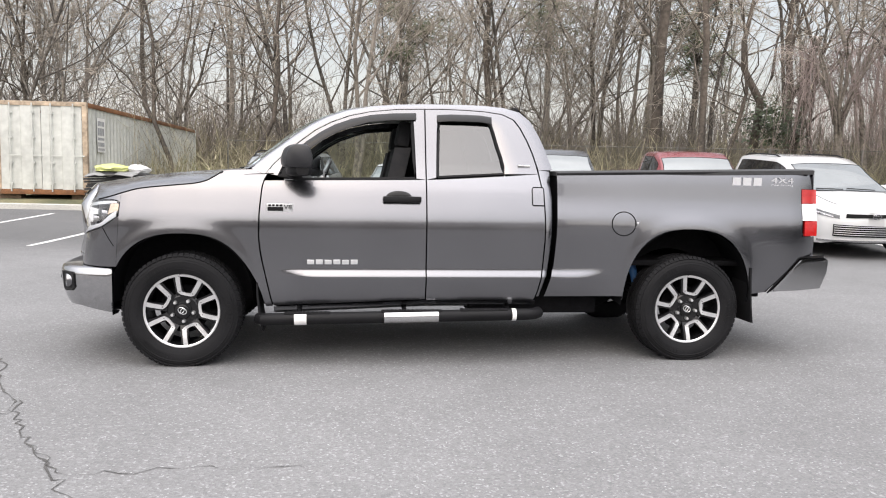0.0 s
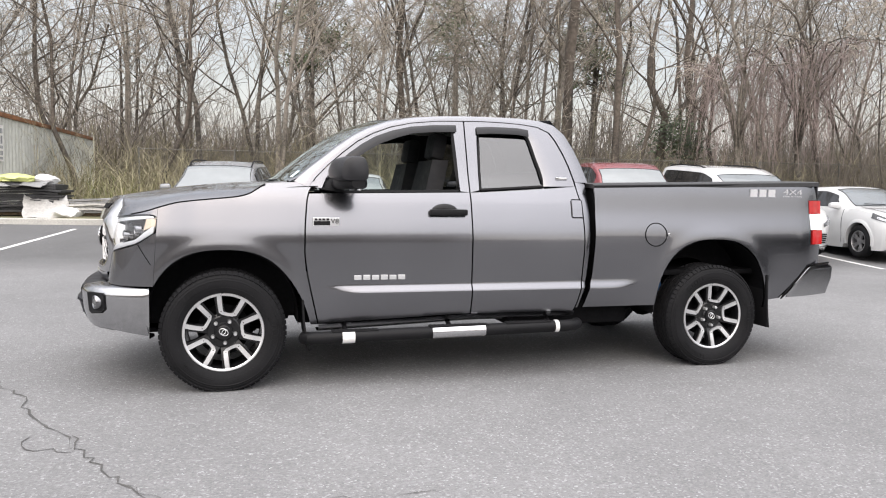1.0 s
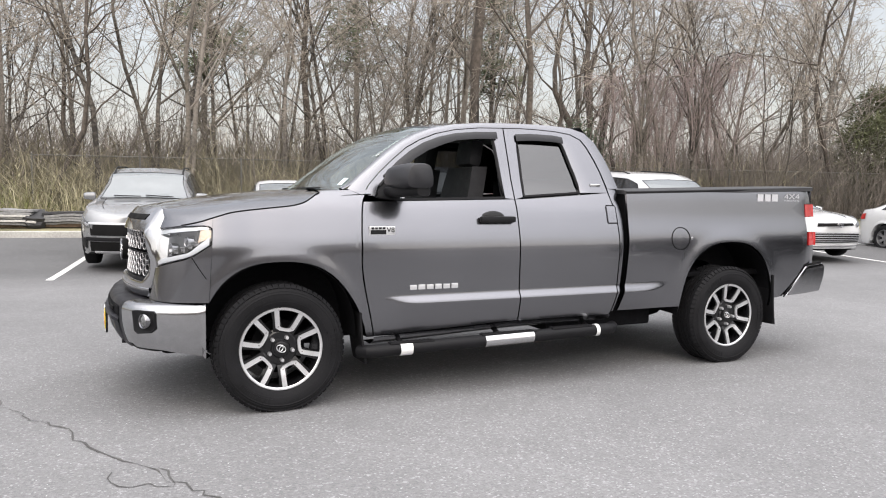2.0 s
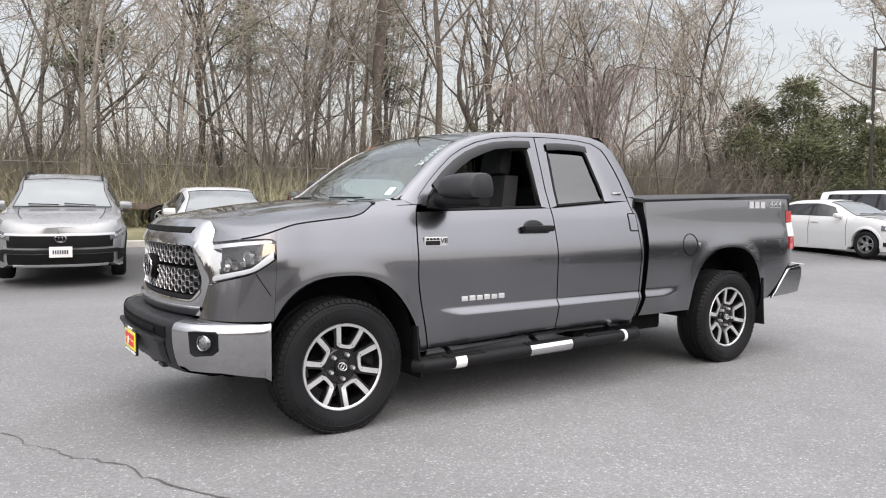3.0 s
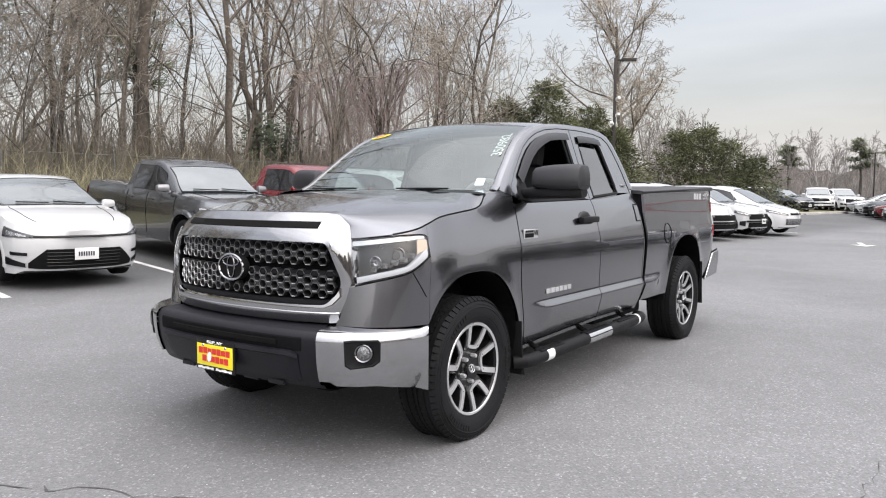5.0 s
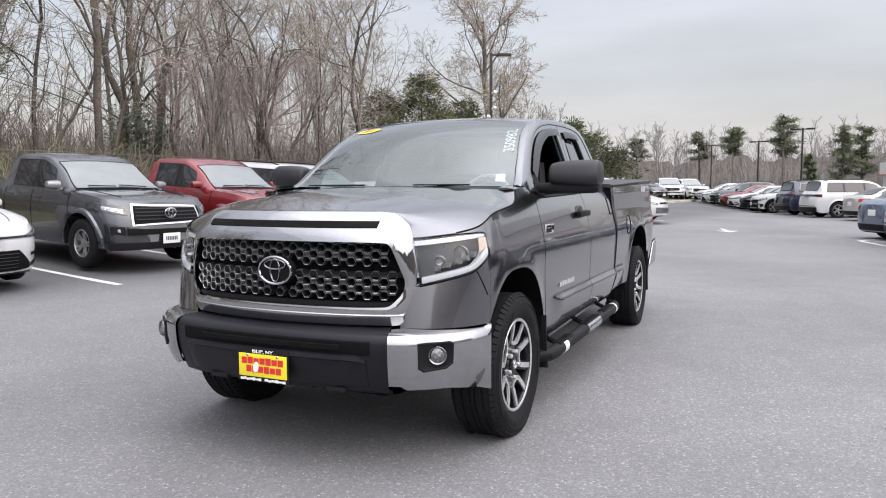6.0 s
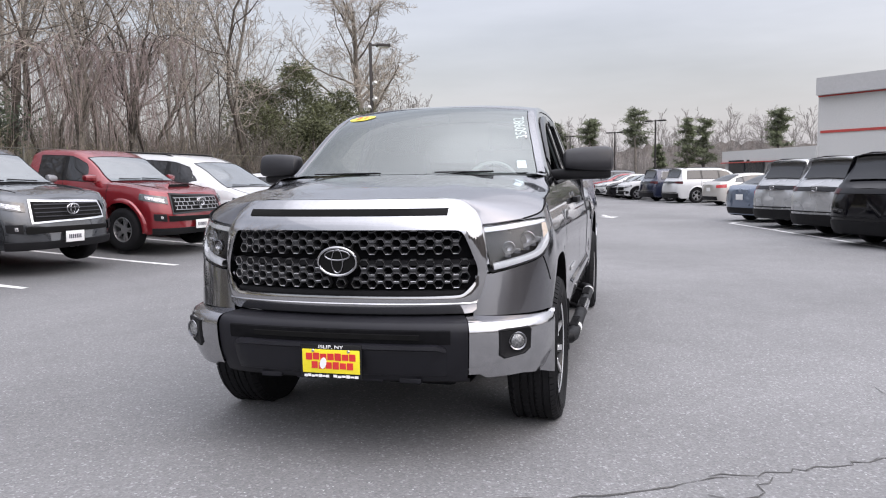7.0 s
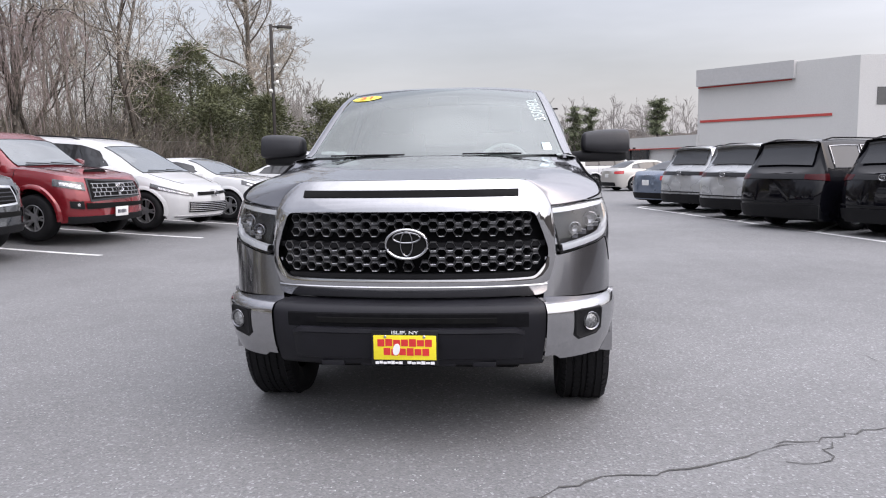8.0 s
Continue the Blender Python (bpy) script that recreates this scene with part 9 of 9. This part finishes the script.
box(bm, 4.74, 4.775, -0.14, 0.14, 1.22, 1.30, 0.015)
part("tailgate_handle", bm, "trim", tg)
rb = None
bm = bmesh.new()
rows = []
for y in lin(-0.60, 0.60, 14):
    rows.append([(x, y, z) for x, z in ((4.62, 0.76), (4.78, 0.79), (4.85, 0.79), (4.87, 0.75), (4.86, 0.62), (4.80, 0.55), (4.66, 0.53))])
grid(bm, rows)
rb = part("rear_bumper", bm, "trim", truck)
for sg in (-1, 1):
    bm = bmesh.new()
    def rb_pts(y, sh):
        return [(4.36 + sh, y, 0.535), (4.60 + sh * 0.3, y, 0.782), (4.80, y, 0.803), (4.83, y, 0.775), (4.825, y, 0.69), (4.775, y, 0.562), (4.60, y, 0.545)]
    rows = [[(p[0], sg * p[1], p[2]) for p in rb_pts(y, sh)] for y, sh in ((0.60, 0.25), (0.80, 0.14), (0.92, 0.03), (0.962, 0.0), (0.972, 0.012))]
    vr = grid(bm, rows, loop=True)
    bm.faces.new(vr[-1])
    re = part("bumper_end", bm, "steel_bright", rb, "bright metal rear bumper end")
    bm = bmesh.new()
    pts = [(4.345, sg * 0.966, 0.525), (4.590, sg * 0.966, 0.795), (4.80, sg * 0.962, 0.815)]
    tube(bm, pts, 0.007, 5)
    part("bumper_gap", bm, "under", re)
    bm = bmesh.new()
    rows = [[(x, sg * (0.976 + dy), z + dz) for dy, dz in ((-0.012, 0.010), (0.0, 0.004), (0.0, -0.022), (-0.004, -0.026))] for x, z in ((4.395, 0.558), (4.606, 0.772), (4.64, 0.783), (4.80, 0.797))]
    grid(bm, rows)
    part("bright_edge", bm, "chrome", re)

# ---- badges and decals
bm = bmesh.new()
yb = skin(1.03, 0.755)[1]
for k, x in enumerate(lin(0.855, 1.16, 5)):
    box(bm, x, x + 0.05, -0.004, 0.004, 0.734, 0.768 if k % 2 else 0.766, 0.003, pose(0, -yb - 0.006, 0))
    box(bm, x + 0.012, x + 0.038, -0.0045, 0.0045, 0.744, 0.757, 0.0, pose(0, -yb - 0.0065, 0))
part("door_badge", bm, "lamp_silver", truck, "chrome model badge as plain blocks")
bm = bmesh.new()
yb = skin(0.66, 1.13)[1]
box(bm, 0.575, 0.755, -0.004, 0.004, 1.10, 1.16, 0.006, pose(0, -yb - 0.004, 0))
bd = part("engine_badge", bm, "lamp_silver", truck, "chrome engine badge")
bm = bmesh.new()
box(bm, 0.583, 0.69, -0.002, 0.002, 1.107, 1.134, 0.0, pose(0, -yb - 0.0095, 0))
for k in range(4):
    box(bm, 0.588 + 0.026 * k, 0.606 + 0.026 * k, -0.002, 0.002, 1.139, 1.152, 0.0, pose(0, -yb - 0.0095, 0))
part("badge_inlay", bm, "gloss_black", bd)
lettering("V8", 0.046, at(0.722, -yb - 0.010, 1.133, FACE_LEFT), "gloss_black", bd, "badge_lettering", 0.001, 1.1)
yb = skin(4.2, 1.38, True)[1]
decal = new("bed_decal")
decal.parent = truck
decal["label"] = "silver-white off-road decal"
lettering("4X4", 0.062, at(4.435, -yb - 0.0035, 1.385, FACE_LEFT), "decal", decal, "decal_lettering", 0.0008, 1.75)
lettering("OFF ROAD", 0.022, at(4.435, -yb - 0.003, 1.348, FACE_LEFT), "decal", decal, "decal_lettering", 0.0008, 1.7)
for k in range(3):
    x = 4.03 + 0.085 * k
    bm = bmesh.new()
    box(bm, x, x + 0.066, -0.001, 0.001, 1.345, 1.405, 0, pose(0, -yb - 0.0035, 0))
    part("decal_block", bm, "decal", decal)
bm = bmesh.new()
yb = skin(2.42, 1.455)[1]
box(bm, 2.385, 2.475, -0.003, 0.003, 1.445, 1.465, 0.002, pose(0, -yb - 0.006, 0))
part("pillar_badge", bm, "satin_chrome", truck)

# stickers on the windscreen
bm = bmesh.new()
c = (0.93, 0.66)
n = 24
vs_ = []
for k in range(n):
    an = 2 * math.pi * k / n
    vs_.append(bm.verts.new(screen_pt(0.80 + 0.075 * math.sin(an), 0.825 + 0.165 * math.cos(an), 0.045, 0.004)))
bm.faces.new(vs_)
stk = part("oval_sticker", bm, "yellow", truck, "yellow oval year sticker")
q0, q1, q2 = screen_pt(0.80, 0.825, 0.045, 0.007), screen_pt(0.80, 0.725, 0.045, 0.007), screen_pt(0.86, 0.825, 0.045, 0.007)
ex, ez = (q1 - q0).normalized(), (q2 - q0).normalized()
nn = ex.cross(ez).normalized()
lettering("21", 0.10, Matrix(((ex.x, ez.x, nn.x, q0.x), (ex.y, ez.y, nn.y, q0.y), (ex.z, ez.z, nn.z, q0.z), (0, 0, 0, 1))), "red_ink", stk, "sticker_year", 0.0005, 1.2)
q0, q1 = screen_pt(0.30, -0.93, 0.045, 0.006), screen_pt(0.86, -0.90, 0.045, 0.006)
ex = (q1 - q0).normalized()
ez = Vector((0, 1, 0))
nn = ex.cross(ez).normalized()
if nn.z < 0:
    nn = -nn
ez = nn.cross(ex).normalized()
mid = (q0 + q1) / 2 + nn * 0.004
flip = Matrix(((ex.x, ez.x, nn.x, mid.x), (ex.y, ez.y, nn.y, mid.y), (ex.z, ez.z, nn.z, mid.z), (0, 0, 0, 1)))
ck = lettering("350982", 0.105, flip @ Matrix.Translation((-0.02, 0, 0)), "chalk", truck, "chalk_number", 0.0005, 1.0)
ck["label"] = "hand-chalked white stock number"
bm = bmesh.new()
bm.faces.new([bm.verts.new(screen_pt(t, f, 0.045, 0.004)) for t, f in ((0.07, -0.86), (0.07, -0.93), (0.13, -0.93), (0.13, -0.86))])
part("inspection_sticker", bm, "sticker_blue", truck)

# ---- cabin
def seat(x, y, s=1.0, name="front_seat"):
    st = new(name)
    st.parent = truck
    bm = bmesh.new()
    box(bm, x - 0.25, x + 0.25, y - 0.26, y + 0.26, 0.86, 1.02, 0.05)
    part("cushion", bm, "cloth", st)
    bm = bmesh.new()
    rows = []
    for t in lin(0, 1, 8):
        z = 0.98 + 0.60 * t
        xx = x + 0.20 + 0.14 * t
        w = 0.26 - 0.05 * t ** 2
        rows.append([(xx - 0.05, y - w * 0.6, z), (xx - 0.075, y - w, z), (xx + 0.05, y - w, z), (xx + 0.07, y, z), (xx + 0.05, y + w, z), (xx - 0.075, y + w, z), (xx - 0.05, y + w * 0.6, z), (xx - 0.06, y, z)])
    vr = grid(bm, rows, loop=True)
    bm.faces.new(vr[-1])
    part("backrest", bm, "cloth", st)
    bm = bmesh.new()
    box(bm, -0.055, 0.055, -0.13, 0.13, -0.10, 0.10, 0.04, pose(x + 0.345, y, 1.685, 0, 10, 0))
    for d in (-0.06, 0.06):
        tube(bm, [(x + 0.335, y + d, 1.55), (x + 0.345, y + d, 1.64)], 0.008, 6)
    part("headrest", bm, "cloth", st)


seat(1.22, -0.42)
seat(1.22, 0.42)
bm = bmesh.new()
box(bm, 2.02, 2.45, -0.72, 0.72, 0.86, 1.02, 0.05)
box(bm, 2.38, 2.50, -0.72, 0.72, 0.95, 1.52, 0.05)
part("rear_bench", bm, "cloth", truck)
bm = bmesh.new()
rows = []
for y in lin(-0.80, 0.80, 12):
    hump = 0.03 * math.exp(-((y + 0.42) / 0.2) ** 2)
    rows.append([(0.36, y, 1.30), (0.46, y, 1.375 + hump * 0.4), (0.66, y, 1.385 + hump), (0.80, y, 1.36 + hump), (0.86, y, 1.28), (0.84, y, 1.0), (0.70, y, 0.85)])
grid(bm, rows)
part("dashboard", bm, "dash", truck)
bm = bmesh.new()
sw = pose(0.93, -0.42, 1.30, 0, 0, 0) @ pose(0, 0, 0, 0, -68, 0)
tube(bm, [sw @ Vector((0.185 * math.cos(2 * math.pi * k / 30), 0.185 * math.sin(2 * math.pi * k / 30), 0)) for k in range(31)], 0.017, 7, cap=False)
part("steering_wheel", bm, "alloy", truck)
bm = bmesh.new()
for an in (0, 2.4, -2.4):
    tube(bm, [sw @ Vector((0, 0, -0.01)), sw @ Vector((0.18 * math.cos(an), 0.18 * math.sin(an), 0))], 0.016, 6)
tube(bm, [sw @ Vector((0, 0, 0.01)), sw @ Vector((0, 0, -0.16))], 0.035, 8)
part("wheel_spokes", bm, "trim", truck)
bm = bmesh.new()
box(bm, 0.56, 2.56, -0.80, 0.80, 0.52, 0.60, 0.01)
part("cab_floor", bm, "under", truck)
bm = bmesh.new()
rows = []
for x in lin(1.2, 2.45, 6):
    rows.append([(x, f * 0.60, 1.845 + 0.03 * (1 - f * f)) for f in lin(-1, 1, 8)])
grid(bm, rows)
part("headlining", bm, "lining", truck)
for sg in (-1, 1):
    bm = bmesh.new()
    rows = []
    for x in lin(0.62, 2.50, 14):
        rows.append([(x, sg * y, z) for y, z in ((0.855, belt(x) - 0.02), (0.80, belt(x) - 0.04), (0.79, 1.15), (0.77, 1.0), (0.82, 0.60))])
    grid(bm, rows)
    part("door_trim", bm, "cloth", truck)
    bm = bmesh.new()
    grid(bm, [[(x, sg * (smooth_list(CAB, z) - 0.05), z) for z in lin(1.30, 1.84, 6)] for x in (1.62, 1.70, 1.79)])
    part("pillar_lining", bm, "cloth", truck)
bm = bmesh.new()
box(bm, -0.012, 0.012, -0.11, 0.11, -0.03, 0.03, 0.01, pose(1.02, 0, 1.79))
part("interior_mirror", bm, "trim", truck)
